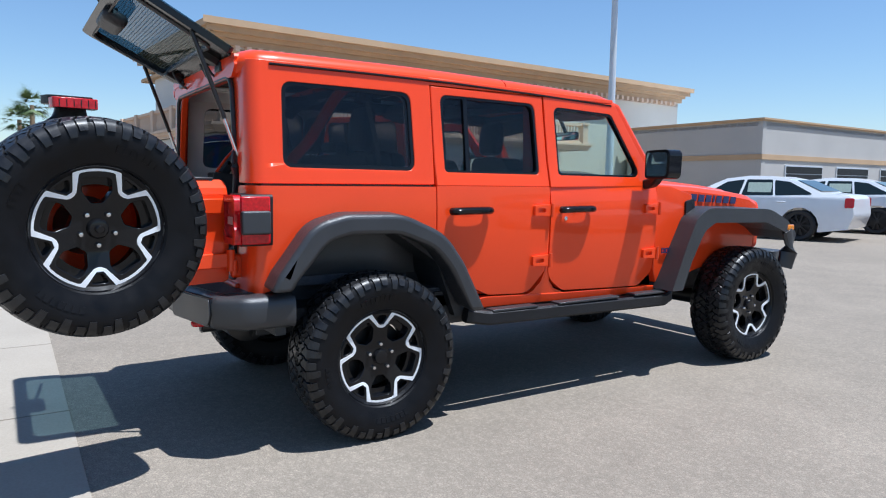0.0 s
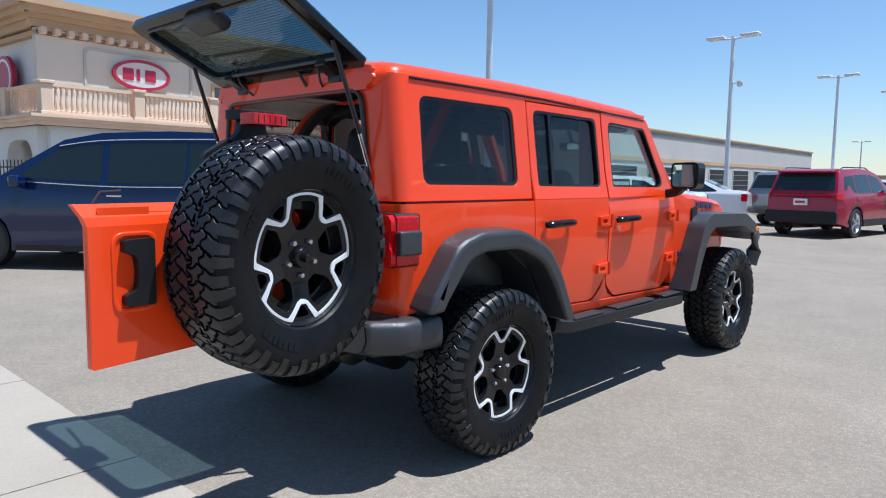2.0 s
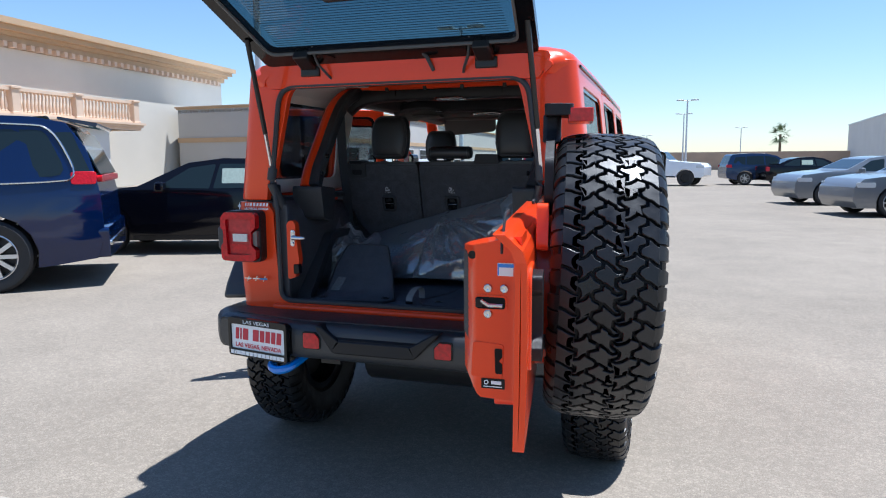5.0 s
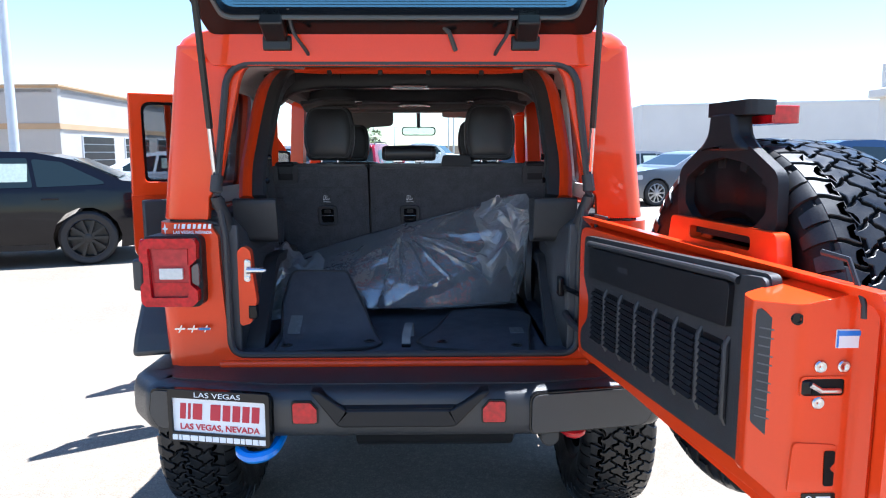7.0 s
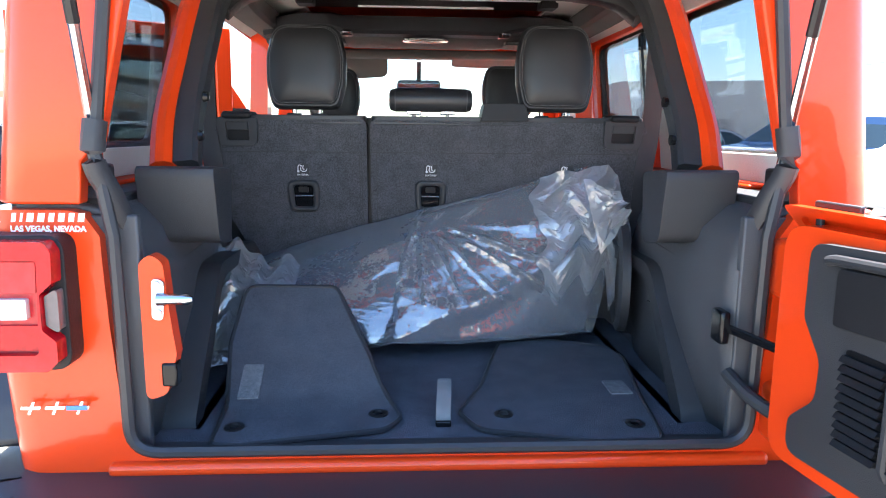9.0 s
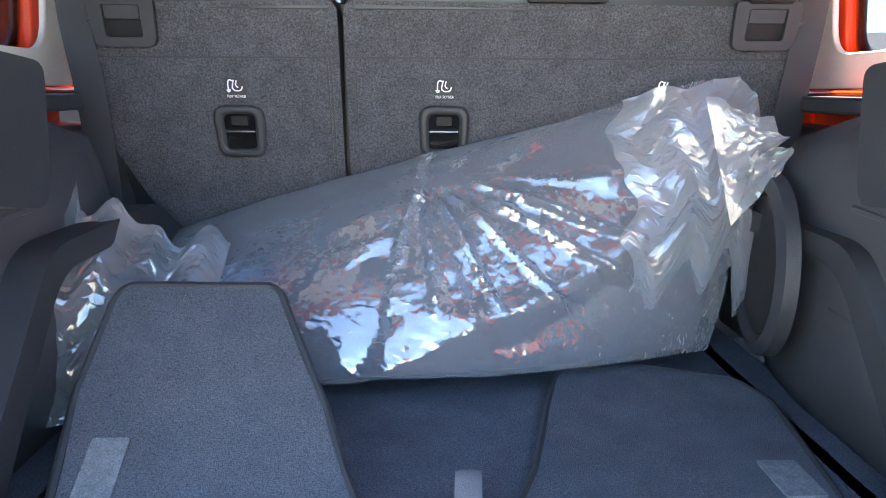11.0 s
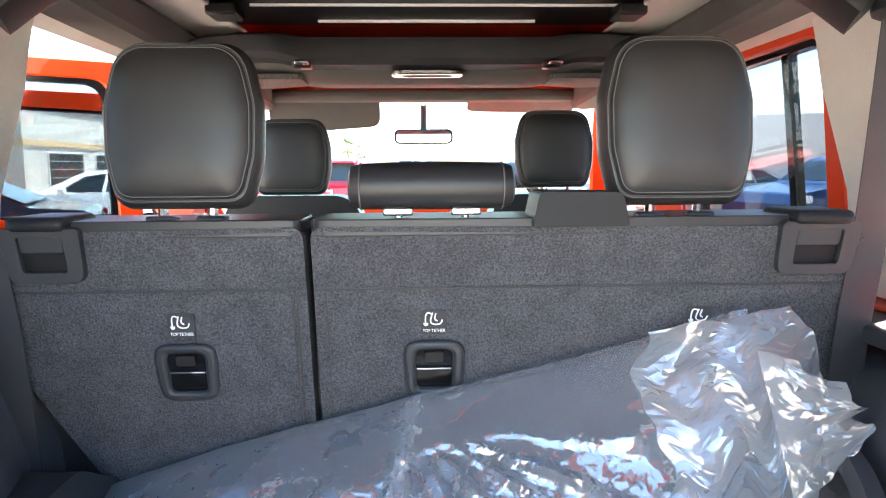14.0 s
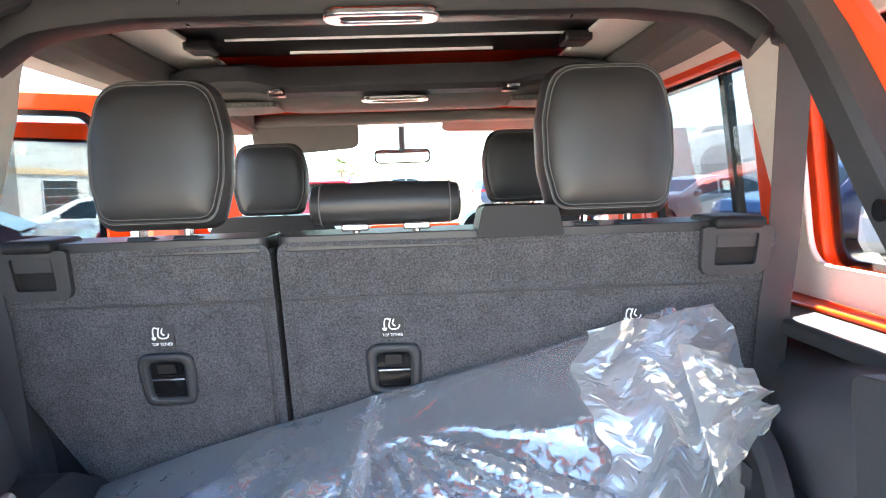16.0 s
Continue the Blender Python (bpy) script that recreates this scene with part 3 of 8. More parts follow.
# roof skin, three pieces
def roof_piece(name, y0, y1, label=""):
    sec = [(0.736, 1.795), (0.733, 1.815), (0.716, 1.842), (0.685, 1.862), (0.61, 1.877), (0.4, 1.887), (0.0, 1.892)]
    sec = sec + [(-x, z) for x, z in reversed(sec[:-1])]
    ins = [(x * 0.955, z - 0.035) for x, z in sec]
    ys = [y0 + (y1 - y0) * i / 8 for i in range(9)]
    if y0 < -0.6:
        ys = [y0, y0 + 0.012, y0 + 0.028, y0 + 0.05, y0 + 0.09] + ys[1:]
    bm = bmesh.new()
    rings = []
    for y in ys:
        k = 0.0
        if y < -0.5:
            k = ((-0.5 - y) / 0.13) ** 2 * 0.035
        if y > 1.6:
            k = ((y - 1.6) / 0.12) ** 2 * 0.02
        q = min(0.075, max(0.0, YB + RC - y))
        cut = RC - math.sqrt(max(0.0, RC * RC - q * q))
        rings.append([bm.verts.new((x * (1 - k * 0.3) - math.copysign(cut, x) * min(1.0, abs(x) / 0.6), y, z - roof_drop(y) - k * max(0.0, min(1.0, (z - 1.79) / 0.06)))) for x, z in sec + list(reversed(ins))])
    m = len(rings[0])
    for a, b in zip(rings, rings[1:]):
        for i in range(m):
            bm.faces.new((a[i], a[(i + 1) % m], b[(i + 1) % m], b[i]))
    for r in (rings[0], rings[-1]):
        h = m // 2
        for i in range(h - 1):
            bm.faces.new((r[i], r[i + 1], r[m - 2 - i], r[m - 1 - i]))
    return part(name, bm, ORANGE, car, label, angle=40)


roof_piece("hardtop_roof", -0.63, 0.86, "orange removable hardtop roof")
roof_piece("front_roof_panel", 0.867, 1.73)
# rear header above the glass opening
bm = extrude(rounded([(-0.6, 1.745, 0.02), (0.6, 1.745, 0.02), (0.66, 1.85, 0.03), (-0.66, 1.85, 0.03)], 3), -0.628, -0.58, "y")
part("rear_header", bm, ORANGE, car, bev=0.008)


# doors: lower skin, window frame, glass, handle, hinges
def door(s, front, swing=0.0):
    y0, y1 = (1.142, 2.052) if front else (0.362, 1.132)
    d = new("front_door" if front else "rear_door")
    d.parent = car
    piv = Vector((s * 0.80, y1, 0))
    d.matrix_basis = Matrix.Translation(piv) @ Matrix.Rotation(radians(swing), 4, 'Z')
    inv = Matrix.Translation(-piv)
    if front:
        low = rounded([(1.142, 1.252), (1.142, 0.72, 0.12), (1.27, 0.632, 0.1), (1.93, 0.612, 0.1), (2.04, 0.70, 0.08), (2.052, 1.262)], 6)
        up = [(1.142, 1.25), (2.05, 1.26), (2.0, 1.34), (1.712, 1.755), (1.68, 1.762), (1.128, 1.768)]
        hole = rounded([(1.215, 1.318, 0.03), (1.925, 1.312, 0.05), (1.675, 1.70, 0.05), (1.2, 1.716, 0.05)], 6)
        hy = 1.33
    else:
        low = rounded([(0.362, 1.25), (0.362, 0.95, 0.05), (0.6, 0.70, 0.12), (0.72, 0.648, 0.05), (1.0, 0.636, 0.12), (1.13, 0.78, 0.14), (1.132, 1.25)], 6)
        up = [(0.362, 1.25), (1.132, 1.25), (1.116, 1.768), (0.36, 1.768)]
        hole = rounded([(0.425, 1.322, 0.03), (1.07, 1.318, 0.03), (1.055, 1.722, 0.05), (0.415, 1.727, 0.05)], 6)
        hy = 0.565
    part("door_skin", plate(low, (), side(s), 0.045, (), (0.7, 0.8, 0.9, 1.0, 1.1, 1.18)), ORANGE, d, bev=0.005, m=inv)
    part("window_frame", plate(up, [hole], side(s), 0.05, (), (1.4, 1.55, 1.7)), ORANGE, d, bev=0.005, m=inv)
    cu, cv = sum(p[0] for p in hole) / len(hole), sum(p[1] for p in hole) / len(hole)
    small = [(cu + (u - cu) * 0.955, cv + (v - cv) * 0.94) for u, v in hole]
    part("window_seal", plate(hole, [small], lambda u, v, k: (s * (WB - inset(v) - 0.004 - k), u, v), 0.03), GLOSSBLK, d, m=inv)
    gl = plate(hole, (), lambda u, v, k: (s * (WB - inset(v) - 0.02 - k), u, v), 0.004)
    pane = part("door_glass", gl, CLEARGLASS if front else DARKGLASS, d, m=inv)
    pane.visible_shadow = False
    if not front:
        part("glass_divider", plate(rect(0.565, 0.59, 1.33, 1.715), (), lambda u, v, k: (s * (WB - inset(v) - 0.008 - k), u, v), 0.02), GLOSSBLK, d, m=inv)
    # pull handle with its cup
    xh = WB - inset(1.115)
    h = tube(smooth_path([(s * (xh + 0.012), hy - 0.118, 1.117), (s * (xh + 0.04), hy - 0.1, 1.119), (s * (xh + 0.046), hy, 1.121), (s * (xh + 0.04), hy + 0.1, 1.121), (s * (xh + 0.012), hy + 0.118, 1.119)], 4), 0.024, 10, None, 0.85)
    part("handle", h, GLOSSBLK, d, "black pull handle", m=inv)
    part("handle_cup", plate(rounded([(hy - 0.055, 1.09, 0.01), (hy + 0.04, 1.09, 0.01), (hy + 0.05, 1.135, 0.01), (hy - 0.06, 1.135, 0.01)], 3), (),
                             lambda u, v, k: (s * (xh + 0.001 - k), u, v), 0.008), ORANGE, d, bev=0.003, m=inv)
    if front:
        part("key_lock", lathe([(0, 0.012), (0.006, 0.012), (0.007, 0.008)], 14, "x"), CHROME, d, m=inv @ Matrix.Translation((s * (xh - 0.001), hy - 0.075, 1.065)))
    for hz in (1.115, 0.825):
        xz = WB - inset(hz)
        hb = plate(rounded([(y1 - 0.125, hz - 0.028, 0.008), (y1 + 0.012, hz - 0.035, 0.008), (y1 + 0.012, hz + 0.035, 0.008), (y1 - 0.125, hz + 0.028, 0.008)], 3),
                   [rect(y1 - 0.105, y1 - 0.045, hz - 0.012, hz + 0.012, 0.006, 3)], lambda u, v, k: (s * (xz + 0.02 - k), u, v), 0.024)
        part("hinge", hb, ORANGE, d, bev=0.004, m=inv)
        part("hinge_pin", tube([(s * (xz + 0.022), y1 + 0.002, hz - 0.04), (s * (xz + 0.022), y1 + 0.002, hz + 0.04)], 0.012), ORANGE, d, m=inv)
    # inner card
    lo = [(cu2, v) for cu2, v in low]
    part("door_card", plate([(y0 + 0.04, 1.23), (y0 + 0.04, 0.95), (y0 + 0.25, 0.7), (y1 - 0.12, 0.68), (y1 - 0.05, 0.8), (y1 - 0.05, 1.24)], (),
                            lambda u, v, k: (s * (WB - inset(v) - 0.05 - k), u, v), 0.05), TRIM, d, bev=0.01, m=inv)
    return d


door(1, True)
door(1, False)
door(-1, True, -62)
door(-1, False, -60)

for s in (1, -1):
    part("side_rail", plate([(0.34, 1.772), (1.10, 1.772), (1.69, 1.765), (1.70, 1.79), (0.34, 1.812)], (), lambda u, v, d: (s * (WB - inset(v) - d), u, v), 0.04), ORANGE, car, bev=0.004)
# sills, cowl sides, hood, windscreen
for s in (1, -1):
    part("sill_corner", plate([(0.98, 0.618), (1.045, 0.645), (1.1, 0.70), (1.127, 0.78), (1.137, 0.86), (1.146, 0.78), (1.16, 0.70), (1.2, 0.652), (1.29, 0.617)], (), lambda u, v, d: (s * (WB - inset(v) - 0.004 - d), u, v), 0.03), ORANGE, car)
    part("rocker_panel", plate([(0.64, 0.66), (0.70, 0.62), (2.06, 0.59), (2.06, 0.80), (0.56, 0.80)], (), lambda u, v, d: (s * (WB - inset(v) - 0.052 - d), u, v), 0.02), ORANGE, car)
    part("sill", plate([(0.60, 0.628), (0.66, 0.575), (2.1, 0.558), (2.1, 0.602), (1.2, 0.622), (0.72, 0.64)], (), side(s), 0.06), ORANGE, car, bev=0.006)
    part("inner_sill", box(min(s * 0.6, s * 0.74), max(s * 0.6, s * 0.74), 0.4, 2.3, 0.5, 0.68), TRIM, car)
    part("b_pillar", plate([(1.06, 0.64), (1.2, 0.64), (1.16, 1.79), (1.08, 1.79)], (), lambda u, v, k: (s * (WB - inset(v) - 0.05 - k), u, v), 0.07), ORANGE, car)
    part("cowl_side", plate([(2.062, 1.262), (2.062, 0.71), (2.11, 0.60), (2.28, 0.60), (2.4, 1.06), (2.4, 1.2), (2.2, 1.262)], (), side(s), 0.05), ORANGE, car, bev=0.005)
    # rock rail with step treads
    part("rock_rail", tube([(s * 0.80, 0.56, 0.55), (s * 0.83, 0.68, 0.53), (s * 0.83, 2.12, 0.515), (s * 0.80, 2.2, 0.53)], 0.045, 8, None, 0.9, square=True), BLACKPL, car)
    for a, b in ((0.7, 1.02), (1.18, 1.68), (1.82, 2.1)):
        part("step_tread", box(min(s * 0.795, s * 0.872), max(s * 0.795, s * 0.872), a, b, 0.563, 0.576), GREYPL, car, bev=0.004)

# hood
bm = bmesh.new()
rings = []
for y, w, z, e in ((2.06, 0.735, 1.285, 0.03), (2.25, 0.725, 1.278, 0.03), (2.6, 0.70, 1.262, 0.03), (3.0, 0.67, 1.232, 0.03), (3.3, 0.645, 1.2, 0.035), (3.42, 0.63, 1.16, 0.05)):
    ring = [(w, z - 0.16), (w, z - 0.04), (w - 0.02, z - 0.012), (w - 0.06, z), (0.44, z + 0.008), (0.40, z + 0.035), (0.0, z + 0.042)]
    ring = ring + [(-x, q) for x, q in reversed(ring[:-1])]
    rings.append([bm.verts.new((x, y, q)) for x, q in ring])
for a, b in zip(rings, rings[1:]):
    for i in range(len(a) - 1):
        bm.faces.new((a[i], a[i + 1], b[i + 1], b[i]))
bm.faces.new(rings[0])
bm.faces.new(rings[-1])
part("hood", bm, ORANGE, car, "orange bonnet with dark lettering on its side", angle=30)
for s in (1, -1):
    part("engine_side", plate([(2.06, 1.13), (3.42, 1.02), (3.42, 0.8), (2.3, 0.6), (2.06, 0.6)], (), lambda u, v, k: (s * (0.735 - 0.078 * (u - 2.06) - 0.012 - k), u, v), 0.05), ORANGE, car)
    part("side_vent", plate(rounded([(2.33, 1.0, 0.02), (2.42, 1.08, 0.02), (2.42, 1.18, 0.02), (2.33, 1.16, 0.02)], 3), (), lambda u, v, k: (s * (WB - inset(v) + 0.008 - k), u, v), 0.02), BLACKPL, car, bev=0.004)
    part("a_pillar", tube([(s * 0.742, 2.085, 1.27), (s * 0.70, 1.93, 1.5), (s * 0.672, 1.76, 1.735), (s * 0.65, 1.715, 1.755)], 0.04, 8, None, 1.2, square=True), ORANGE, car)
part("windscreen_header", tube([(-0.66, 1.715, 1.755), (0, 1.745, 1.768), (0.66, 1.715, 1.755)], 0.042, 8, None, 0.8, square=True), ORANGE, car)
ws = part("windscreen", extrude([(-0.7, 0), (0.7, 0), (0.63, 0.6), (-0.63, 0.6)], 0, 0.006, "z"), CLEARGLASS, car, m=Matrix.Translation((0, 2.1, 1.27)) @ Matrix.Rotation(radians(125), 4, 'X'))
ws.visible_shadow = False
part("cowl", box(-0.72, 0.72, 2.02, 2.12, 1.22, 1.285), BLACKPL, car, bev=0.01)
# front end, mostly out of view
part("grille_panel", extrude(rounded([(-0.62, 0.78, 0.05), (0.62, 0.78, 0.05), (0.62, 1.16, 0.08), (-0.62, 1.16, 0.08)], 4), 3.42, 3.47, "y",
                             [rect(-0.3 + i * 0.088, -0.245 + i * 0.088, 0.84, 1.08, 0.02, 3) for i in range(7)]), ORANGE, car, bev=0.008)
part("front_bumper", extrude(rounded([(-0.75, 3.5, 0.05), (0.75, 3.5, 0.05), (0.7, 3.72, 0.08), (-0.7, 3.72, 0.08)], 4), 0.58, 0.76, "z"), GREYPL, car, bev=0.02)


# flares
def flare(name, outline, s, x0, x1):
    bm = extrude(outline, x0, x1, "x")
    for v in bm.verts:                     # the outer rim turns in and falls away a little
        if v.co.x > x1 - 1e-4:
            v.co.z -= 0.012
    if s < 0:
        mirror_x(bm)
    return part(name, bm, GREYPL, car, "dark grey plastic wheel-arch flare", bev=0.022, seg=3)


RF_OUT = [(-0.565, 0.785, 0), (-0.53, 0.86, 0.1), (-0.365, 1.085, 0.2), (-0.2, 1.128, 0.25), (0.10, 1.125, 0.35), (0.345, 1.02, 0.3), (0.46, 0.87, 0.4), (0.60, 0.605, 0)]
RF_IN = [(0.515, 0.605, 0), (0.375, 0.84, 0.3), (0.28, 0.95, 0.25), (0.08, 1.028, 0.3), (-0.18, 1.032, 0.2), (-0.295, 1.0, 0.15), (-0.44, 0.83, 0.1), (-0.465, 0.785, 0)]
FF_OUT = [(2.085, 0.595, 0), (2.2, 0.86, 0.5), (2.31, 1.075, 0.28), (2.43, 1.13, 0.2), (3.12, 1.115, 0.4), (3.34, 1.03, 0.2), (3.46, 0.93, 0.04)]
FF_IN = [(3.44, 0.87, 0.03), (3.3, 0.95, 0.1), (3.08, 1.02, 0.1), (2.5, 1.03, 0.1), (2.39, 0.98, 0.2), (2.27, 0.78, 0.1), (2.19, 0.595, 0)]
for s in (1, -1):
    flare("rear_flare", rounded(RF_OUT + RF_IN, 8), s, 0.785, 0.945)
    flare("front_flare", rounded(FF_OUT + FF_IN, 8), s, 0.60, 0.945)
    part("wheel_liner", extrude(rounded([(-0.5, 0.55), (-0.5, 0.8, 0.1), (-0.25, 1.08, 0.1), (0.1, 1.08, 0.1), (0.42, 0.9, 0.1), (0.55, 0.55),
                                         (0.5, 0.55), (0.38, 0.85, 0.1), (0.08, 1.045, 0.1), (-0.23, 1.045, 0.1), (-0.45, 0.78, 0.1), (-0.45, 0.55)], 4), min(s * 0.5, s * 0.79), max(s * 0.5, s * 0.79), "x"), TRIM, car)
    part("inner_wall", box(min(s * 0.49, s * 0.51), max(s * 0.49, s * 0.51), -0.5, 0.55, 0.5, 0.79), TRIM, car)
    part("front_liner", box(min(s * 0.42, s * 0.46), max(s * 0.42, s * 0.46), 2.2, 3.42, 0.5, 1.05), TRIM, car)
    lo = tube(smooth_path([(s * 0.93, 3.36, 0.95), (s * 0.92, 3.42, 0.82), (s * 0.9, 3.4, 0.66)], 4), 0.028, 10, None, 2.2)
    part("flare_lip", lo, GREYPL, car)
    part("marker_lamp", box(min(s * 0.925, s * 0.951), max(s * 0.925, s * 0.951), 3.34, 3.42, 0.945, 0.985), mat("amber_lens", (0.8, 0.25, 0.02), 0.2, coat=1), car, bev=0.006)

# underbody
part("frame_rail", box(-0.45, -0.35, -0.5, 3.5, 0.48, 0.6), SATIN, car)
part("frame_rail", box(0.35, 0.45, -0.5, 3.5, 0.48, 0.6), SATIN, car)
part("rear_axle", tube([(-0.7, 0, 0.405), (0.7, 0, 0.405)], 0.06, 12), SATIN, car)
part("differential", lathe([(-0.16, 0.05), (-0.1, 0.13), (0.1, 0.13), (0.16, 0.05)], 16, "x"), SATIN, car, m=pose(0.05, 0, 0.405))
part("front_axle", tube([(-0.7, 3.008, 0.405), (0.7, 3.008, 0.405)], 0.06, 12), SATIN, car)
part("floor_pan", box(-0.74, 0.74, -0.55, 2.2, 0.6, 0.66), SATIN, car)
part("muffler", lathe([(-0.3, 0.05), (-0.27, 0.12), (0.27, 0.12), (0.3, 0.05)], 16, "x"), SATIN, car, m=pose(0.1, -0.5, 0.56))
part("tailpipe", tube([(0.4, -0.5, 0.56), (0.46, -0.62, 0.565), (0.47, -0.76, 0.565)], 0.032, 12), SATIN, car)

# rear bumper
def swept(path, prof):
    """A profile of (out, height) drawn along a plan line whose outside lies to its left."""
    bm = bmesh.new()
    P = [Vector(p) for p in path]
    rings = []
    for i, p in enumerate(P):
        t = (P[min(i + 1, len(P) - 1)] - P[max(i - 1, 0)]).normalized()
        n = Vector((-t.y, t.x))
        rings.append([bm.verts.new((*(p + n * o), z)) for o, z in prof])
    k = len(prof)
    for a, b in zip(rings, rings[1:]):
        for i in range(k):
            bm.faces.new((a[i], a[(i + 1) % k], b[(i + 1) % k], b[i]))
    bm.faces.new(rings[0])
    bm.faces.new(rings[-1])
    return bm


BUMP = rounded([(0.9, -0.44, 0), (0.9, -0.665, 0.12), (0.80, -0.79, 0.06), (0.41, -0.862, 0.06), (-0.41, -0.862, 0.06), (-0.80, -0.79, 0.06), (-0.9, -0.665, 0.12), (-0.9, -0.44, 0)], 6)
BPROF = [(-0.17, 0.757), (-0.055, 0.757), (-0.03, 0.753), (-0.012, 0.742), (-0.003, 0.725), (0.0, 0.70), (0.0, 0.65), (-0.004, 0.628), (-0.014, 0.612), (-0.03, 0.606), (-0.17, 0.606)]
part("rear_bumper", swept(BUMP, BPROF), GREYPL, car, "dark grey moulded rear bumper", angle=50)
part("bumper_deck", extrude(rounded([(0.78, -0.6), (0.74, -0.735, 0.03), (0.40, -0.80, 0.03), (-0.40, -0.80, 0.03), (-0.74, -0.735, 0.03), (-0.78, -0.6)], 3), 0.748, 0.761, "z"), GREYPL, car, bev=0.004)
# black step insert: an upright lip with a scooped tread behind it
lip_out = rounded([(-0.278, 0.758, 0), (-0.192, 0.648, 0.035), (0.162, 0.648, 0.035), (0.268, 0.758, 0)], 6)
lip_in = rounded([(-0.251, 0.758, 0), (-0.168, 0.704, 0.03), (0.152, 0.704, 0.03), (0.245, 0.758, 0)], 6)
part("bumper_step", plate(lip_out + list(reversed(lip_in)), (), lambda u, v, d: (u, -0.882 + 0.16 * max(0.0, v - 0.715) + d, v), 0.06), BLACKPL, car, "black plastic bumper step", bev=0.006)
part("step_tread", plate([(-0.25, 0.0), (-0.165, 1.0), (0.15, 1.0), (0.245, 0.0)], (), lambda u, v, d: (u, -0.785 - 0.09 * v, 0.752 - 0.046 * v - d), 0.02), BLACKPL, car)
part("step_pad", plate([(-0.15, 0.02), (-0.112, 0.6), (0.102, 0.6), (0.14, 0.02)], (), lambda u, v, d: (u, -0.785 - 0.09 * v, 0.756 - 0.046 * v - d), 0.008), BLACKPL, car, bev=0.003)
# moulded corner panels set in black gaps
for s in (1, -1):
    m = Matrix.Translation((s * 0.395, -0.8645, 0)) @ Matrix.Rotation(radians(s * 10.6), 4, 'Z')
    pan = rounded([(0.0, 0.622, 0.02), (0.375, 0.622, 0.05), (0.40, 0.67, 0.04), (0.39, 0.742, 0.02), (0.0, 0.742, 0.03)], 5)
    gap = rounded([(-0.006, 0.617, 0.022), (0.379, 0.617, 0.052), (0.406, 0.67, 0.042), (0.396, 0.747, 0.022), (-0.006, 0.747, 0.032)], 5)
    if s < 0:
        pan, gap = [(-u, v) for u, v in reversed(pan)], [(-u, v) for u, v in reversed(gap)]
    part("panel_gap", extrude(gap, -0.002, 0.02, "y"), GLOSSBLK, car, m=m)
    part("bumper_panel", extrude(pan, -0.008, 0.03, "y"), GREYPL, car, bev=0.007, seg=3, m=m)
for s, x0, x1 in ((1, -0.33, -0.258), (-1, 0.246, 0.314)):
    ol = [(x0, 0.66, 0.008), (x1, 0.66, 0.008), (x1, 0.702, 0.006), (x1 - 0.02, 0.724, 0.006), (x0, 0.724, 0.008)] if s > 0 else [(x0, 0.66, 0.008), (x1, 0.66, 0.008), (x1, 0.724, 0.008), (x0 + 0.02, 0.724, 0.006), (x0, 0.702, 0.006)]
    cu = (x0 + x1) / 2
    part("reflector_rim", extrude(rounded([(cu + (u - cu) * 1.12, 0.691 + (v - 0.691) * 1.12, r) for u, v, r in ol], 3), -0.868, -0.85, "y"), GLOSSBLK, car, bev=0.002)
    part("bumper_reflector", extrude(rounded(ol, 3), -0.872, -0.85, "y"), REDLENS, car, "red bumper reflector", bev=0.004)
part("tow_hook", tube(smooth_path([(-0.49, -0.7, 0.6), (-0.50, -0.8, 0.585), (-0.492, -0.86, 0.565), (-0.45, -0.885, 0.558), (-0.40, -0.875, 0.57), (-0.385, -0.8, 0.585), (-0.385, -0.72, 0.6)], 4), 0.018, 8), BLUEPAINT, car, "bright blue tow hook")

# ledge under the opening and hinge brackets beside it
part("tail_ledge", box(-0.62, 0.62, -0.634, -0.6, 0.757, 0.782), ORANGE, car, bev=0.01, seg=3)
part("tail_ledge", box(-0.66, 0.66, -0.644, -0.6, 0.70, 0.748), ORANGE, car, bev=0.012, seg=3)
for z in (1.145, 0.87):
    part("hinge_bracket", box(0.602, 0.652, -0.66, -0.6, z - 0.055, z + 0.055), ORANGE, car, bev=0.012, seg=3)
    part("hinge_knuckle", tube([(0.662, -0.652, z - 0.03), (0.662, -0.652, z + 0.03)], 0.019, 12), ORANGE, car)

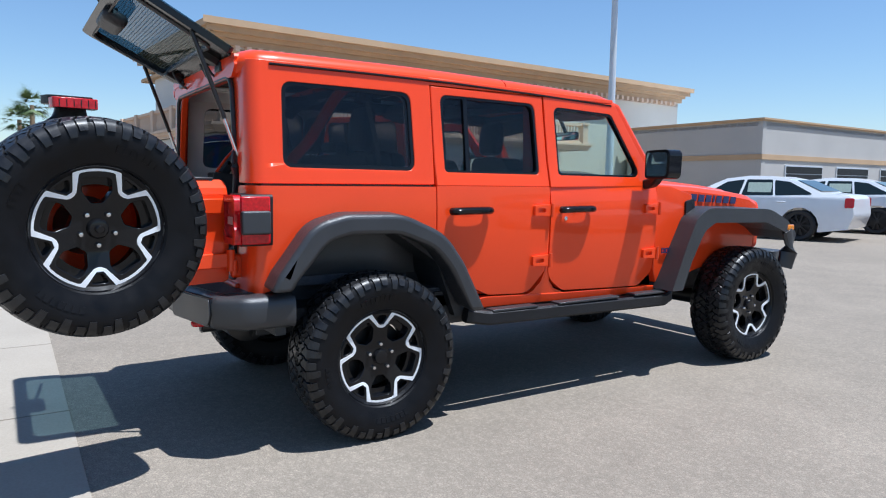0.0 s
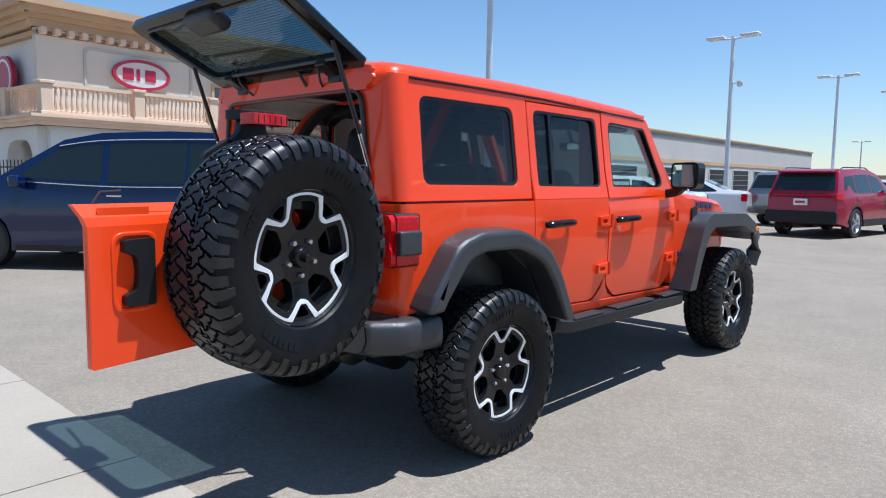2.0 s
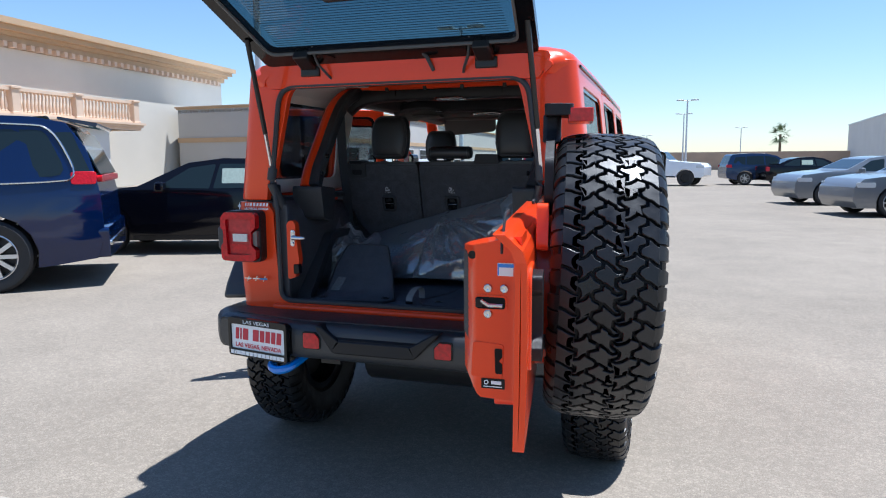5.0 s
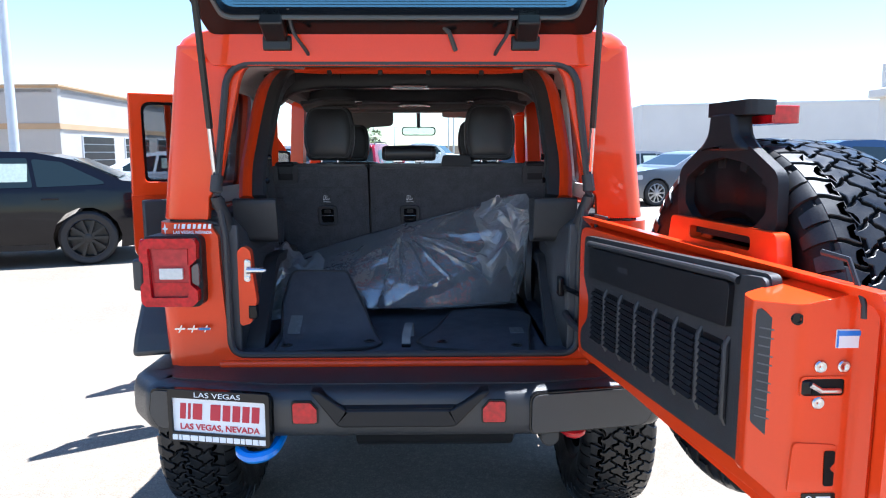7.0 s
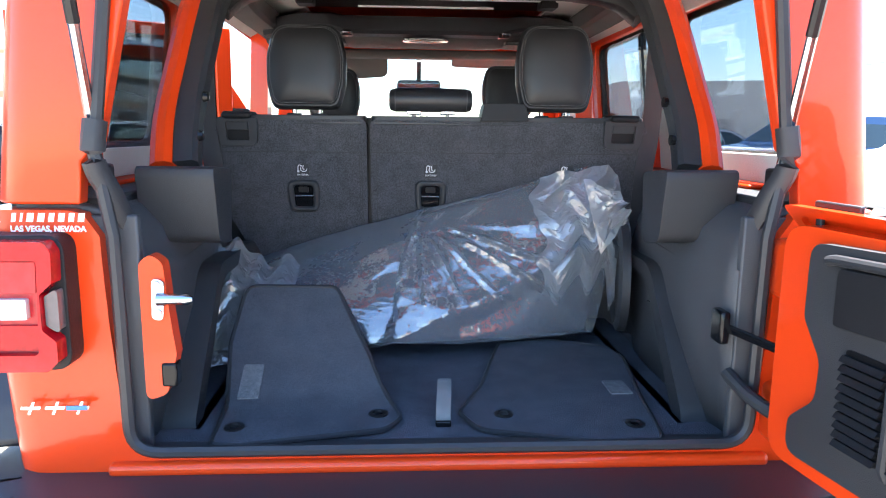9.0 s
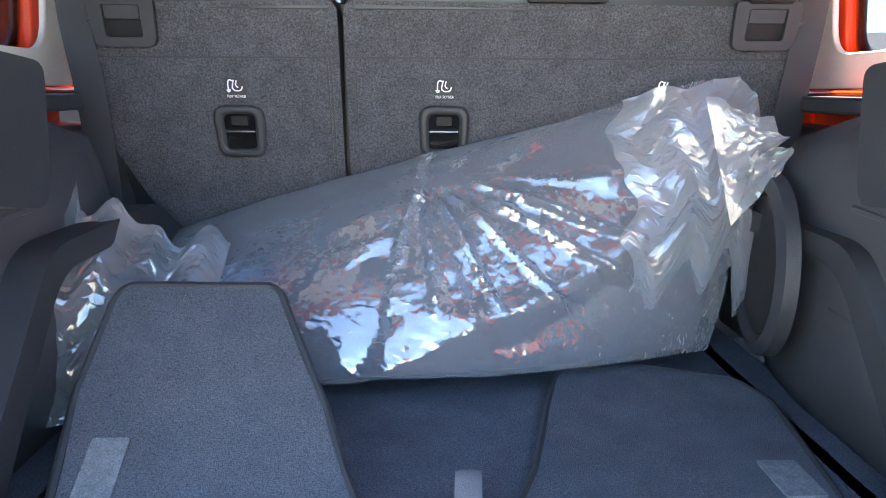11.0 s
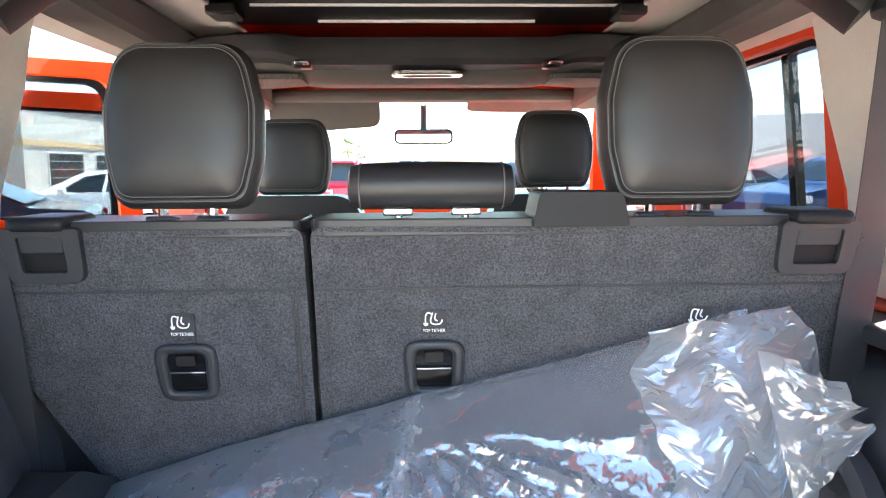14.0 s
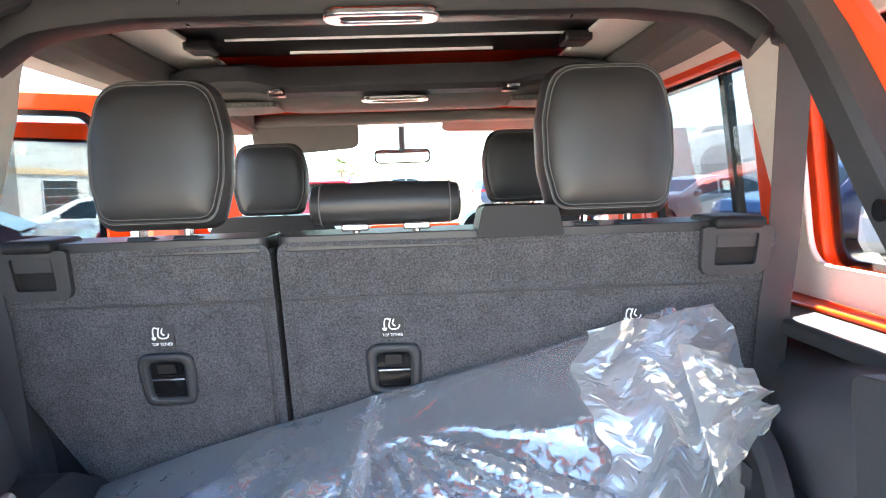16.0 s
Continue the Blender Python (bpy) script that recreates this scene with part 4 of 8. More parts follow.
# tail lamps
LENSGREY = mat("smoked_lens", (0.12, 0.1, 0.1), 0.2, 0, 0.1, 30, coat=0.4)
PINKLENS = mat("inner_red_lens", (0.42, 0.02, 0.025), 0.25, 0, 0.25, 40, coat=0.3, spec=0.35)
for s in (1, -1):
    tl = new("tail_lamp")
    tl.parent = car
    c = s * 0.745                                      # middle of the lamp face

    def face(pts):
        p = [(c + s * u, v, *r) for u, v, *r in pts]
        return rounded(p if s > 0 else list(reversed(p)), 4)
    part("lamp_housing", extrude(face([(-0.095, 0.975, 0.03), (0.085, 0.975, 0.02), (0.09, 1.207, 0.02), (-0.095, 1.21, 0.03)]), -0.662, -0.52, "y"), BLACKPL, tl, bev=0.008, seg=3)
    outer = face([(-0.088, 1.0, 0.012), (-0.07, 0.983, 0.012), (0.083, 0.983, 0.02), (0.093, 1.0, 0.012), (0.093, 1.05, 0.01), (0.08, 1.065, 0.01), (0.08, 1.12, 0.01), (0.093, 1.135, 0.01), (0.092, 1.18, 0.015), (0.07, 1.203, 0.015), (-0.08, 1.203, 0.012),
                  (-0.09, 1.185, 0.012), (-0.088, 1.135, 0.008), (-0.066, 1.115, 0.01), (-0.066, 1.055, 0.01), (-0.088, 1.035, 0.008)])
    hole = face([(-0.058, 1.012, 0.008), (0.06, 1.012, 0.008), (0.066, 1.172, 0.008), (-0.066, 1.172, 0.008)])
    part("lens_frame", extrude(outer, -0.695, -0.655, "y", [hole]), REDLENS, tl, "glossy red lens frame", bev=0.007, seg=3)
    part("inner_lens", extrude(hole, -0.676, -0.66, "y"), PINKLENS, tl)
    for v0, v1, y in ((1.115, 1.168, -0.682), (1.016, 1.06, -0.682)):
        part("lens_bar", extrude(face([(-0.055, v0, 0.004), (0.055, v0, 0.004), (0.058, v1, 0.004), (-0.058, v1, 0.004)]), y, -0.67, "y"), REDLENS if v0 < 1.05 else PINKLENS, tl, bev=0.004)
    part("reverse_lens", extrude(face([(-0.04, 1.071, 0.003), (0.034, 1.071, 0.003), (0.034, 1.106, 0.003), (-0.04, 1.106, 0.003)]), -0.688, -0.67, "y"), CLEARLENS, tl, "clear reversing lens", bev=0.003)
    part("lens_notch", extrude(face([(-0.09, 1.045, 0.006), (-0.068, 1.06, 0.006), (-0.068, 1.11, 0.006), (-0.09, 1.125, 0.006)]), -0.684, -0.66, "y"), LENSGREY, tl, bev=0.004)
    part("side_lens", box(min(s * 0.82, s * 0.847), max(s * 0.82, s * 0.847), -0.668, -0.535, 0.985, 1.198), REDLENS, tl, bev=0.008, seg=3)
    part("side_cover", box(min(s * 0.836, s * 0.872), max(s * 0.836, s * 0.872), -0.672, -0.54, 1.03, 1.135), GREYPL, tl, "dark side cover", bev=0.01, seg=3)

# mirrors
for s in (1, -1):
    mr = new("door_mirror")
    mr.parent = car
    part("mirror_arm", tube(smooth_path([(s * 0.80, 1.96, 1.27), (s * 0.87, 1.95, 1.285), (s * 0.93, 1.93, 1.33)], 4), 0.03, 8, square=True), BLACKPL, mr)
    part("mirror_shell", extrude(rounded([(s * 0.865, 1.305, 0.03), (s * 1.05, 1.305, 0.04), (s * 1.055, 1.485, 0.04), (s * 0.865, 1.48, 0.03)], 5), 1.87, 1.985, "y"), GLOSSBLK, mr, bev=0.025, seg=3)
    part("mirror_glass", extrude(rounded([(s * 0.88, 1.32, 0.02), (s * 1.035, 1.32, 0.03), (s * 1.04, 1.468, 0.03), (s * 0.88, 1.465, 0.02)], 5), 1.864, 1.868, "y"), mat("mirror_silver", (0.85, 0.87, 0.88), 0.02, 1.0), mr)


# ---- wheels ----
def tyre_bm():
    prof = [(-0.105, 0.238), (-0.117, 0.246), (-0.122, 0.262), (-0.132, 0.29), (-0.1395, 0.325), (-0.1405, 0.352), (-0.135, 0.378), (-0.124, 0.394), (-0.09, 0.401), (0, 0.403)]
    prof = prof + [(-h, r) for h, r in reversed(prof[:-1])]
    return lathe(prof + [(0.09, 0.22), (-0.09, 0.22)], 72, "x", closed=True)


def clip1(x):
    return max(-1.0, min(1.0, x))


TREAD_N, TREAD_R = 50, 0.4175
TREAD_V = (-0.121, -0.077, -0.027, 0.027, 0.077, 0.121)


def rib_edge(k, u):
    """Wavy groove line k across the tread at pitch u."""
    amp = (0.0, 0.009, 0.0105, 0.0105, 0.009, 0.0)[k]
    return TREAD_V[k] + amp * clip1(2.6 * math.sin(2 * math.pi * (u + (0, 0.1, 0.55, 0.2, 0.75, 0)[k])))


def cross_edge(c, i, f, jitter):
    """Hooked groove between block i and the next of column c; f runs over the column."""
    off, lean, hook = ((0.0, 0.10, 0.10), (0.35, 0.62, -0.36), (0.85, -0.5, 0.36), (0.3, 0.62, -0.36), (0.5, 0.10, 0.10))[c]
    return i + off + jitter + lean * (f - 0.5) + hook * clip1(5 * (f - 0.5))


def inset_ring(pts, d):
    out, n = [], len(pts)
    area = sum(pts[i - 1][0] * pts[i][1] - pts[i][0] * pts[i - 1][1] for i in range(n))
    sg = 1 if area > 0 else -1
    for i in range(n):
        a, b, c = Vector(pts[i - 1]), Vector(pts[i]), Vector(pts[(i + 1) % n])
        e, f = (b - a).normalized(), (c - b).normalized()
        m = Vector((-e.y - f.y, e.x + f.x)) * sg
        k = max(0.45, m.length / 2)
        m = m.normalized() if m.length > 1e-6 else Vector((-e.y, e.x)) * sg
        p = b + m * (d / k)
        out.append((p.x, p.y))
    return out


def tread_bm():
    """All-terrain tread: hooked interlocking blocks, notched shoulder blocks and side lugs."""
    bm = bmesh.new()
    rng = random.Random(4)
    st = 2 * math.pi / TREAD_N
    sm = st * TREAD_R

    def top(v):
        return TREAD_R - 0.011 * (abs(v) / 0.115) ** 3
    jit = [[rng.uniform(-0.06, 0.06) for _ in range(TREAD_N)] for _ in range(5)]
    for c in range(5):
        fs = (0.0, 0.22, 0.4, 0.5, 0.6, 0.78, 1.0)
        for i in range(TREAD_N):
            j0, j1 = jit[c][i], jit[c][(i + 1) % TREAD_N]

            def at_v(u, f):
                a, b = rib_edge(c, u), rib_edge(c + 1, u)
                return (u * sm, a + (b - a) * f)
            ring = [at_v(cross_edge(c, i, f, j0), f) for f in fs]
            a, b = cross_edge(c, i, 1, j0), cross_edge(c, i + 1, 1, j1)
            ring += [at_v(a + (b - a) * q / 7, 1) for q in range(1, 7)]
            ring += [at_v(cross_edge(c, i + 1, f, j1), f) for f in reversed(fs)]
            a, b = cross_edge(c, i, 0, j0), cross_edge(c, i + 1, 0, j1)
            ring += [at_v(a + (b - a) * q / 7, 0) for q in range(6, 0, -1)]
            lo, mid, hi = inset_ring(ring, 0.0028), inset_ring(ring, 0.0042), inset_ring(ring, 0.0058)
            rows = []
            for r_, dz in ((lo, None), (mid, 0.0015), (hi, 0.0)):
                row = []
                for s, v in r_:
                    q = s / TREAD_R
                    r = 0.399 - 0.006 * (abs(v) / 0.115) ** 3 if dz is None else top(v) - dz
                    row.append(bm.verts.new((v, r * math.cos(q), r * math.sin(q))))
                rows.append(row)
            n = len(ring)
            for p, q in zip(rows, rows[1:]):
                for k in range(n):
                    bm.faces.new((p[k], p[(k + 1) % n], q[(k + 1) % n], q[k]))
            bm.faces.new(rows[-1])
    # side lugs, long and short by turns
    for i in range(TREAD_N):
        for sgn in (-1, 1):
            o = 0.5 if sgn < 0 else 1.0
            end = 0.345 if i % 2 else 0.366
            mid_a = st * (i + o) + (0.0 if i % 2 else 0.02)
            outer = [(0.1165, 0.4055), (0.1265, 0.4), (0.1375, 0.386), (0.1435, 0.368), (0.1445, end)]
            inner = [(0.110, 0.395), (0.116, 0.391), (0.126, 0.38), (0.134, 0.364), (0.1375, end)]
            cols = []
            for da, prof, w in ((-1, inner, 0.44), (-1, outer, 0.38), (1, outer, 0.38), (1, inner, 0.44)):
                cols.append([bm.verts.new((sgn * x, r * math.cos(mid_a + da * st * w * (1 - 0.25 * k / 4)), r * math.sin(mid_a + da * st * w * (1 - 0.25 * k / 4)))) for k, (x, r) in enumerate(prof)])
            for p, q in zip(cols, cols[1:]):
                for k in range(4):
                    bm.faces.new((p[k], p[k + 1], q[k + 1], q[k]))
            bm.faces.new([c_[0] for c_ in cols])
            bm.faces.new([c_[-1] for c_ in cols])
    return bm


def star(n, pts, scale=1.0, phase=0.0):
    out = []
    for k in range(n):
        for da, r in pts:
            a = 2 * math.pi * k / n + radians(da) + phase
            out.append((r * scale * math.cos(a), r * scale * math.sin(a)))
    return out


LOBE = [(-31.8, 0.163), (-30.5, 0.168), (-21.5, 0.2305), (-18, 0.2315), (-9, 0.2305), (0, 0.23), (9, 0.2305), (18, 0.2315), (21.5, 0.2305), (30.5, 0.168), (31.8, 0.163)]
LOBE2 = [(-33.4, 0.147), (-28.2, 0.154), (-17.3, 0.214), (-15, 0.2165), (-8, 0.2165), (0, 0.216), (8, 0.2165), (15, 0.2165), (17.3, 0.214), (28.2, 0.154), (33.4, 0.147)]


def wheel_meshes():
    w = {}
    w["tyre"] = (tyre_bm(), RUBBER, 0)
    w["tread"] = (tread_bm(), TREADRUBBER, 0)
    rim = lathe([(-0.10, 0.230), (-0.085, 0.212), (0.03, 0.21), (0.075, 0.226), (0.096, 0.2395), (0.106, 0.241), (0.108, 0.237), (0.09, 0.228), (0.06, 0.214), (0.03, 0.2), (-0.10, 0.198)], 64, "x", closed=True)
    w["rim"] = (rim, GLOSSBLK, 0)
    pockets = []
    for k in range(5):
        a = 2 * math.pi * k / 5
        pockets.append(rounded([(0.098 * math.cos(a - 0.2), 0.098 * math.sin(a - 0.2), 0.02), (0.15 * math.cos(a - 0.36), 0.15 * math.sin(a - 0.36), 0.03), (0.2 * math.cos(a - 0.26), 0.2 * math.sin(a - 0.26), 0.02),
                                (0.2 * math.cos(a + 0.26), 0.2 * math.sin(a + 0.26), 0.02), (0.15 * math.cos(a + 0.36), 0.15 * math.sin(a + 0.36), 0.03), (0.098 * math.cos(a + 0.2), 0.098 * math.sin(a + 0.2), 0.02)], 4))

    def dish(u, v, d):
        r = math.hypot(u, v)
        return (0.090 - 0.026 * max(0.0, min(1.0, 1 - (r - 0.06) / 0.13)) - d, u, v)
    ring = [(0.222 * math.cos(2 * math.pi * i / 60), 0.222 * math.sin(2 * math.pi * i / 60)) for i in range(60)]
    # notches between the lobes lie deeper than the spokes' rims
    notches = [rounded([(0.172 * math.cos(a - 0.05), 0.172 * math.sin(a - 0.05), 0.008), (0.212 * math.cos(a - 0.17), 0.212 * math.sin(a - 0.17), 0.01),
                        (0.212 * math.cos(a + 0.17), 0.212 * math.sin(a + 0.17), 0.01), (0.172 * math.cos(a + 0.05), 0.172 * math.sin(a + 0.05), 0.008)], 3)
               for a in (2 * math.pi * (k + 0.5) / 5 for k in range(5))]
    w["spokes"] = (plate(ring, pockets + notches, dish, 0.045), GLOSSBLK, 0.004)
    w["notch_floor"] = (lathe([(0.045, 0.165), (0.052, 0.165), (0.056, 0.215), (0.049, 0.215)], 48, "x", closed=True), GLOSSBLK, 0)
    w["machined_edge"] = (plate(star(5, LOBE), [star(5, LOBE2)], lambda u, v, d: (0.0945 - 0.02 * max(0.0, min(1.0, 1 - (math.hypot(u, v) - 0.06) / 0.13)) - d, u, v), 0.012), SILVER, 0)
    w["brake_disc"] = (lathe([(-0.02, 0.05), (-0.02, 0.165), (-0.005, 0.165), (-0.005, 0.05)], 40, "x", closed=True), SATIN, 0)
    w["centre_cap"] = (lathe([(0.04, 0.04), (0.082, 0.038), (0.09, 0.032), (0.092, 0.02), (0.092, 0.001)], 24, "x"), GLOSSBLK, 0)
    w["lug_seat"] = (lathe([(0.05, 0.0195), (0.0705, 0.0195), (0.0705, 0.0145), (0.06, 0.013)], 16, "x"), GLOSSBLK, 0)
    w["lug_nut"] = (lathe([(0.05, 0.0115), (0.082, 0.0105), (0.086, 0.008), (0.087, 0.001)], 8, "x"), CHROME, 0)
    return w


WM = wheel_meshes()
WD = {}


def wheel(m, spin=0.0, brake=True, name="wheel"):
    wh = new(name)
    wh.parent = car
    wh.matrix_basis = m @ Matrix.Rotation(spin, 4, 'X')
    for k, (bm, material, bev) in WM.items():
        if k == "brake_disc" and not brake:
            continue
        for i in range(5 if k.startswith("lug") else 1):
            if k not in WD:
                ob = part(k, bm, material, wh, bev=bev)
                WD[k] = ob.data
                if k == "tread":
                    tagged(ob, kind="stuff")
            else:
                ob = finish_copy(k, wh, bev)
            if k.startswith("lug"):
                a = 2 * math.pi * (i + 0.5) / 5
                ob.location = (0, 0.0635 * math.cos(a), 0.0635 * math.sin(a))
    return wh


def finish_copy(k, parent, bev):
    ob = new(k, WD[k])
    ob.parent = parent
    if k == "tread":
        tagged(ob, kind="stuff")
    if bev:
        b = ob.modifiers.new("edges", 'BEVEL')
        b.width, b.segments, b.limit_method, b.angle_limit = bev, 2, 'ANGLE', radians(40)
    return ob


wheel(pose(0.805, 0.0, 0.409), 0.95)
wheel(pose(0.795, 3.03, 0.409), 0.4)
wheel(pose(-0.805, 0.0, 0.409, 0, 0, 180), 0.5)
wheel(pose(-0.795, 3.03, 0.409, 0, 0, 180), 0.2)

# ---- tailgate, swung open ----
gate = new("tailgate")
gate.parent = car
gate.matrix_basis = Matrix.Translation((0.667, -0.665, 0)) @ Matrix.Rotation(radians(-82), 4, 'Z')
# along the gate: x; outward: y; up: z


def ease(a, b, x):
    k = min(1.0, max(0.0, (x - a) / (b - a)))
    return k * k * (3 - 2 * k)


def gate_outer(u, v, d):
    b = 0.010 * math.sin(max(0.0, min(1.0, (v - 0.77) / 0.55)) * math.pi)
    return (u, -0.03 + 0.6 * b - 0.3 * max(0.0, v - 1.205) - 0.7 * max(0.0, v - 1.232) - d, v)


skin = rounded([(0.0, 0.80, 0.03), (1.228, 0.772, 0.01), (1.228, 1.205, 0.02), (1.236, 1.235, 0.03), (1.245, 1.27, 0.004), (0.0, 1.27, 0.02)], 5)
part("gate_skin", plate(skin, (), gate_outer, 0.014, [0.1 * i for i in range(1, 12)] + [1.2], (0.85, 0.95, 1.05, 1.15, 1.205, 1.232)), ORANGE, gate, angle=12)
# pressed flange round the shell, turned inwards
lip_i = rounded([(0.02, 0.822, 0.03), (1.206, 0.796, 0.02), (1.206, 1.205, 0.02), (1.22, 1.252, 0.01), (0.02, 1.252, 0.02)], 5)
part("gate_flange", plate(skin, [lip_i], lambda u, v, d: (u, gate_outer(u, v, 0.0)[1] - 0.0138 - d, v), 0.012, [], (1.205, 1.232)), ORANGE, gate, angle=12)
part("gate_core", extrude(rounded([(0.03, 0.832, 0.05), (1.13, 0.842, 0.03), (1.13, 1.246, 0.04), (0.03, 1.242, 0.05)], 5), -0.108, -0.045, "y"), ORANGE, gate, bev=0.018, seg=3)
bm = extrude(rounded([(1.02, -0.10, 0), (1.03, -0.178, 0.02), (1.075, -0.187, 0.02), (1.155, -0.152, 0.025), (1.165, -0.06, 0.02), (1.188, -0.045, 0), (1.188, -0.04, 0), (1.02, -0.04, 0)], 4), 0.872, 1.256, "z")
for v in bm.verts:
    if v.co.z > 1.2:
        v.co.z += 0.22 * (v.co.y + 0.06)
    elif v.co.y < -0.13:
        v.co.z += 0.055 * ease(-0.13, -0.185, v.co.y)
part("latch_box", bm, ORANGE, gate, bev=0.014, seg=3)
panel = rounded([(0.10, 0.866, 0.04), (0.10, 0.925, 0.03), (0.155, 0.975, 0.04), (0.158, 1.04, 0.04), (0.115, 1.10, 0.03), (0.115, 1.222, 0.03), (1.035, 1.262, 0.02), (1.03, 0.888, 0.03)], 5)
part("gate_trim", extrude(panel, -0.126, -0.106, "y"), TRIM, gate, "black plastic gate trim with vents", bev=0.007, seg=3)
edge = [(0.955, 0.9, 0.02), (1.03, 0.892, 0.02), (1.034, 1.256, 0.02), (0.955, 1.25, 0.02)]
part("trim_bolster", extrude(rounded(edge, 4), -0.136, -0.12, "y"), TRIM, gate, bev=0.012, seg=3)
part("table_lid", extrude(rounded([(0.188, 1.107, 0.008), (0.917, 1.139, 0.008), (0.923, 1.228, 0.012), (0.188, 1.195, 0.012)], 3), -0.138, -0.12, "y"), BLACKPL, gate, "black fold-down table lid", bev=0.004)
# black rail given the paler grey plastic to stand for its lit edge
part("lid_rail", tube([(0.16, -0.13, 1.20), (0.178, -0.134, 1.205), (0.92, -0.134, 1.239), (0.94, -0.13, 1.236)], 0.0085, 10), GREYPL, gate)
part("lid_mark", extrude([(0.40, 1.158), (0.46, 1.161), (0.46, 1.176), (0.40, 1.173)], -0.1392, -0.137, "y"), TRIM, gate)
vm = None
for i in range(7):
    x0 = 0.21 + i * 0.1017
    zb, zt = 0.925 + 0.026 * i / 6, 1.078 + 0.028 * i / 6
    part("vent_recess", extrude(rect(x0, x0 + 0.078, zb, zt, 0.006, 2), -0.1275, -0.1255, "y"), LINERBLK, gate)
    part("vent_rib", tube([(x0 + 0.09, -0.123, zb - 0.01), (x0 + 0.09, -0.131, zb + 0.006), (x0 + 0.09, -0.131, zt - 0.004), (x0 + 0.09, -0.123, zt + 0.012)], 0.0085, 8, None, 0.8, up=(0, 1, 0)), TRIM, gate)
    for j in range(10):
        if vm is None:
            bm = extrude([(-0.1395, 0), (-0.1335, 0.0085), (-0.1265, 0.0085), (-0.1265, 0.002)], 0, 0.078, "x")
            ob = part("vent_slat", bm, BLACKPL, gate)
            vm = ob.data
        else:
            ob = new("vent_slat", vm)
            ob.parent = gate
        ob.location = (x0, 0, zb + 0.004 + j * 0.0146)
# latch hardware on the end face
EM = Matrix.Translation((1.16, -0.105, 0)) @ Matrix.Rotation(radians(83.8 - 90), 4, 'Z')      # end face: x out, y across
part("latch_slot", box(-0.004, 0.0015, -0.043, 0.027, 1.087, 1.117), LINERBLK, gate, bev=0.002, m=EM)
part("latch_bezel", extrude(rect(-0.046, 0.03, 1.084, 1.12, 0.01, 3), -0.002, 0.003, "x", [rect(-0.043, 0.027, 1.088, 1.116, 0.008, 3)]), ORANGE, gate, m=EM)
part("latch_jaw", tube([(0.002, 0.02, 1.096), (0.004, -0.012, 1.097), (0.004, -0.03, 1.108)], 0.005, 8), CHROME, gate, m=EM)
part("latch_pawl", box(-0.001, 0.005, -0.044, -0.026, 1.09, 1.114), GLOSSBLK, gate, bev=0.003, m=EM)
for y, z in ((-0.014, 1.136), (0.024, 1.136), (-0.014, 1.076)):
    part("bolt", lathe([(-0.002, 0.0105), (0.003, 0.0105), (0.005, 0.0085), (0.005, 0.004), (0.0035, 0.001)], 14, "x"), CHROME, gate, m=EM @ Matrix.Translation((0, y, z)))
part("access_recess", extrude(rounded([(-0.055, 0.925, 0.006), (0.02, 0.925, 0.006), (0.024, 1.005, 0.01), (-0.05, 1.01, 0.01)], 3), -0.004, 0.002, "x"), ORANGE, gate, bev=0.002, m=EM)
part("access_slot", extrude(rounded([(0.004, 0.935, 0.004), (0.02, 0.935, 0.004), (0.02, 0.958, 0.004), (0.012, 0.965, 0.003), (0.02, 0.975, 0.004), (0.02, 0.995, 0.004), (0.002, 0.995, 0.004)], 2), 0.001, 0.004, "x"), LINERBLK, gate, m=EM)
part("label", extrude(rect(0.008, 0.053, 1.166, 1.196, 0.002, 2), -0.001, 0.0022, "x"), WHITEINK, gate, "small white and blue sticker", m=EM)
part("label_stripe", extrude(rect(0.012, 0.05, 1.186, 1.194, 0.001, 2), 0.002, 0.0032, "x"), BLUEPAINT, gate, m=EM)
part("label_stripe", extrude(rect(0.0085, 0.0115, 1.167, 1.195, 0.001, 2), 0.002, 0.0032, "x"), BLUEPAINT, gate, m=EM)
part("maker_label", extrude(rect(-0.03, 0.026, 0.898, 0.922, 0.002, 2), -0.001, 0.0022, "x"), GLOSSBLK, gate, "black sticker with pale bars", m=EM)
for a, b, c, d in ((-0.006, 0.018, 0.909, 0.917), (-0.024, 0.02, 0.902, 0.904)):
    part("label_bar", extrude(rect(a, b, c, d), 0.002, 0.0032, "x"), WHITEINK, gate, m=EM)
part("label_ring", lathe([(0.002, 0.0055), (0.0032, 0.0055), (0.0032, 0.0035), (0.002, 0.0035)], 14, "x", closed=True), WHITEINK, gate, m=EM @ Matrix.Translation((0, -0.018, 0.913)))
part("plug_hole", lathe([(-0.002, 0.0095), (0.003, 0.0095), (0.0032, 0.006), (0.001, 0.0058), (0.001, 0.001)], 16, "x"), GLOSSBLK, gate, m=EM @ Matrix.Translation((-0.006, -0.053, 1.212)))
CM = Matrix.Translation((1.104, -0.1715, 0)) @ Matrix.Rotation(radians(-58.5), 4, 'Z')          # chamfer: x out, y across
part("data_label", extrude(rounded([(-0.024, 1.02, 0.01), (0.022, 0.992, 0.006), (0.022, 1.19, 0.006), (-0.024, 1.225, 0.01)], 3), -0.004, 0.003, "x"), TRIM, gate, "dark torque label with pale bars", m=CM)
for j in range(11):
    part("label_bar", extrude(rect(-0.017, 0.016 - 0.007 * (j % 3), 1.032 + j * 0.0152, 1.0345 + j * 0.0152), 0.0025, 0.0037, "x"), THREAD, gate, m=CM)
part("gate_buffer", box(0.05, 0.15, -0.075, -0.066, 1.268, 1.281), SEAL, gate, bev=0.003)
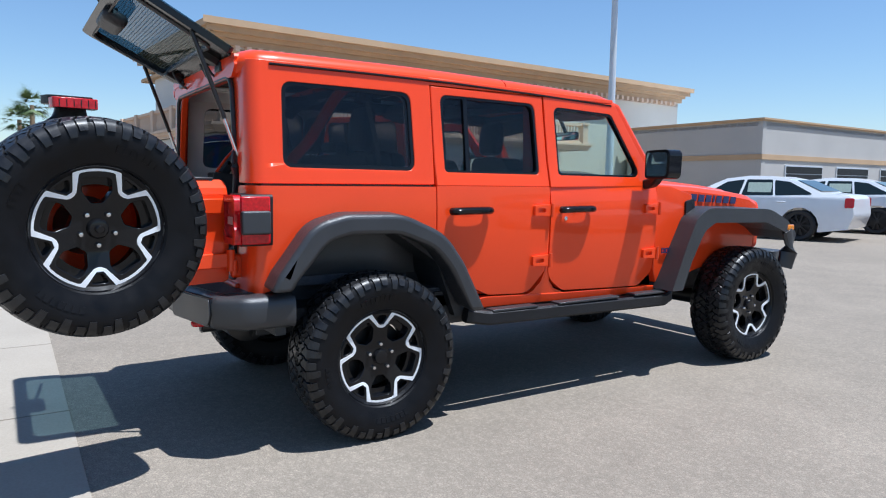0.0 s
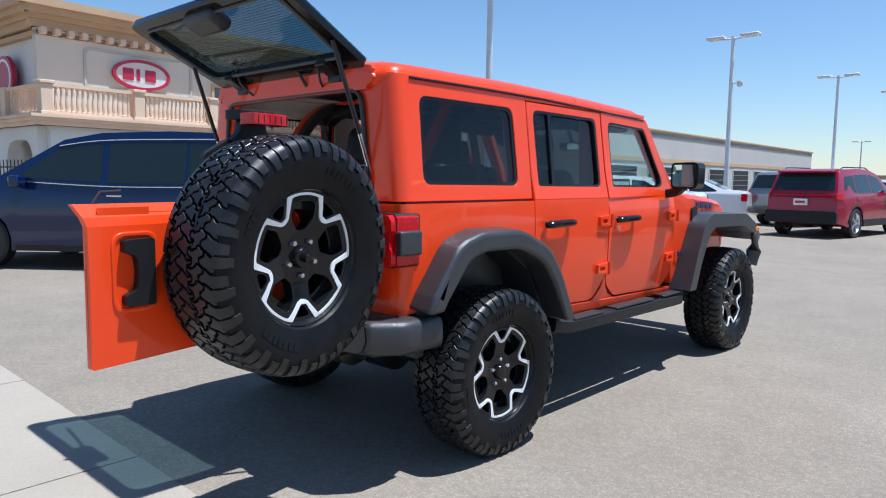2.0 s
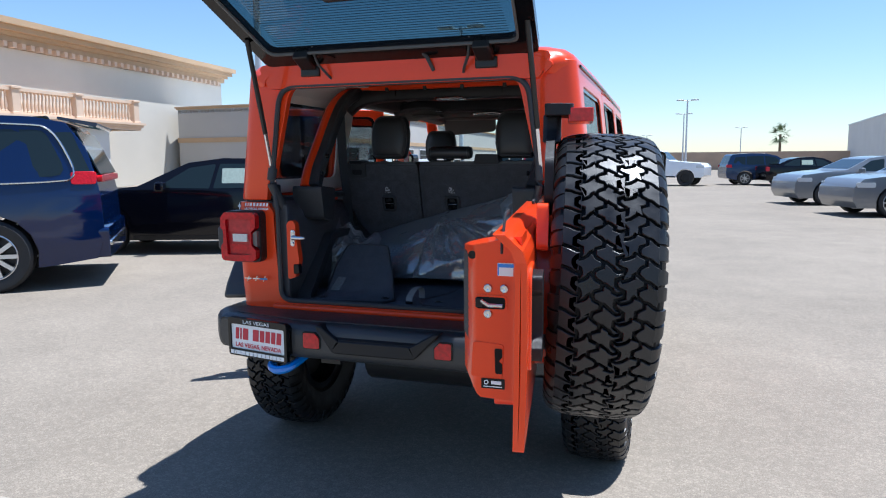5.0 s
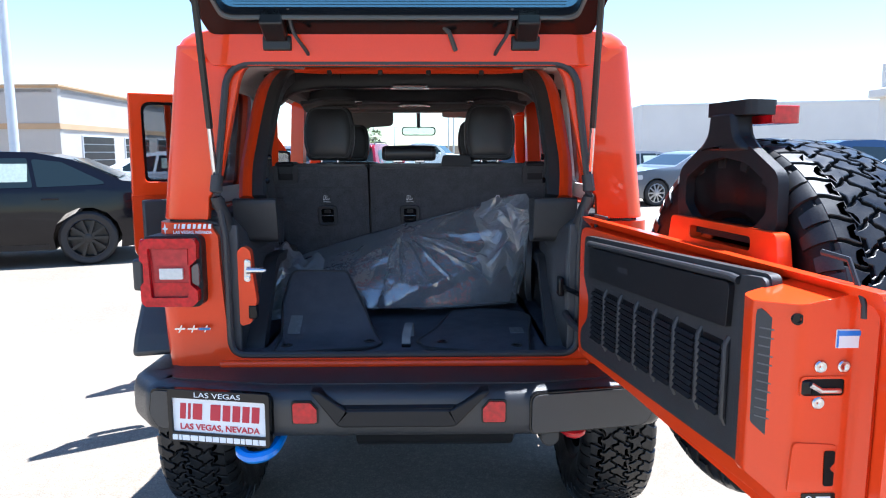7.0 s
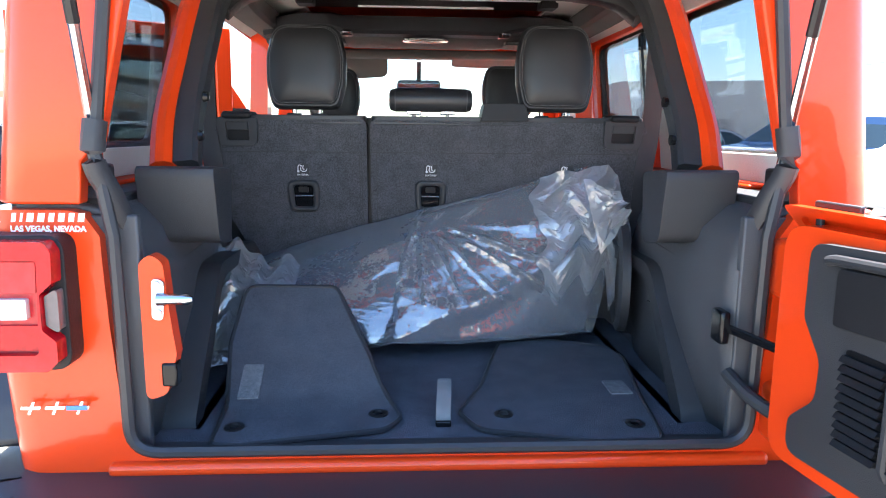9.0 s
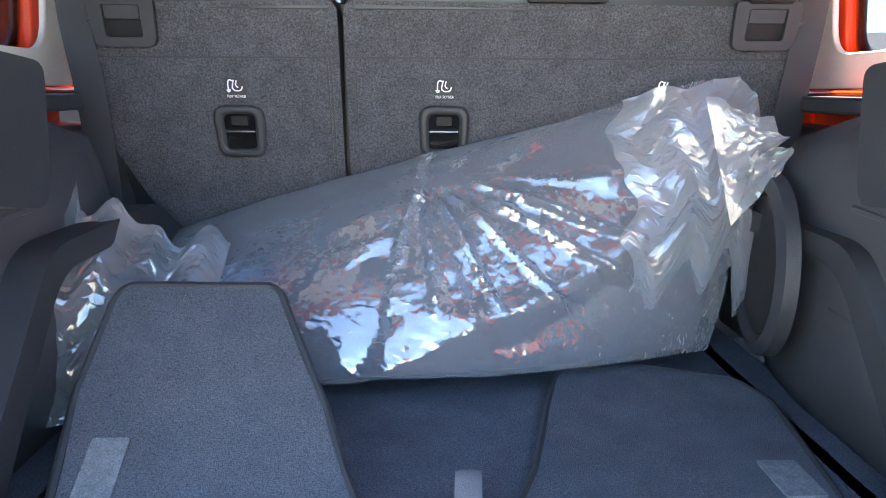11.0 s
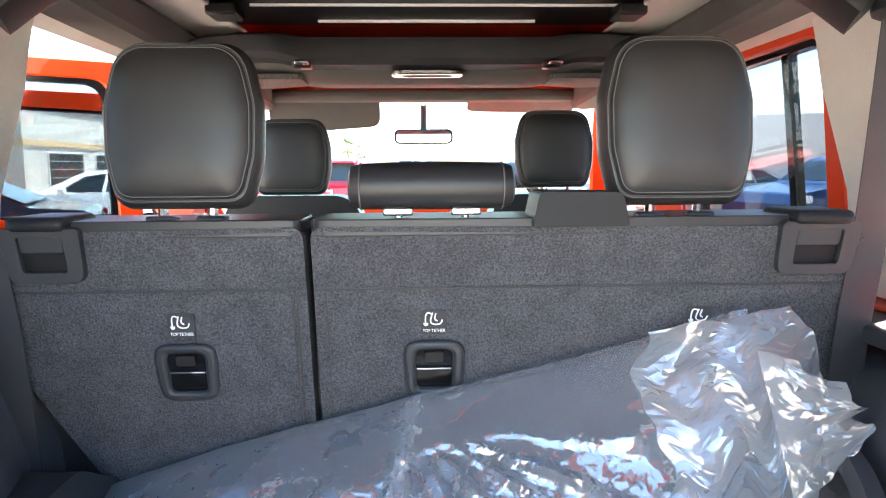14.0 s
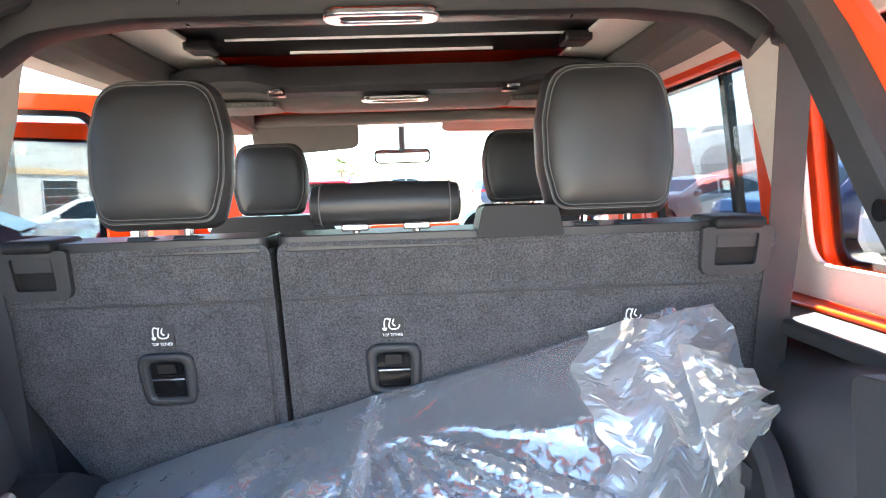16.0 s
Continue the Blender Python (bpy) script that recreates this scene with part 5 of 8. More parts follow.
part("gate_buffer", box(0.056, 0.07, -0.075, -0.066, 1.225, 1.268), SEAL, gate, bev=0.003)
part("gate_buffer", tube([(1.09, -0.078, 1.309), (1.155, -0.08, 1.306), (1.198, -0.084, 1.245), (1.2, -0.084, 1.222)], 0.0055, 6, None, 0.6, up=(0, 1, 0)), SEAL, gate)
part("rubber_stop", lathe([(-0.03, 0.022), (0.005, 0.02), (0.012, 0.014), (0.012, 0.001)], 16, "y"), BLACKPL, gate, "black rubber stop behind the spare wheel", m=pose(0.93, 0, 0.955))
# outer pull handle: a grip beside an open cup
part("handle_recess", extrude(rect(1.005, 1.16, 0.935, 1.185, 0.045, 5), -0.03, -0.019, "y", [rect(1.02, 1.146, 0.95, 1.17, 0.035, 5)]), ORANGE, gate, bev=0.004)
grip = rounded([(1.03, 0.953, 0.012), (1.13, 0.957, 0.012), (1.13, 0.99, 0.008), (1.092, 1.005, 0.02), (1.086, 1.06, 0.02), (1.092, 1.11, 0.02), (1.13, 1.125, 0.008), (1.13, 1.162, 0.015), (1.03, 1.165, 0.015)], 5)
part("handle", extrude(grip, -0.028, 0.004, "y"), BLACKPL, gate, "black gate pull handle", bev=0.008, seg=3)
# hinges
for z in (0.9, 1.15):
    part("hinge", tube([(0.0, -0.005, z - 0.05), (0.0, -0.005, z + 0.05)], 0.02, 12), ORANGE, gate)
    part("hinge_arm", box(0.0, 0.24, -0.026, 0.0, z - 0.035, z + 0.035), ORANGE, gate, bev=0.006)
part("spare_carrier", extrude(rounded([(0.39, 0.86, 0.05), (0.86, 0.86, 0.05), (0.78, 1.24, 0.05), (0.47, 1.24, 0.05)], 4), -0.03, 0.045, "y"), ORANGE, gate, bev=0.02)
part("carrier_hub", lathe([(0.03, 0.12), (0.17, 0.09), (0.18, 0.05)], 24, "y"), BLACKPL, gate, m=pose(0.62, 0, 1.085))
spare = wheel(gate.matrix_basis @ pose(0.622, 0.150, 1.086) @ Matrix.Rotation(radians(90 + 1.0), 4, 'Z') @ Matrix.Rotation(radians(2.4), 4, 'Y'), 0.32, False, "spare_wheel")
part("lock_nut", lathe([(0.08, 0.016), (0.112, 0.0155), (0.116, 0.012), (0.116, 0.001)], 14, "x"), GLOSSBLK, spare, m=pose(0, 0.0, 0.0))
# high brake lamp on its hoop
hoop_o = rounded([(0.475, 1.28, 0.02), (0.45, 1.33, 0.03), (0.455, 1.43, 0.04), (0.55, 1.484, 0.08), (0.65, 1.50, 0.05), (0.755, 1.484, 0.08), (0.855, 1.43, 0.04), (0.86, 1.33, 0.03), (0.835, 1.28, 0.02)], 5)
hoop_i = rounded([(0.53, 1.315, 0.03), (0.488, 1.348, 0.03), (0.49, 1.41, 0.03), (0.57, 1.45, 0.06), (0.65, 1.462, 0.05), (0.74, 1.45, 0.06), (0.82, 1.41, 0.03), (0.822, 1.348, 0.03), (0.78, 1.315, 0.03)], 5)
part("lamp_hoop", extrude(hoop_o, -0.004, 0.02, "y", [hoop_i]), BLACKPL, gate, "black lamp hoop", bev=0.008, seg=3)
part("hoop_bracket", extrude(rounded([(0.43, 1.19, 0.02), (0.91, 1.19, 0.02), (0.885, 1.315, 0.02), (0.455, 1.315, 0.02)], 4), -0.022, 0.01, "y", [rect(0.55, 0.80, 1.268, 1.298, 0.01, 3)]), ORANGE, gate, bev=0.006)
part("lamp_stalk", extrude(rounded([(0.55, 1.476), (0.755, 1.476), (0.71, 1.51, 0.04), (0.70, 1.558), (0.60, 1.558), (0.592, 1.51, 0.04)], 4), -0.015, 0.035, "y"), BLACKPL, gate, bev=0.012)
part("high_brake_lamp", extrude(rounded([(0.575, -0.01, 0.02), (0.755, -0.01, 0.02), (0.735, 0.07, 0.02), (0.58, 0.07, 0.02)], 4), 1.552, 1.584, "z"), BLACKPL, gate, bev=0.01, seg=3)
part("brake_lens", extrude(rounded([(0.572, 0.055, 0.012), (0.738, 0.055, 0.012), (0.733, 0.125, 0.012), (0.577, 0.125, 0.012)], 3), 1.534, 1.572, "z"), REDLENS, gate, "red brake lamp lens", bev=0.006)
for i in range(6):
    part("lens_rib", box(0.585 + i * 0.025, 0.588 + i * 0.025, 0.12, 0.1265, 1.54, 1.566), BLACKPL, gate)


# ---- rear glass, lifted ----
HA = math.degrees(math.atan2(2.115 - 1.875, 1.10 - 0.64))
hatch = new("rear_hatch")
hatch.parent = car
hatch.matrix_basis = Matrix.Translation((0, -0.645, 1.882)) @ Matrix.Rotation(radians(-HA), 4, 'X')
# out along -y, up z
fr = rounded([(-0.60, 0.035, 0.03), (-0.645, -0.52, 0.06), (0.645, -0.52, 0.06), (0.60, 0.035, 0.03)], 5)
fi = rounded([(-0.53, -0.06, 0.04), (-0.565, -0.455, 0.06), (0.565, -0.455, 0.06), (0.53, -0.06, 0.04)], 5)
part("hatch_frame", extrude(fr, -0.03, 0.0, "z", [fi]), GLOSSBLK, hatch, bev=0.008)
part("hatch_seal", extrude(rounded([(-0.54, -0.05, 0.04), (-0.578, -0.468, 0.06), (0.578, -0.468, 0.06), (0.54, -0.05, 0.04)], 5), -0.04, -0.028, "z",
                           [rounded([(-0.532, -0.058, 0.04), (-0.569, -0.46, 0.06), (0.569, -0.46, 0.06), (0.532, -0.058, 0.04)], 5)]), THREAD, hatch)
part("hatch_glass", extrude(fr, 0.001, 0.006, "z"), HATCHGLASS, hatch, "tinted heated rear glass")
me = None
for i in range(26):
    bm = box(-0.5, 0.5, -0.0007, 0.0007, -0.004, -0.003)
    if me is None:
        ob = part("heater_line", bm, SATIN, hatch)
        me = ob.data
    else:
        bm.free()
        ob = new("heater_line", me)
        ob.parent = hatch
    ob.location = (0, -0.075 - i * 0.0145, 0)
part("wiper_motor", box(-0.13, 0.13, -0.49, -0.37, -0.075, -0.005), TRIM, hatch, "black wiper motor cover", bev=0.03, seg=3)
part("wiper_arm", tube([(0.02, -0.44, 0.02), (-0.3, -0.40, 0.03), (-0.45, -0.38, 0.02)], 0.009, 6), SATIN, hatch)
part("wiper_tip", tube([(0.02, -0.5, 0.0), (0.02, -0.55, 0.04)], 0.012, 6), SATIN, hatch)
for x in (-0.39, 0.39):
    part("hatch_hinge", box(x - 0.035, x + 0.035, -0.06, 0.03, -0.06, -0.005), SATIN, hatch, bev=0.006)
for s in (1, -1):
    part("gas_strut", tube([(s * 0.612, -0.585, 1.31), (s * 0.60, -0.69, 1.62)], 0.009, 8), CHROME, car)
    part("strut_body", tube([(s * 0.603, -0.665, 1.55), (s * 0.588, -0.80, 1.93)], 0.0105, 8), SATIN, car)
    part("strut_foot", box(s * 0.612 - 0.018, s * 0.612 + 0.018, -0.6, -0.565, 1.29, 1.325), SATIN, car, bev=0.006)


# ---- inside the car ----
part("cargo_floor", box(-0.575, 0.575, -0.585, 0.32, 0.74, 0.79), FLOORCARPET, car, "navy-black cargo carpet", bev=0.006)
part("sill_plate", box(-0.575, 0.575, -0.606, -0.56, 0.74, 0.796), TRIM, car, bev=0.008)
STRAPGREY = mat("grey_webbing", (0.2, 0.2, 0.2), 0.85, 0, 0.1, 30, 0.5, 600)
part("floor_strap", tube(smooth_path([(0.0, -0.50, 0.792), (0.0, -0.495, 0.82), (0.004, -0.45, 0.845), (0.008, -0.39, 0.85), (0.01, -0.36, 0.825), (0.01, -0.362, 0.792)], 4), 0.002, 6, None, 7.5, up=(1, 0, 0)), STRAPGREY, car, "grey webbing pull strap")
part("strap_clip", box(-0.016, 0.016, -0.508, -0.496, 0.79, 0.803), GLOSSBLK, car, bev=0.003)
part("cabin_floor", box(-0.72, 0.72, 0.25, 2.1, 0.66, 0.7), CARPET, car)

# rubber seal round the opening
seal = []
for u, v in rounded([(-0.606, 1.345, 0.02), (-0.584, 1.2, 0.02), (-0.580, 0.80, 0.055), (0.580, 0.80, 0.055), (0.584, 1.2, 0.02), (0.606, 1.345, 0.02), (0.553, 1.752, 0.09), (-0.553, 1.752, 0.09)], 7):
    seal.append((u, -0.618, v))
part("opening_seal", tube(seal, 0.0115, 8, None, 1.0, up=(0, 1, 0), closed=True), SEAL, car, "grey rubber seal round the opening")
for s in (1, -1):
    part("corner_seal", tube(smooth_path([(s * 0.60, -0.62, 1.40), (s * 0.605, -0.625, 1.33), (s * 0.588, -0.60, 1.27), (s * 0.575, -0.57, 1.21)], 4), 0.014, 8, None, 1.5), SEAL, car)


# side trims: wheel-house panel, upper ledge, post foot
def trim_wall(s):
    bm = bmesh.new()
    rows = []
    for y in (-0.585, -0.53, -0.47, -0.41, -0.35, -0.29, -0.23, -0.17, -0.11, -0.05, 0.01, 0.07, 0.13, 0.2, 0.34):
        w = 0.02 * ease(-0.56, -0.45, y) * (1 - ease(-0.12, 0.06, y)) - 0.04 * ease(0.02, 0.14, y)
        if s < 0:
            w = min(w, 0.0)
        f = 0.05 * max(0.0, min(1.0, (y + 0.1) / 0.2))
        row = [(0.575 - w, 0.78), (0.562 - w, 0.9), (0.553 - w, 1.0), (0.556 - w, 1.12 - f), (0.57 - w, 1.19 - f), (0.605 - w * 0.5, 1.235 - f), (0.66, 1.25 - f), (0.76, 1.25 - f)]
        rows.append([bm.verts.new((s * x, y, z)) for x, z in row])
    for a, b in zip(rows, rows[1:]):
        for i in range(len(a) - 1):
            bm.faces.new((a[i], a[i + 1], b[i + 1], b[i]))
    ob = part("cargo_side_trim", bm, CARGOTRIM, car, "black moulded cargo side trim", angle=60)
    so = ob.modifiers.new("thickness", 'SOLIDIFY')
    so.thickness, so.offset = 0.012, 0
    for z, y0, y1 in ((1.11, -0.4, -0.2), (1.04, -0.38, -0.18), (0.96, -0.38, -0.18)):
        part("trim_rib", tube([(s * 0.536 if s > 0 else -0.557, y0, z), (s * 0.532 if s > 0 else -0.551, y1, z + 0.01)], 0.006, 6), CARGOTRIM, car)
        part("trim_clip", lathe([(0, 0.007), (0.004, 0.006), (0.005, 0.001)], 10, "x"), CHROME, car, m=Matrix.Translation((0.53 if s > 0 else -0.554, y0 + 0.05, z - 0.02)))
    foot = rounded([(-0.42, 1.16, 0.03), (-0.32, 1.14, 0.03), (-0.30, 1.30, 0.02), (-0.45, 1.315, 0.02)], 4)
    part("post_foot", extrude(foot, min(s * 0.455, s * 0.607), max(s * 0.455, s * 0.607), "x"), TRIM, car, bev=0.034, seg=4)
    part("corner_panel", box(min(s * 0.552, s * 0.66), max(s * 0.552, s * 0.66), -0.592, -0.572, 0.785, 1.235), CARGOTRIM, car, bev=0.004)
    sl = [(s * x, z) for x, z in ((0.698, 1.748), (0.60, 1.806), (0.55, 1.812), (0.55, 1.803), (0.60, 1.797), (0.692, 1.742))]
    part("roof_side_liner", extrude(sl if s > 0 else list(reversed(sl)), -0.55, 1.1, "y"), LINER, car, "pale moulded roof side liner")
    # window ledge inside
    part("window_ledge", box(min(s * 0.62, s * 0.785), max(s * 0.62, s * 0.785), -0.56, 0.35, 1.235, 1.262), TRIM, car, bev=0.006)
    part("waist_strip", box(min(s * 0.70, s * 0.775), max(s * 0.70, s * 0.775), -0.3, 0.42, 1.262, 1.272), ORANGE, car, bev=0.004)
    # pale liner inside the hardtop quarter
    wl = rounded([(0.232, 1.338, 0.05), (-0.444, 1.343, 0.05), (-0.434, 1.714, 0.055), (0.224, 1.71, 0.055)], 6)
    part("quarter_liner", plate([(0.335, 1.275), (-0.54, 1.275), (-0.53, 1.80), (0.42, 1.80), (0.40, 1.70), (0.392, 1.63), (0.335, 1.45)], [wl], lambda u, v, d: (s * (WB - inset(v) - 0.054 - d), u, v), 0.012), LINER, car, "pale moulded hardtop liner", bev=0.003)
    # sloping roll-bar leg: painted tube and padded face
    leg = smooth_path([(s * 0.572, -0.385, 1.305), (s * 0.584, -0.32, 1.39), (s * 0.588, -0.24, 1.48), (s * 0.572, -0.1, 1.685), (s * 0.55, 0.0, 1.765), (s * 0.53, 0.12, 1.80)], 5)
    part("roll_bar_leg", tube(leg, 0.027, 10, None, 1.0, up=(1, 0, 0)), ORANGE, car, "orange painted roll bar leg")
    pad = [(p.x - s * 0.042, p.y + 0.016, p.z + 0.0) for p in leg]
    part("roll_bar_pad", tube(pad, 0.029, 8, None, 1.0, up=(1, 0, 0), square=True), TRIM, car, "black roll bar padding")
    for k in (4, 9):
        part("pad_button", lathe([(-0.006, 0.012), (0.004, 0.01), (0.006, 0.001)], 10, "x"), GLOSSBLK, car, m=Matrix.Translation((pad[k][0] - s * 0.036, pad[k][1] - 0.02, pad[k][2])))
    # long side bar under the roof
    part("side_bar", tube(smooth_path([(s * 0.56, 0.1, 1.775), (s * 0.585, 0.5, 1.775), (s * 0.585, 1.0, 1.768), (s * 0.575, 1.68, 1.735)], 5), 0.05, 10, None, 0.8, square=True), GREYLINER, car)
    part("roof_rail_panel", box(min(s * 0.43, s * 0.56), max(s * 0.43, s * 0.56), -0.5, 1.6, 1.812, 1.822), LINER, car, "pale roof side panel", bev=0.003)
    # seat belt
    part("seat_belt", tube(smooth_path([(s * 0.60, 0.06, 1.70), (s * 0.618, 0.12, 1.41), (s * 0.605, 0.13, 1.25), (s * 0.60, 0.15, 1.0)], 5), 0.028, 8, None, 0.08, up=(0, 1, 0)), SEAL, car, "dark grey seat belt webbing")
    part("belt_guide", box(s * 0.60 - 0.03, s * 0.60 + 0.03, 0.03, 0.09, 1.68, 1.73), TRIM, car, bev=0.012)


trim_wall(1)
trim_wall(-1)
# latch striker on its painted post
part("latch_post", extrude(rounded([(-0.553, 0.891, 0.015), (-0.514, 0.905, 0.02), (-0.494, 0.98, 0.02), (-0.503, 1.06, 0.03), (-0.510, 1.15, 0.02), (-0.532, 1.168, 0.02), (-0.553, 1.15, 0.02)], 4), -0.6, -0.565, "y"), ORANGE, car, "orange latch post", bev=0.008)
part("striker_plate", extrude(rounded([(-0.533, 1.048, 0.012), (-0.512, 1.045, 0.012), (-0.507, 1.12, 0.012), (-0.53, 1.125, 0.012)], 4), -0.607, -0.598, "y"), CHROME, car, bev=0.003)
for z in (1.06, 1.112):
    part("striker_screw", lathe([(-0.612, 0.001), (-0.611, 0.007), (-0.606, 0.008)], 10, "y"), CHROME, car, m=pose(-0.52, 0, z))
part("striker_pin", lathe([(-0.52, 0.012), (-0.48, 0.010), (-0.468, 0.011), (-0.458, 0.006), (-0.457, 0.001)], 12, "x"), CHROME, car, m=pose(0, -0.608, 1.086))
part("latch_buffer", box(-0.522, -0.494, -0.605, -0.575, 0.92, 0.965), GLOSSBLK, car, bev=0.004)
# gate check strap and wiring sleeve
part("check_strap", tube(smooth_path([(0.53, -0.575, 1.022), (0.555, -0.66, 1.02), (0.585, -0.75, 1.015), (0.598, -0.79, 1.013)], 4), 0.0045, 8, None, 2.0), GLOSSBLK, car)
part("strap_end", box(0.588, 0.608, -0.82, -0.775, 1.0, 1.025), SATIN, car, bev=0.005)
part("strap_pin", lathe([(0.995, 0.001), (0.996, 0.008), (1.03, 0.008), (1.031, 0.001)], 10, "z"), CHROME, car, m=pose(0.592, -0.77, 0))
part("strap_bracket", box(0.518, 0.538, -0.6, -0.555, 0.99, 1.055), GLOSSBLK, car, bev=0.006)
part("wiring_sleeve", tube(smooth_path([(0.545, -0.585, 0.93), (0.562, -0.65, 0.905), (0.59, -0.72, 0.893), (0.615, -0.78, 0.905), (0.64, -0.82, 0.91)], 4), 0.0135, 10), TRIM, car, "black rubber wiring sleeve")
# subwoofer in the side trim
sub = lathe([(0, 0.145), (0.02, 0.145), (0.028, 0.125), (0.02, 0.115), (0.012, 0.112)], 36, "x")
part("speaker_ring", sub, TRIM, car, "round speaker in the side trim", m=Matrix.Translation((0.515, -0.035, 1.0)) @ Matrix.Rotation(radians(180), 4, 'Z') @ Matrix.Rotation(radians(-12), 4, 'Z'))
part("speaker_grille", lathe([(0.0, 0.116), (0.014, 0.11), (0.018, 0.001)], 36, "x"), mat("speaker_mesh", (0.02, 0.02, 0.021), 0.6, 0.4, 0.2, 30, 0.9, 420, 0.6, 380), car, m=Matrix.Translation((0.512, -0.035, 1.0)) @ Matrix.Rotation(radians(168), 4, 'Z'))

for z, y in ((1.13, -0.075), (1.118, -0.095), (0.872, -0.085), (0.884, -0.105)):
    part("speaker_screw", lathe([(0, 0.0065), (0.004, 0.006), (0.005, 0.001)], 10, "x"), CHROME, car, m=Matrix.Translation((0.497, y, z)) @ Matrix.Rotation(radians(168), 4, 'Z'))
# roof lining, crossbars, lamps
part("roof_panel", box(-0.44, 0.44, -0.52, 0.84, 1.825, 1.835), LINERBLK, car, "glossy black roof panel", bev=0.004)
part("roof_panel", box(-0.44, 0.44, 0.88, 1.6, 1.795, 1.805), GREYLINER, car, bev=0.004)
# two plain white strips across the black panel
part("panel_rail", box(-0.36, 0.45, 0.62, 0.6245, 1.819, 1.824), WHITEINK, car, "bright roof panel rail")
part("panel_rail", box(-0.245, 0.244, 0.775, 0.782, 1.818, 1.824), WHITEINK, car)
for s in (1, -1):
    part("panel_latch", box(s * 0.41 - 0.03, s * 0.41 + 0.03, 0.58, 0.66, 1.795, 1.82), SATIN, car, bev=0.006)
cb = smooth_path([(-0.56, 0.06, 1.70), (-0.50, 0.09, 1.752), (-0.40, 0.11, 1.775), (-0.28, 0.12, 1.782), (0.28, 0.12, 1.782), (0.40, 0.11, 1.775), (0.50, 0.09, 1.752), (0.56, 0.06, 1.70)], 5)
part("rear_crossbar", tube(cb, 0.042, 14, None, 0.95, up=(0, 1, 0), square=True), BLACKPL, car, "padded black roll bar crosspiece")
for s in (1, -1):
    part("pad_seam", tube([(s * 0.285, 0.12 + 0.044 * math.cos(q), 1.782 + 0.042 * math.sin(q)) for q in (2 * math.pi * i / 20 for i in range(20))], 0.0016, 5, None, 1, up=(1, 0, 0), closed=True), GLOSSBLK, car)
part("roll_bar_hoop", tube(smooth_path([(-0.55, 0.03, 1.775), (-0.50, 0.065, 1.802), (-0.40, 0.078, 1.81), (0.40, 0.078, 1.81), (0.50, 0.065, 1.802), (0.55, 0.03, 1.775)], 5), 0.016, 10), ORANGE, car, "orange painted roll bar crosspiece")
for x in (-0.33, -0.12, 0.08, 0.3):
    part("pad_clip", box(x - 0.01, x + 0.01, 0.062, 0.085, 1.79, 1.81), TRIM, car, bev=0.004)
# overhead sound bar: dark rear face with a lower middle, grey underside reaching forward
def sound_bar(points, name, material, label):
    bm = bmesh.new()
    rows = []
    xs = [-0.585, -0.57, -0.5, -0.42, -0.37, -0.345, -0.29, -0.265, -0.1, 0.1, 0.265, 0.29, 0.345, 0.37, 0.42, 0.5, 0.57, 0.585]
    for x in xs:
        mid = min(1.0, max(0.0, (0.36 - abs(x)) / 0.085))
        mid = mid * mid * (3 - 2 * mid)
        end = 0.03 * max(0.0, (abs(x) - 0.42) / 0.165) ** 2
        rows.append([bm.verts.new((x, y + 0.02 * mid * w, z - 0.014 * mid * w - end)) for y, z, w in points])
    for p, q in zip(rows, rows[1:]):
        for i in range(len(points)):
            j = (i + 1) % len(points)
            bm.faces.new((p[i], p[j], q[j], q[i]))
    bm.faces.new(rows[0][::-1])
    bm.faces.new(rows[-1])
    bmesh.ops.recalc_face_normals(bm, faces=bm.faces)
    return part(name, bm, material, car, label, angle=35)


sound_bar([(0.795, 1.80, 0.6), (0.782, 1.792, 1), (0.778, 1.757, 1), (0.79, 1.744, 1), (0.83, 1.738, 1), (0.86, 1.74, 1), (0.86, 1.80, 0)], "sound_bar", TRIM, "black overhead sound bar")
sound_bar([(0.832, 1.739, 1), (0.85, 1.728, 1), (0.93, 1.716, 1), (1.2, 1.728, 0.5), (1.33, 1.752, 0), (1.33, 1.785, 0), (0.862, 1.785, 0)], "sound_bar_pod", GREYLINER, "grey underside of the sound bar")
MESHGREY = mat("perforated_grey", (0.085, 0.083, 0.08), 0.7, 0, 0.1, 20, 0.9, 300, 0.5, 260)
for sd in (1, -1):
    part("sound_bar_grille", extrude(rounded([(sd * 0.30, 0.855, 0.01), (sd * 0.50, 0.85, 0.03), (sd * 0.52, 1.0, 0.04), (sd * 0.42, 1.06, 0.05), (sd * 0.30, 1.0, 0.04)], 4), 1.703, 1.716, "z"), MESHGREY, car, "perforated speaker grille", bev=0.004)
    part("panel_latch_base", box(sd * 0.29 - 0.022, sd * 0.29 + 0.022, 0.80, 0.845, 1.722, 1.742), SATIN, car, bev=0.006)
    part("panel_latch_lever", box(sd * 0.29 - 0.012, sd * 0.29 + 0.02, 0.775, 0.80, 1.727, 1.737), CHROME, car, bev=0.003)


def dome(y, z):
    d = new("dome_lamp")
    d.parent = car
    part("lamp_bezel", extrude(rect(-0.085, 0.085, y - 0.035, y + 0.035, 0.03), z - 0.012, z, "z", [rect(-0.06, 0.06, y - 0.02, y + 0.02, 0.015)]), CHROME, d, bev=0.003)
    part("lamp_lens", box(-0.062, 0.062, y - 0.021, y + 0.021, z - 0.008, z), CLEARLENS, d)


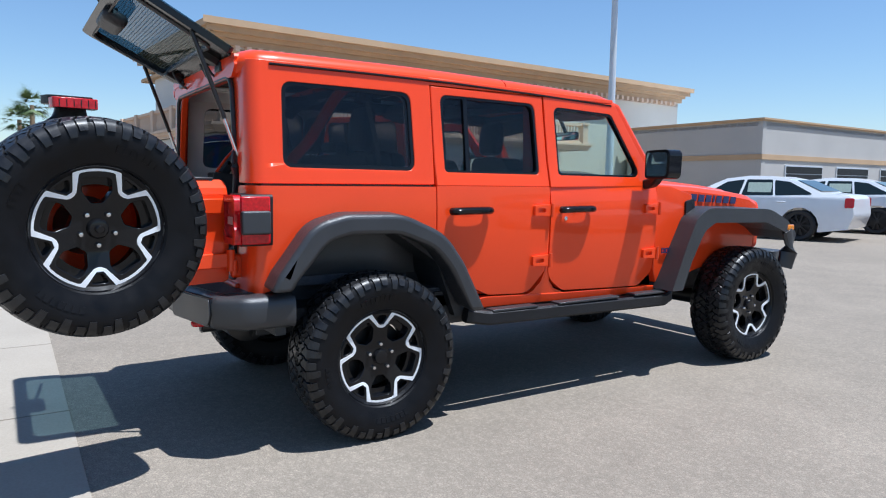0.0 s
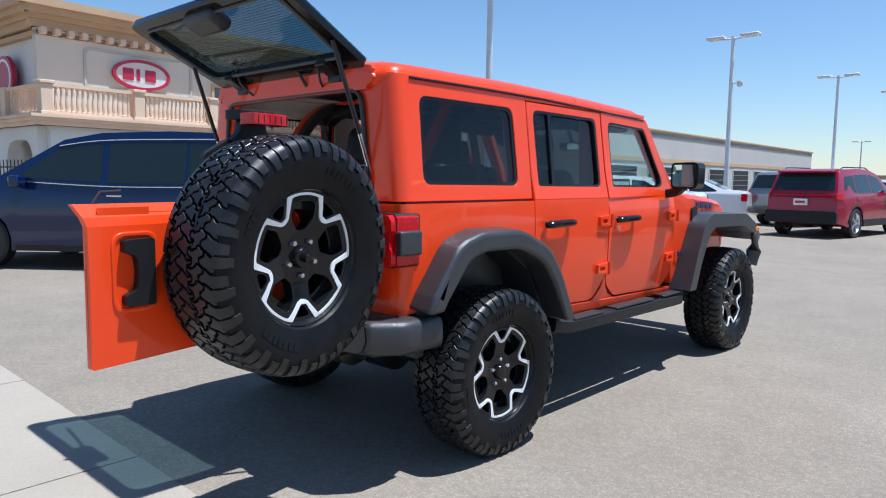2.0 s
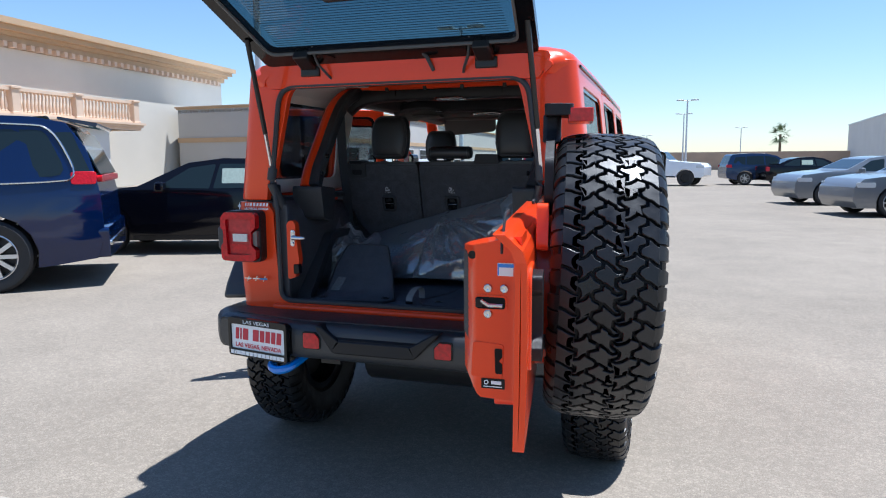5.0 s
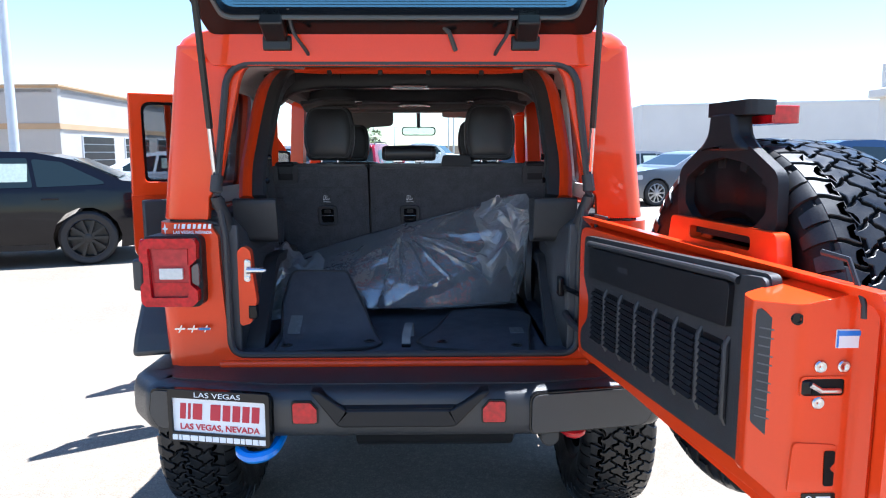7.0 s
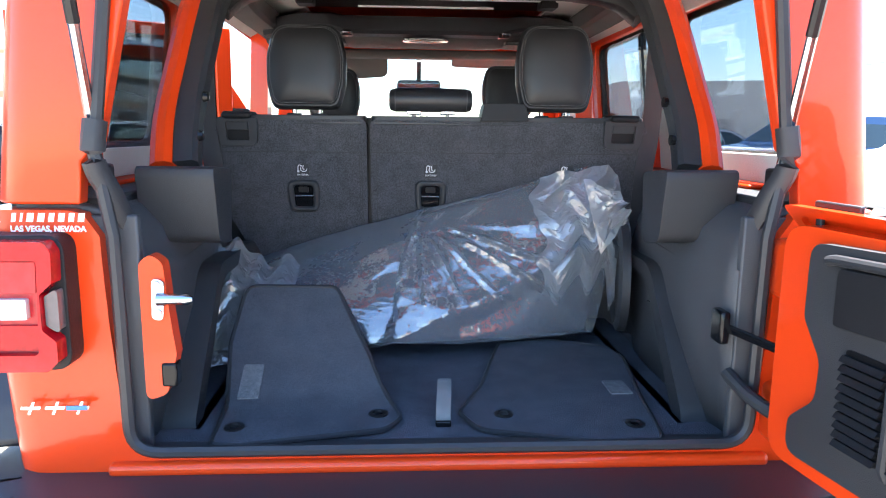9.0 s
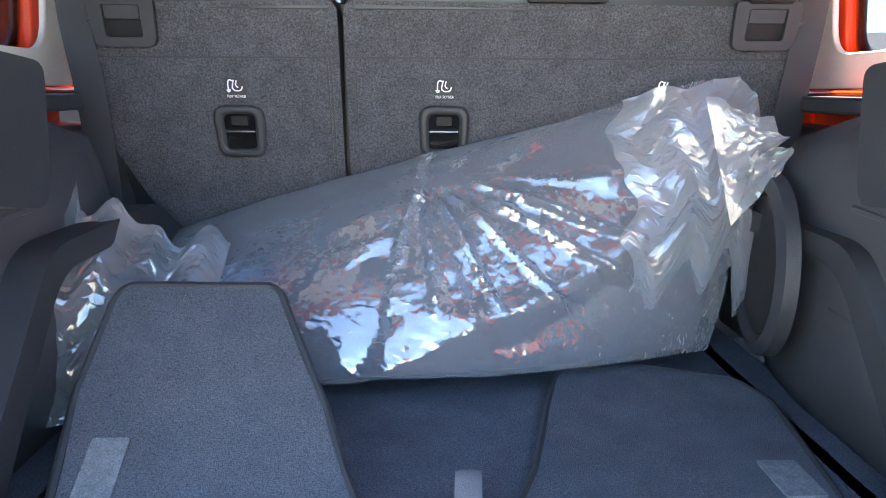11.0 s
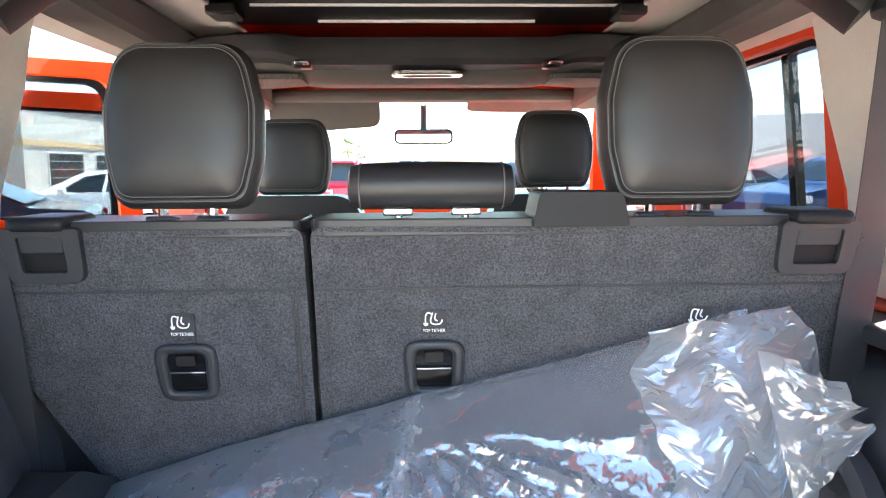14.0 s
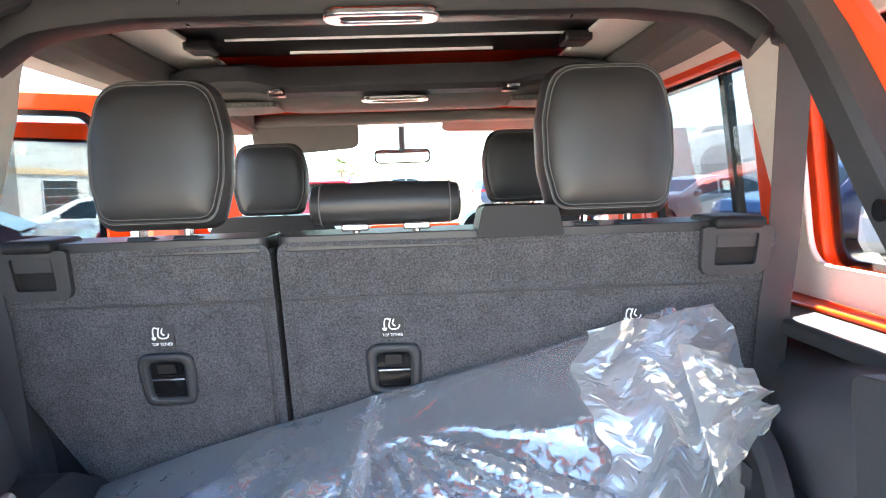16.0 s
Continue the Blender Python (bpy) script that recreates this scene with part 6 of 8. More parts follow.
dome(0.105, 1.75)
dome(0.86, 1.722)
part("rear_view_mirror", extrude(rect(-0.118, 0.118, 1.585, 1.645, 0.025), 1.985, 2.01, "y"), GLOSSBLK, car, bev=0.008)
part("mirror_face", extrude(rect(-0.11, 0.11, 1.591, 1.639, 0.022), 1.982, 1.9845, "y"), bpy.data.materials["mirror_silver"], car)
part("mirror_stalk", tube([(0, 2.0, 1.63), (0, 1.93, 1.74)], 0.014, 8), TRIM, car)
for s, a in ((-1, 1), (1, 1)):
    v = extrude(rounded([(s * 0.16, 0, 0.02), (s * 0.56, 0, 0.02), (s * 0.56, -0.13, 0.05), (s * 0.16, -0.10, 0.04)], 4), -0.01, 0.01, "y")
    part("sun_visor", v, GREYLINER, car, "grey fabric sun visor", bev=0.006, m=Matrix.Translation((0, 1.72, 1.735)) @ Matrix.Rotation(radians(28 if s < 0 else 75), 4, 'X'))
part("header_trim", box(-0.58, 0.58, 1.63, 1.74, 1.725, 1.765), GREYLINER, car, bev=0.015)
part("dashboard", extrude(rounded([(1.72, 0.95, 0.05), (1.7, 1.16, 0.05), (1.82, 1.235, 0.05), (2.08, 1.26), (2.1, 0.8), (1.8, 0.8)], 4), -0.71, 0.71, "x"), TRIM, car, bev=0.01)
part("steering_wheel", tube([(0.19 * math.cos(2 * math.pi * i / 28), 0, 0.19 * math.sin(2 * math.pi * i / 28)) for i in range(28)], 0.016, 8, None, 1.0, up=(0, 1, 0), closed=True), LEATHER, car,
     m=Matrix.Translation((-0.37, 1.58, 1.14)) @ Matrix.Rotation(radians(-25), 4, 'X'))
part("steering_hub", box(-0.46, -0.28, 1.58, 1.62, 1.08, 1.2), LEATHER, car, bev=0.02)


# seats
def slope(v):
    """Depth of the rear seat back at height v."""
    return 0.248 - 0.262 * (v - 0.9)


def seat_back(outline, name, label):
    cuts_v = (0.98, 1.06, 1.12, 1.2, 1.3, 1.316, 1.34)

    def place(u, v, d):
        return (u, slope(v) + d, v)
    ob = part(name, plate(outline, (), place, 0.13, (-0.5, -0.35, 0.0, 0.2, 0.4, 0.55), cuts_v), CARPET, car, label, bev=0.016, seg=3)
    return ob


def on_seat(name, outline, z_off, t, material, label="", holes=(), parent=None, bev=0.004):
    return part(name, plate(outline, holes, lambda u, v, d: (u, slope(v) - z_off + d, v), t), material, parent or car, label, bev=bev)


rs = new("rear_seat")
rs.parent = car
for nm, ol in (("narrow_backrest", rounded([(-0.592, 1.408, 0.03), (-0.607, 1.32, 0.02), (-0.598, 1.17, 0.03), (-0.515, 1.0, 0.06), (-0.40, 0.90, 0.05), (-0.186, 0.80, 0.02), (-0.184, 1.414, 0.02)], 4)),
               ("wide_backrest", rounded([(-0.174, 1.414, 0.02), (-0.176, 0.80, 0.02), (0.42, 0.90, 0.05), (0.53, 1.0, 0.06), (0.61, 1.17, 0.03), (0.619, 1.32, 0.02), (0.605, 1.408, 0.03)], 4))):
    o = seat_back(ol, nm, "charcoal carpeted folding seat back")
    o.parent = rs
part("seat_top", extrude(rounded([(-0.585, 0.118, 0.02), (-0.187, 0.115, 0.02), (-0.187, 0.25, 0.03), (-0.57, 0.25, 0.05)], 4), 1.40, 1.424, "z"), LEATHER, rs, bev=0.011, seg=3)
part("seat_top", extrude(rounded([(-0.172, 0.115, 0.02), (0.598, 0.118, 0.02), (0.58, 0.25, 0.05), (-0.172, 0.25, 0.03)], 4), 1.40, 1.424, "z"), LEATHER, rs, bev=0.011, seg=3)
for a, b in ((-0.603, -0.187), (-0.173, 0.614)):
    on_seat("seam", [(a, 1.3215), (b, 1.3215), (b, 1.3245), (a, 1.3245)], 0.0025, 0.003, TRIM, parent=rs, bev=0)
for x in (-0.205, -0.199, -0.157):
    on_seat("edge_seam", [(x - 0.0012, 0.92), (x + 0.0012, 0.92), (x + 0.0012, 1.318), (x - 0.0012, 1.318)], 0.002, 0.003, TRIM, parent=rs, bev=0)
part("seat_cushion", extrude(rounded([(0.25, 0.92, 0.05), (0.78, 0.95, 0.06), (0.8, 1.06, 0.06), (0.3, 1.02, 0.05)], 4), -0.62, 0.64, "x"), LEATHER, rs, bev=0.03)
part("front_cover", extrude(rounded([(0.24, 0.95), (0.36, 1.0, 0.04), (0.27, 1.42, 0.04), (0.2, 1.42)], 4), -0.6, 0.62, "x"), LEATHER, rs, bev=0.03)




def anchor(x):
    a = new("tether_anchor")
    a.parent = car
    o = rounded([(x - 0.042, 1.15, 0.024), (x + 0.042, 1.15, 0.024), (x + 0.047, 1.243, 0.026), (x - 0.047, 1.243, 0.026)], 6)
    i = rounded([(x - 0.026, 1.166, 0.008), (x + 0.026, 1.166, 0.008), (x + 0.028, 1.228, 0.012), (x - 0.028, 1.228, 0.012)], 4)
    on_seat("anchor_bezel", o, 0.011, 0.013, GREYPL, "", [i], a, 0.006)
    on_seat("anchor_well", i, 0.0015, 0.003, GLOSSBLK, "", (), a, 0)
    on_seat("anchor_bar", rect(x - 0.026, x + 0.026, 1.195, 1.1985), 0.007, 0.004, CHROME, "", (), a, 0.001)
    on_seat("anchor_tab", rect(x - 0.014, x + 0.014, 1.208, 1.224, 0.003, 2), 0.008, 0.006, BLACKPL, "", (), a, 0.001)
    lb = rect(x - 0.019, x + 0.019, 1.252, 1.29, 0.002, 2)
    on_seat("tether_label", lb, 0.003, 0.003, TRIM, "black cloth tag with white print", (), a, 0)
    for nm, pts in (("label_seat", ((-0.002, 1.286), (-0.005, 1.273), (0.0, 1.268), (0.009, 1.269), (0.012, 1.275))), ("label_seat", ((0.003, 1.285), (0.001, 1.277), (0.005, 1.273))),
                    ("label_hook", ((-0.003, 1.284), (-0.009, 1.286), (-0.012, 1.281), (-0.012, 1.27), (-0.009, 1.267))), ("label_hook", ((-0.015, 1.27), (-0.012, 1.266), (-0.009, 1.27)))):
        part(nm, tube(smooth_path([(x + u, slope(v) - 0.0042, v) for u, v in pts], 3), 0.0012, 5, None, 1.0, up=(0, 1, 0)), WHITEINK, a)
    part("label_text", text_bm("TOP TETHER", 0.0065, Matrix.Translation((x, slope(1.258) - 0.0045, 1.258)) @ Matrix.Rotation(radians(90), 4, 'X'), 0.001, 0, 0.033), WHITEINK, a)


for x in (-0.366, -0.004, 0.385):
    anchor(x)


def release(x0, x1):
    r = new("seat_release")
    r.parent = rs
    o = rounded([(x0, 1.338, 0.02), (x1, 1.338, 0.02), (x1 + 0.004, 1.416, 0.008), (x0 - 0.004, 1.416, 0.008)], 4)
    i = rounded([(x0 + 0.02, 1.354, 0.006), (x1 - 0.02, 1.354, 0.006), (x1 - 0.02, 1.404, 0.004), (x0 + 0.02, 1.404, 0.004)], 3)
    on_seat("release_bezel", o, 0.012, 0.014, TRIM, "", [i], r, 0.006)
    on_seat("release_well", i, 0.002, 0.003, BLACKPL, "", (), r, 0)
    part("release_lever", box(x0 + 0.012, x1 - 0.012, 0.092, 0.2, 1.412, 1.432), BLACKPL, r, bev=0.009, seg=3)
    on_seat("release_flap", rect(x0 + 0.022, x1 - 0.022, 1.382, 1.404, 0.002, 2), 0.009, 0.008, TRIM, "", (), r, 0.002)


release(-0.585, -0.484)
release(0.484, 0.590)


def headrest(x, y, z0, z1, w, t, name, tilt=-8):
    """Padded leather headrest: front pad, piped rim and two posts."""
    h = new(name)
    h.parent = car
    h.matrix_basis = Matrix.Translation((x, y, z0)) @ Matrix.Rotation(radians(tilt), 4, 'X')
    H = z1 - z0
    o = rounded([(-w * 0.42, 0, 0.03), (w * 0.42, 0, 0.03), (w * 0.495, H * 0.3, 0.12), (w * 0.5, H * 0.62, 0.12), (w * 0.41, H, 0.07), (-w * 0.41, H, 0.07), (-w * 0.5, H * 0.62, 0.12), (-w * 0.495, H * 0.3, 0.12)], 8)
    steps = (0.0, 0.3, 0.55, 0.72, 0.82, 0.87, 0.89, 0.9, 0.91, 0.93, 0.955, 0.975, 0.99, 1.0)

    def puff(f):
        groove = 0.003 * math.exp(-((f - 0.9) / 0.01) ** 2)
        return t / 2 * (1 - f ** 5) ** 0.55 - groove
    bm = bmesh.new()
    rings = []
    for sgn in (-1, 1):
        for f in (steps[1:] if sgn < 0 else tuple(reversed(steps[1:-1]))):
            rings.append([bm.verts.new((u * f, sgn * puff(f) * (1.0 if sgn < 0 else 0.8), H / 2 + (v - H / 2) * f)) for u, v in o])
    n = len(o)
    for a, b in zip(rings, rings[1:]):
        for i in range(n):
            bm.faces.new((a[i], a[(i + 1) % n], b[(i + 1) % n], b[i]))
    for r, y in ((rings[0], -puff(0)), (rings[-1], 0.8 * puff(0))):
        c = bm.verts.new((0, y, H / 2))
        for i in range(n):
            bm.faces.new((r[i], r[(i + 1) % n], c))
    part("pad", bm, LEATHER, h, angle=75)
    for f in (0.872, 0.925):
        part("stitching", tube([(u * f, -puff(f) - 0.0004, H / 2 + (v - H / 2) * f) for u, v in o], 0.0008, 5, None, 1, up=(0, 1, 0), closed=True), THREAD, h)
    for q in (-0.035, 0.035):
        part("post", tube([(q, 0, 0.02), (q, 0.008, -0.05)], 0.007, 8), CHROME, h)
        part("post_guide", box(q - 0.02, q + 0.02, -0.015, 0.02, -0.022, -0.01), TRIM, h, bev=0.004)
    return h


headrest(-0.349, 0.15, 1.438, 1.67, 0.220, 0.105, "headrest", -6)
headrest(0.343, 0.15, 1.438, 1.68, 0.222, 0.105, "headrest", -6)
mid = new("centre_headrest")
mid.parent = car
part("roll", tube([(-0.122, 0.145, 1.468), (-0.118, 0.145, 1.468), (-0.104, 0.145, 1.468), (-0.102, 0.145, 1.468), (-0.006, 0.145, 1.469), (0.090, 0.145, 1.468), (0.092, 0.145, 1.468), (0.106, 0.145, 1.468), (0.110, 0.145, 1.468)], [0.024, 0.036, 0.0405, 0.041, 0.043, 0.041, 0.0405, 0.036, 0.024], 16, None, 0.8, up=(0, 0, 1)), LEATHER, mid, "low roll-shaped leather headrest")
for x in (-0.105, 0.093):
    part("stitching", tube([(x, 0.145 + 0.0412 * math.cos(2 * math.pi * i / 20), 1.468 + 0.033 * math.sin(2 * math.pi * i / 20)) for i in range(20)], 0.0012, 5, None, 1, up=(1, 0, 0), closed=True), THREAD, mid)
for x in (-0.053, 0.041):
    part("post", tube([(x, 0.145, 1.45), (x, 0.14, 1.42)], 0.006, 8), CHROME, mid)
    part("post_guide", box(x - 0.021, x + 0.021, 0.115, 0.165, 1.428, 1.44), CHROME, mid, bev=0.003)
part("belt_holder", extrude(rounded([(0.131, 1.412, 0.005), (0.266, 1.412, 0.005), (0.255, 1.459, 0.012), (0.141, 1.461, 0.012)], 4), 0.10, 0.19, "y"), BLACKPL, car, "black belt buckle housing", bev=0.006)


def front_seat(x):
    f = new("front_seat")
    f.parent = car
    bk = rounded([(-0.24, 0.78, 0.05), (0.24, 0.78, 0.05), (0.25, 1.2, 0.08), (0.16, 1.42, 0.08), (-0.16, 1.42, 0.08), (-0.25, 1.2, 0.08)], 6)
    part("backrest", plate(bk, (), lambda u, v, d: (x + u, 1.14 - 0.2 * (v - 0.8) + d, v), 0.13, (), (0.9, 1.0, 1.1, 1.2, 1.3)), LEATHER, f, bev=0.035, seg=3)
    part("cushion", extrude(rounded([(1.13, 0.82, 0.05), (1.66, 0.84, 0.06), (1.68, 0.98, 0.06), (1.2, 0.94, 0.05)], 4), x - 0.25, x + 0.25, "x"), LEATHER, f, bev=0.03)


front_seat(-0.36)
front_seat(0.355)
headrest(-0.363, 1.05, 1.422, 1.625, 0.215, 0.08, "front_headrest", -4)
headrest(0.345, 1.05, 1.437, 1.645, 0.215, 0.08, "front_headrest", -4)


# ---- loose things in the cargo bay ----
MATLABEL = mat("grey_woven_label", (0.15, 0.16, 0.17), 0.8, 0, 0.2, 90, 0.4, 600, 0.3, 500)
def mat_thing(name, outline, lift, label, clip):
    """Carpet floor mat with a raised bound edge, bent by lift(x, y)."""
    t = thing(name, label, "floor mat", "carpet floor mats")
    cu = [i * 0.05 for i in range(-12, 13)]
    part("mat_cloth", plate(outline, (), lambda u, v, d: (u, v, lift(u, v) - d), 0.009, cu, [i * 0.05 - 0.8 for i in range(20)]), MATCLOTH, t, angle=60)
    part("bound_edge", tube([(u, v, lift(u, v) - 0.003) for u, v in outline], 0.0055, 6, None, 1.0, closed=True), TRIM, t, "dark bound edge")
    for u, v in clip:
        z = lift(u, v)
        part("eyelet", lathe([(0, 0.02), (0.003, 0.02), (0.0035, 0.012), (0.0, 0.011)], 18, "z"), BLACKPL, t, m=Matrix.Translation((u, v, z)))
        part("eyelet_hole", lathe([(0, 0.009), (0.0015, 0.009), (0.0016, 0.001)], 14, "z"), GLOSSBLK, t, m=Matrix.Translation((u, v, z)))
    return t


def lift_l(u, v):
    k = max(0.0, v + 0.44)
    return 0.803 + 0.2 * (k / 0.28) ** 1.35 + 0.004 * math.sin(u * 9 + v * 3)


def lift_r(u, v):
    return 0.803 + 0.003 * math.sin(u * 8 + v * 5) + max(0, v + 0.2) * 0.05


ml = mat_thing("floor_mat", rounded([(-0.445, -0.597, 0.04), (-0.39, -0.604, 0.05), (-0.12, -0.533, 0.05), (-0.082, -0.47, 0.06), (-0.135, -0.36, 0.08), (-0.165, -0.29, 0.05), (-0.245, -0.155, 0.03), (-0.463, -0.158, 0.03), (-0.478, -0.28, 0.1), (-0.455, -0.42, 0.08)], 6), lift_l,
               "navy-black carpet floor mat propped against the bag", [(-0.134, -0.461), (-0.415, -0.53)])
mr2 = mat_thing("floor_mat", rounded([(0.036, -0.452, 0.05), (0.072, -0.538, 0.05), (0.374, -0.622, 0.04), (0.423, -0.603, 0.04), (0.45, -0.38, 0.08), (0.495, -0.12, 0.06), (0.47, -0.045, 0.04), (0.312, 0.004, 0.03), (0.18, -0.02, 0.04), (0.14, -0.15, 0.08), (0.10, -0.30, 0.06)], 6), lift_r,
                "navy-black carpet floor mat lying flat on the floor", [(0.129, -0.469), (0.388, -0.535)])
for t, u0, u1, v0, v1, lf in ((ml, -0.437, -0.392, -0.41, -0.33, lift_l), (mr2, 0.385, 0.435, -0.38, -0.30, lift_r)):
    part("heel_label", plate(rect(u0, u1, v0, v1, 0.004, 2), (), lambda u, v, d, lf=lf: (u, v, lf(u, v) + 0.003 - d), 0.005), MATLABEL, t, "grey woven label")

def film_mat(name="clear_plastic_film", milk=0.25, gloss=0.32):
    """Thin clear film: mostly see-through, sharp gloss, a little milky."""
    m = glass_mat(name, (0.9, 0.91, 0.92), gloss, 0.035, 0.9)
    N, L = m.node_tree.nodes, m.node_tree.links
    out = N["Material Output"]
    first = out.inputs["Surface"].links[0].from_socket
    d = N.new("ShaderNodeBsdfTranslucent")
    d.inputs[0].default_value = (0.85, 0.87, 0.9, 1)
    e = N.new("ShaderNodeBsdfDiffuse")
    e.inputs[0].default_value = (0.85, 0.87, 0.9, 1)
    a, b = N.new("ShaderNodeMixShader"), N.new("ShaderNodeMixShader")
    a.inputs[0].default_value, b.inputs[0].default_value = 0.5, milk
    L.new(d.outputs[0], a.inputs[1])
    L.new(e.outputs[0], a.inputs[2])
    L.new(first, b.inputs[1])
    L.new(a.outputs[0], b.inputs[2])
    L.new(b.outputs[0], out.inputs["Surface"])
    return m


BAGCLOTH = mat("wrapped_mat_cloth", (0.07, 0.078, 0.1), 0.9, 0, 0.12, 16, 0.6, 600, 0.3, 520, spec=0.2)
# mats wrapped in clear film, leaning on the seat back
bag = thing("plastic_bag", "clear crinkled plastic bag with dark mats inside", "plastic bag")


def along(table, s):
    for (a, p), (b, q) in zip(table, table[1:]):
        if s <= b or b == table[-1][0]:
            k = (s - a) / (b - a)
            return Vector(p).lerp(Vector(q), k)


LOW = ((0.0, (-0.555, -0.075, 0.815)), (0.2, (-0.37, -0.095, 0.82)), (0.4, (-0.173, -0.10, 0.83)), (0.62, (0.056, -0.08, 0.83)), (0.8, (0.25, -0.035, 0.83)), (1.0, (0.452, 0.03, 0.83)))
HIGH = ((0.0, (-0.535, 0.20, 1.0)), (0.2, (-0.328, 0.187, 1.072)), (0.45, (-0.05, 0.166, 1.15)), (0.7, (0.198, 0.15, 1.212)), (1.0, (0.445, 0.13, 1.287)))


def bag_shape(s, t, grow):
    """s along the bag, t from its floor edge up the front to the top edge on the seat."""
    a, b = along(LOW, s), along(HIGH, s)
    p = a.lerp(b, t)
    e = math.sin(math.pi * min(1.0, max(0.0, 0.08 + 0.9 * s))) ** 0.4
    belly = 0.062 * math.sin(math.pi * min(1.0, max(0.0, t))) ** 0.75 * e * (1.15 - 0.45 * t)
    p.x += 0.045 * math.sin(math.pi * min(1.0, max(0.0, t))) * max(0.0, (s - 0.75) / 0.25)
    return p + Vector((0, -0.62, 0.42)) * (belly + grow)


def hashed(i, j, seed):
    return (math.sin(i * 127.1 + j * 311.7 + seed * 74.7) * 43758.5453) % 1.0


def facets(x, y, seed):
    """Flat triangles between random heights: the facets of crumpled film."""
    i, j = math.floor(x), math.floor(y)
    u, v = x - i, y - j
    b, c = hashed(i + 1, j, seed), hashed(i, j + 1, seed)
    if u + v < 1:
        a = hashed(i, j, seed)
        return a + (b - a) * u + (c - a) * v - 0.5
    d = hashed(i + 1, j + 1, seed)
    return d + (c - d) * (1 - u) + (b - d) * (1 - v) - 0.5


def step(a, b, x):
    k = min(1.0, max(0.0, (x - a) / (b - a)))
    return k * k * (3 - 2 * k)


bm = bmesh.new()
NS, NT = 46, 20
grid = [[bm.verts.new(bag_shape(0.03 + 0.94 * i / NS, 0.02 + 0.96 * j / NT, -0.004) + Vector((0, 0, 0.004 * noise.noise((i * 0.3, j * 0.3, 0))))) for j in range(NT + 1)] for i in range(NS + 1)]
for i in range(NS):
    for j in range(NT):
        bm.faces.new((grid[i][j], grid[i + 1][j], grid[i + 1][j + 1], grid[i][j + 1]))
inner = part("wrapped_mats", bm, BAGCLOTH, bag, "dark mats inside the film", angle=70)
so = inner.modifiers.new("thickness", 'SOLIDIFY')
so.thickness, so.offset = 0.02, -1


def kinked(x, seed):
    """A zigzag of straight runs between random heights."""
    i = math.floor(x)
    a, b = hashed(i, 3, seed), hashed(i + 1, 3, seed)
    return a + (b - a) * (x - i) - 0.5


def calm_at(s, t):
    """The upper edge towards the closed end lies smooth over the mats."""
    c = 1 - 0.93 * step(0.70, 0.80, t + 0.2 * (s - 0.62)) * step(0.44, 0.52, s) * (1 - step(0.84, 0.92, s))
    return c * (1 - 0.5 * step(0.6, 0.85, t) * (1 - step(0.40, 0.5, s)))


CREASES = ((-0.30, 0.009, 0.30), (-0.47, 0.013, 0.50), (-0.60, 0.012, 0.56), (-0.80, 0.010, 0.42), (-1.02, 0.012, 0.34), (-1.32, 0.010, 0.30), (-1.62, 0.011, 0.22))


def film_height(s, t):
    """Long straight creases fan out from the knot near the top edge; broad facets lie between them."""
    dx, dy = (s - 0.46) * 1.05, (t - 0.90) * 0.42
    r, an = math.hypot(dx, dy), math.atan2(dy, dx)
    right = step(0.40, 0.50, s)
    reach = min(1.0, r * 3.2)
    fan = kinked(an * 3.1, 1) * 0.036 + kinked(an * 7 + 0.7 * r, 5) * 0.012 + kinked(an * 19 - r * 3, 9) * 0.004
    slant = kinked(s * 6 + t * 2.2, 2) * 0.024 + kinked(s * 13 - t * 4, 4) * 0.022 + kinked(t * 5.3 + s * 3, 6) * 0.032
    cross = kinked(t * 4.4 - s * 4.5, 22) * 0.034 + kinked(r * 7 + an, 8) * 0.012 + kinked(r * 17 - an * 3, 12) * 0.009
    fine = kinked(s * 41 + t * 13, 16) * 0.0028 + kinked(t * 23 - s * 9, 18) * 0.003 + kinked(s * 29 - t * 17, 14) * 0.003
    h = (fan * reach + cross) * right + slant * (1 - right) + fine * (1.9 - 0.9 * right)
    for k, high, long in CREASES:
        d = abs((an - k) * r)
        h += high * max(0.0, 1 - d / 0.011) * step(0.02, 0.06, r) * (1 - step(long * 0.8, long * 1.1, r))
    edge = step(0.3, 0.0, t)
    return h * calm_at(s, t) + 0.016 * edge * kinked(s * 30, 7)


def sheet(name, NS, NT, place, label="", material=None, rough=0.0, seed=1, calm=None):
    """Film as flat facets: a jittered net, each corner lifted a little off the folds."""
    bm = bmesh.new()
    rng = random.Random(seed)
    grid = []
    for i in range(NS + 1):
        row = []
        for j in range(NT + 1):
            a = (i + (rng.uniform(-0.42, 0.42) if 0 < i < NS else 0)) / NS
            b = (j + (rng.uniform(-0.42, 0.42) if 0 < j < NT else 0)) / NT
            p = place(a, b)
            k = rough * rng.uniform(-1, 1) * (calm(a, b) if calm else 1.0)
            row.append(bm.verts.new(p + Vector((0.25 * k, -0.8 * k, 0.55 * k))))
        grid.append(row)
    for i in range(NS):
        for j in range(NT):
            a, b, c, d = grid[i][j], grid[i + 1][j], grid[i + 1][j + 1], grid[i][j + 1]
            if rng.random() < 0.5:
                bm.faces.new((a, b, c))
                bm.faces.new((a, c, d))
            else:
                bm.faces.new((a, b, d))
                bm.faces.new((b, c, d))
    return part(name, bm, material or FILM, bag, label, angle=13)


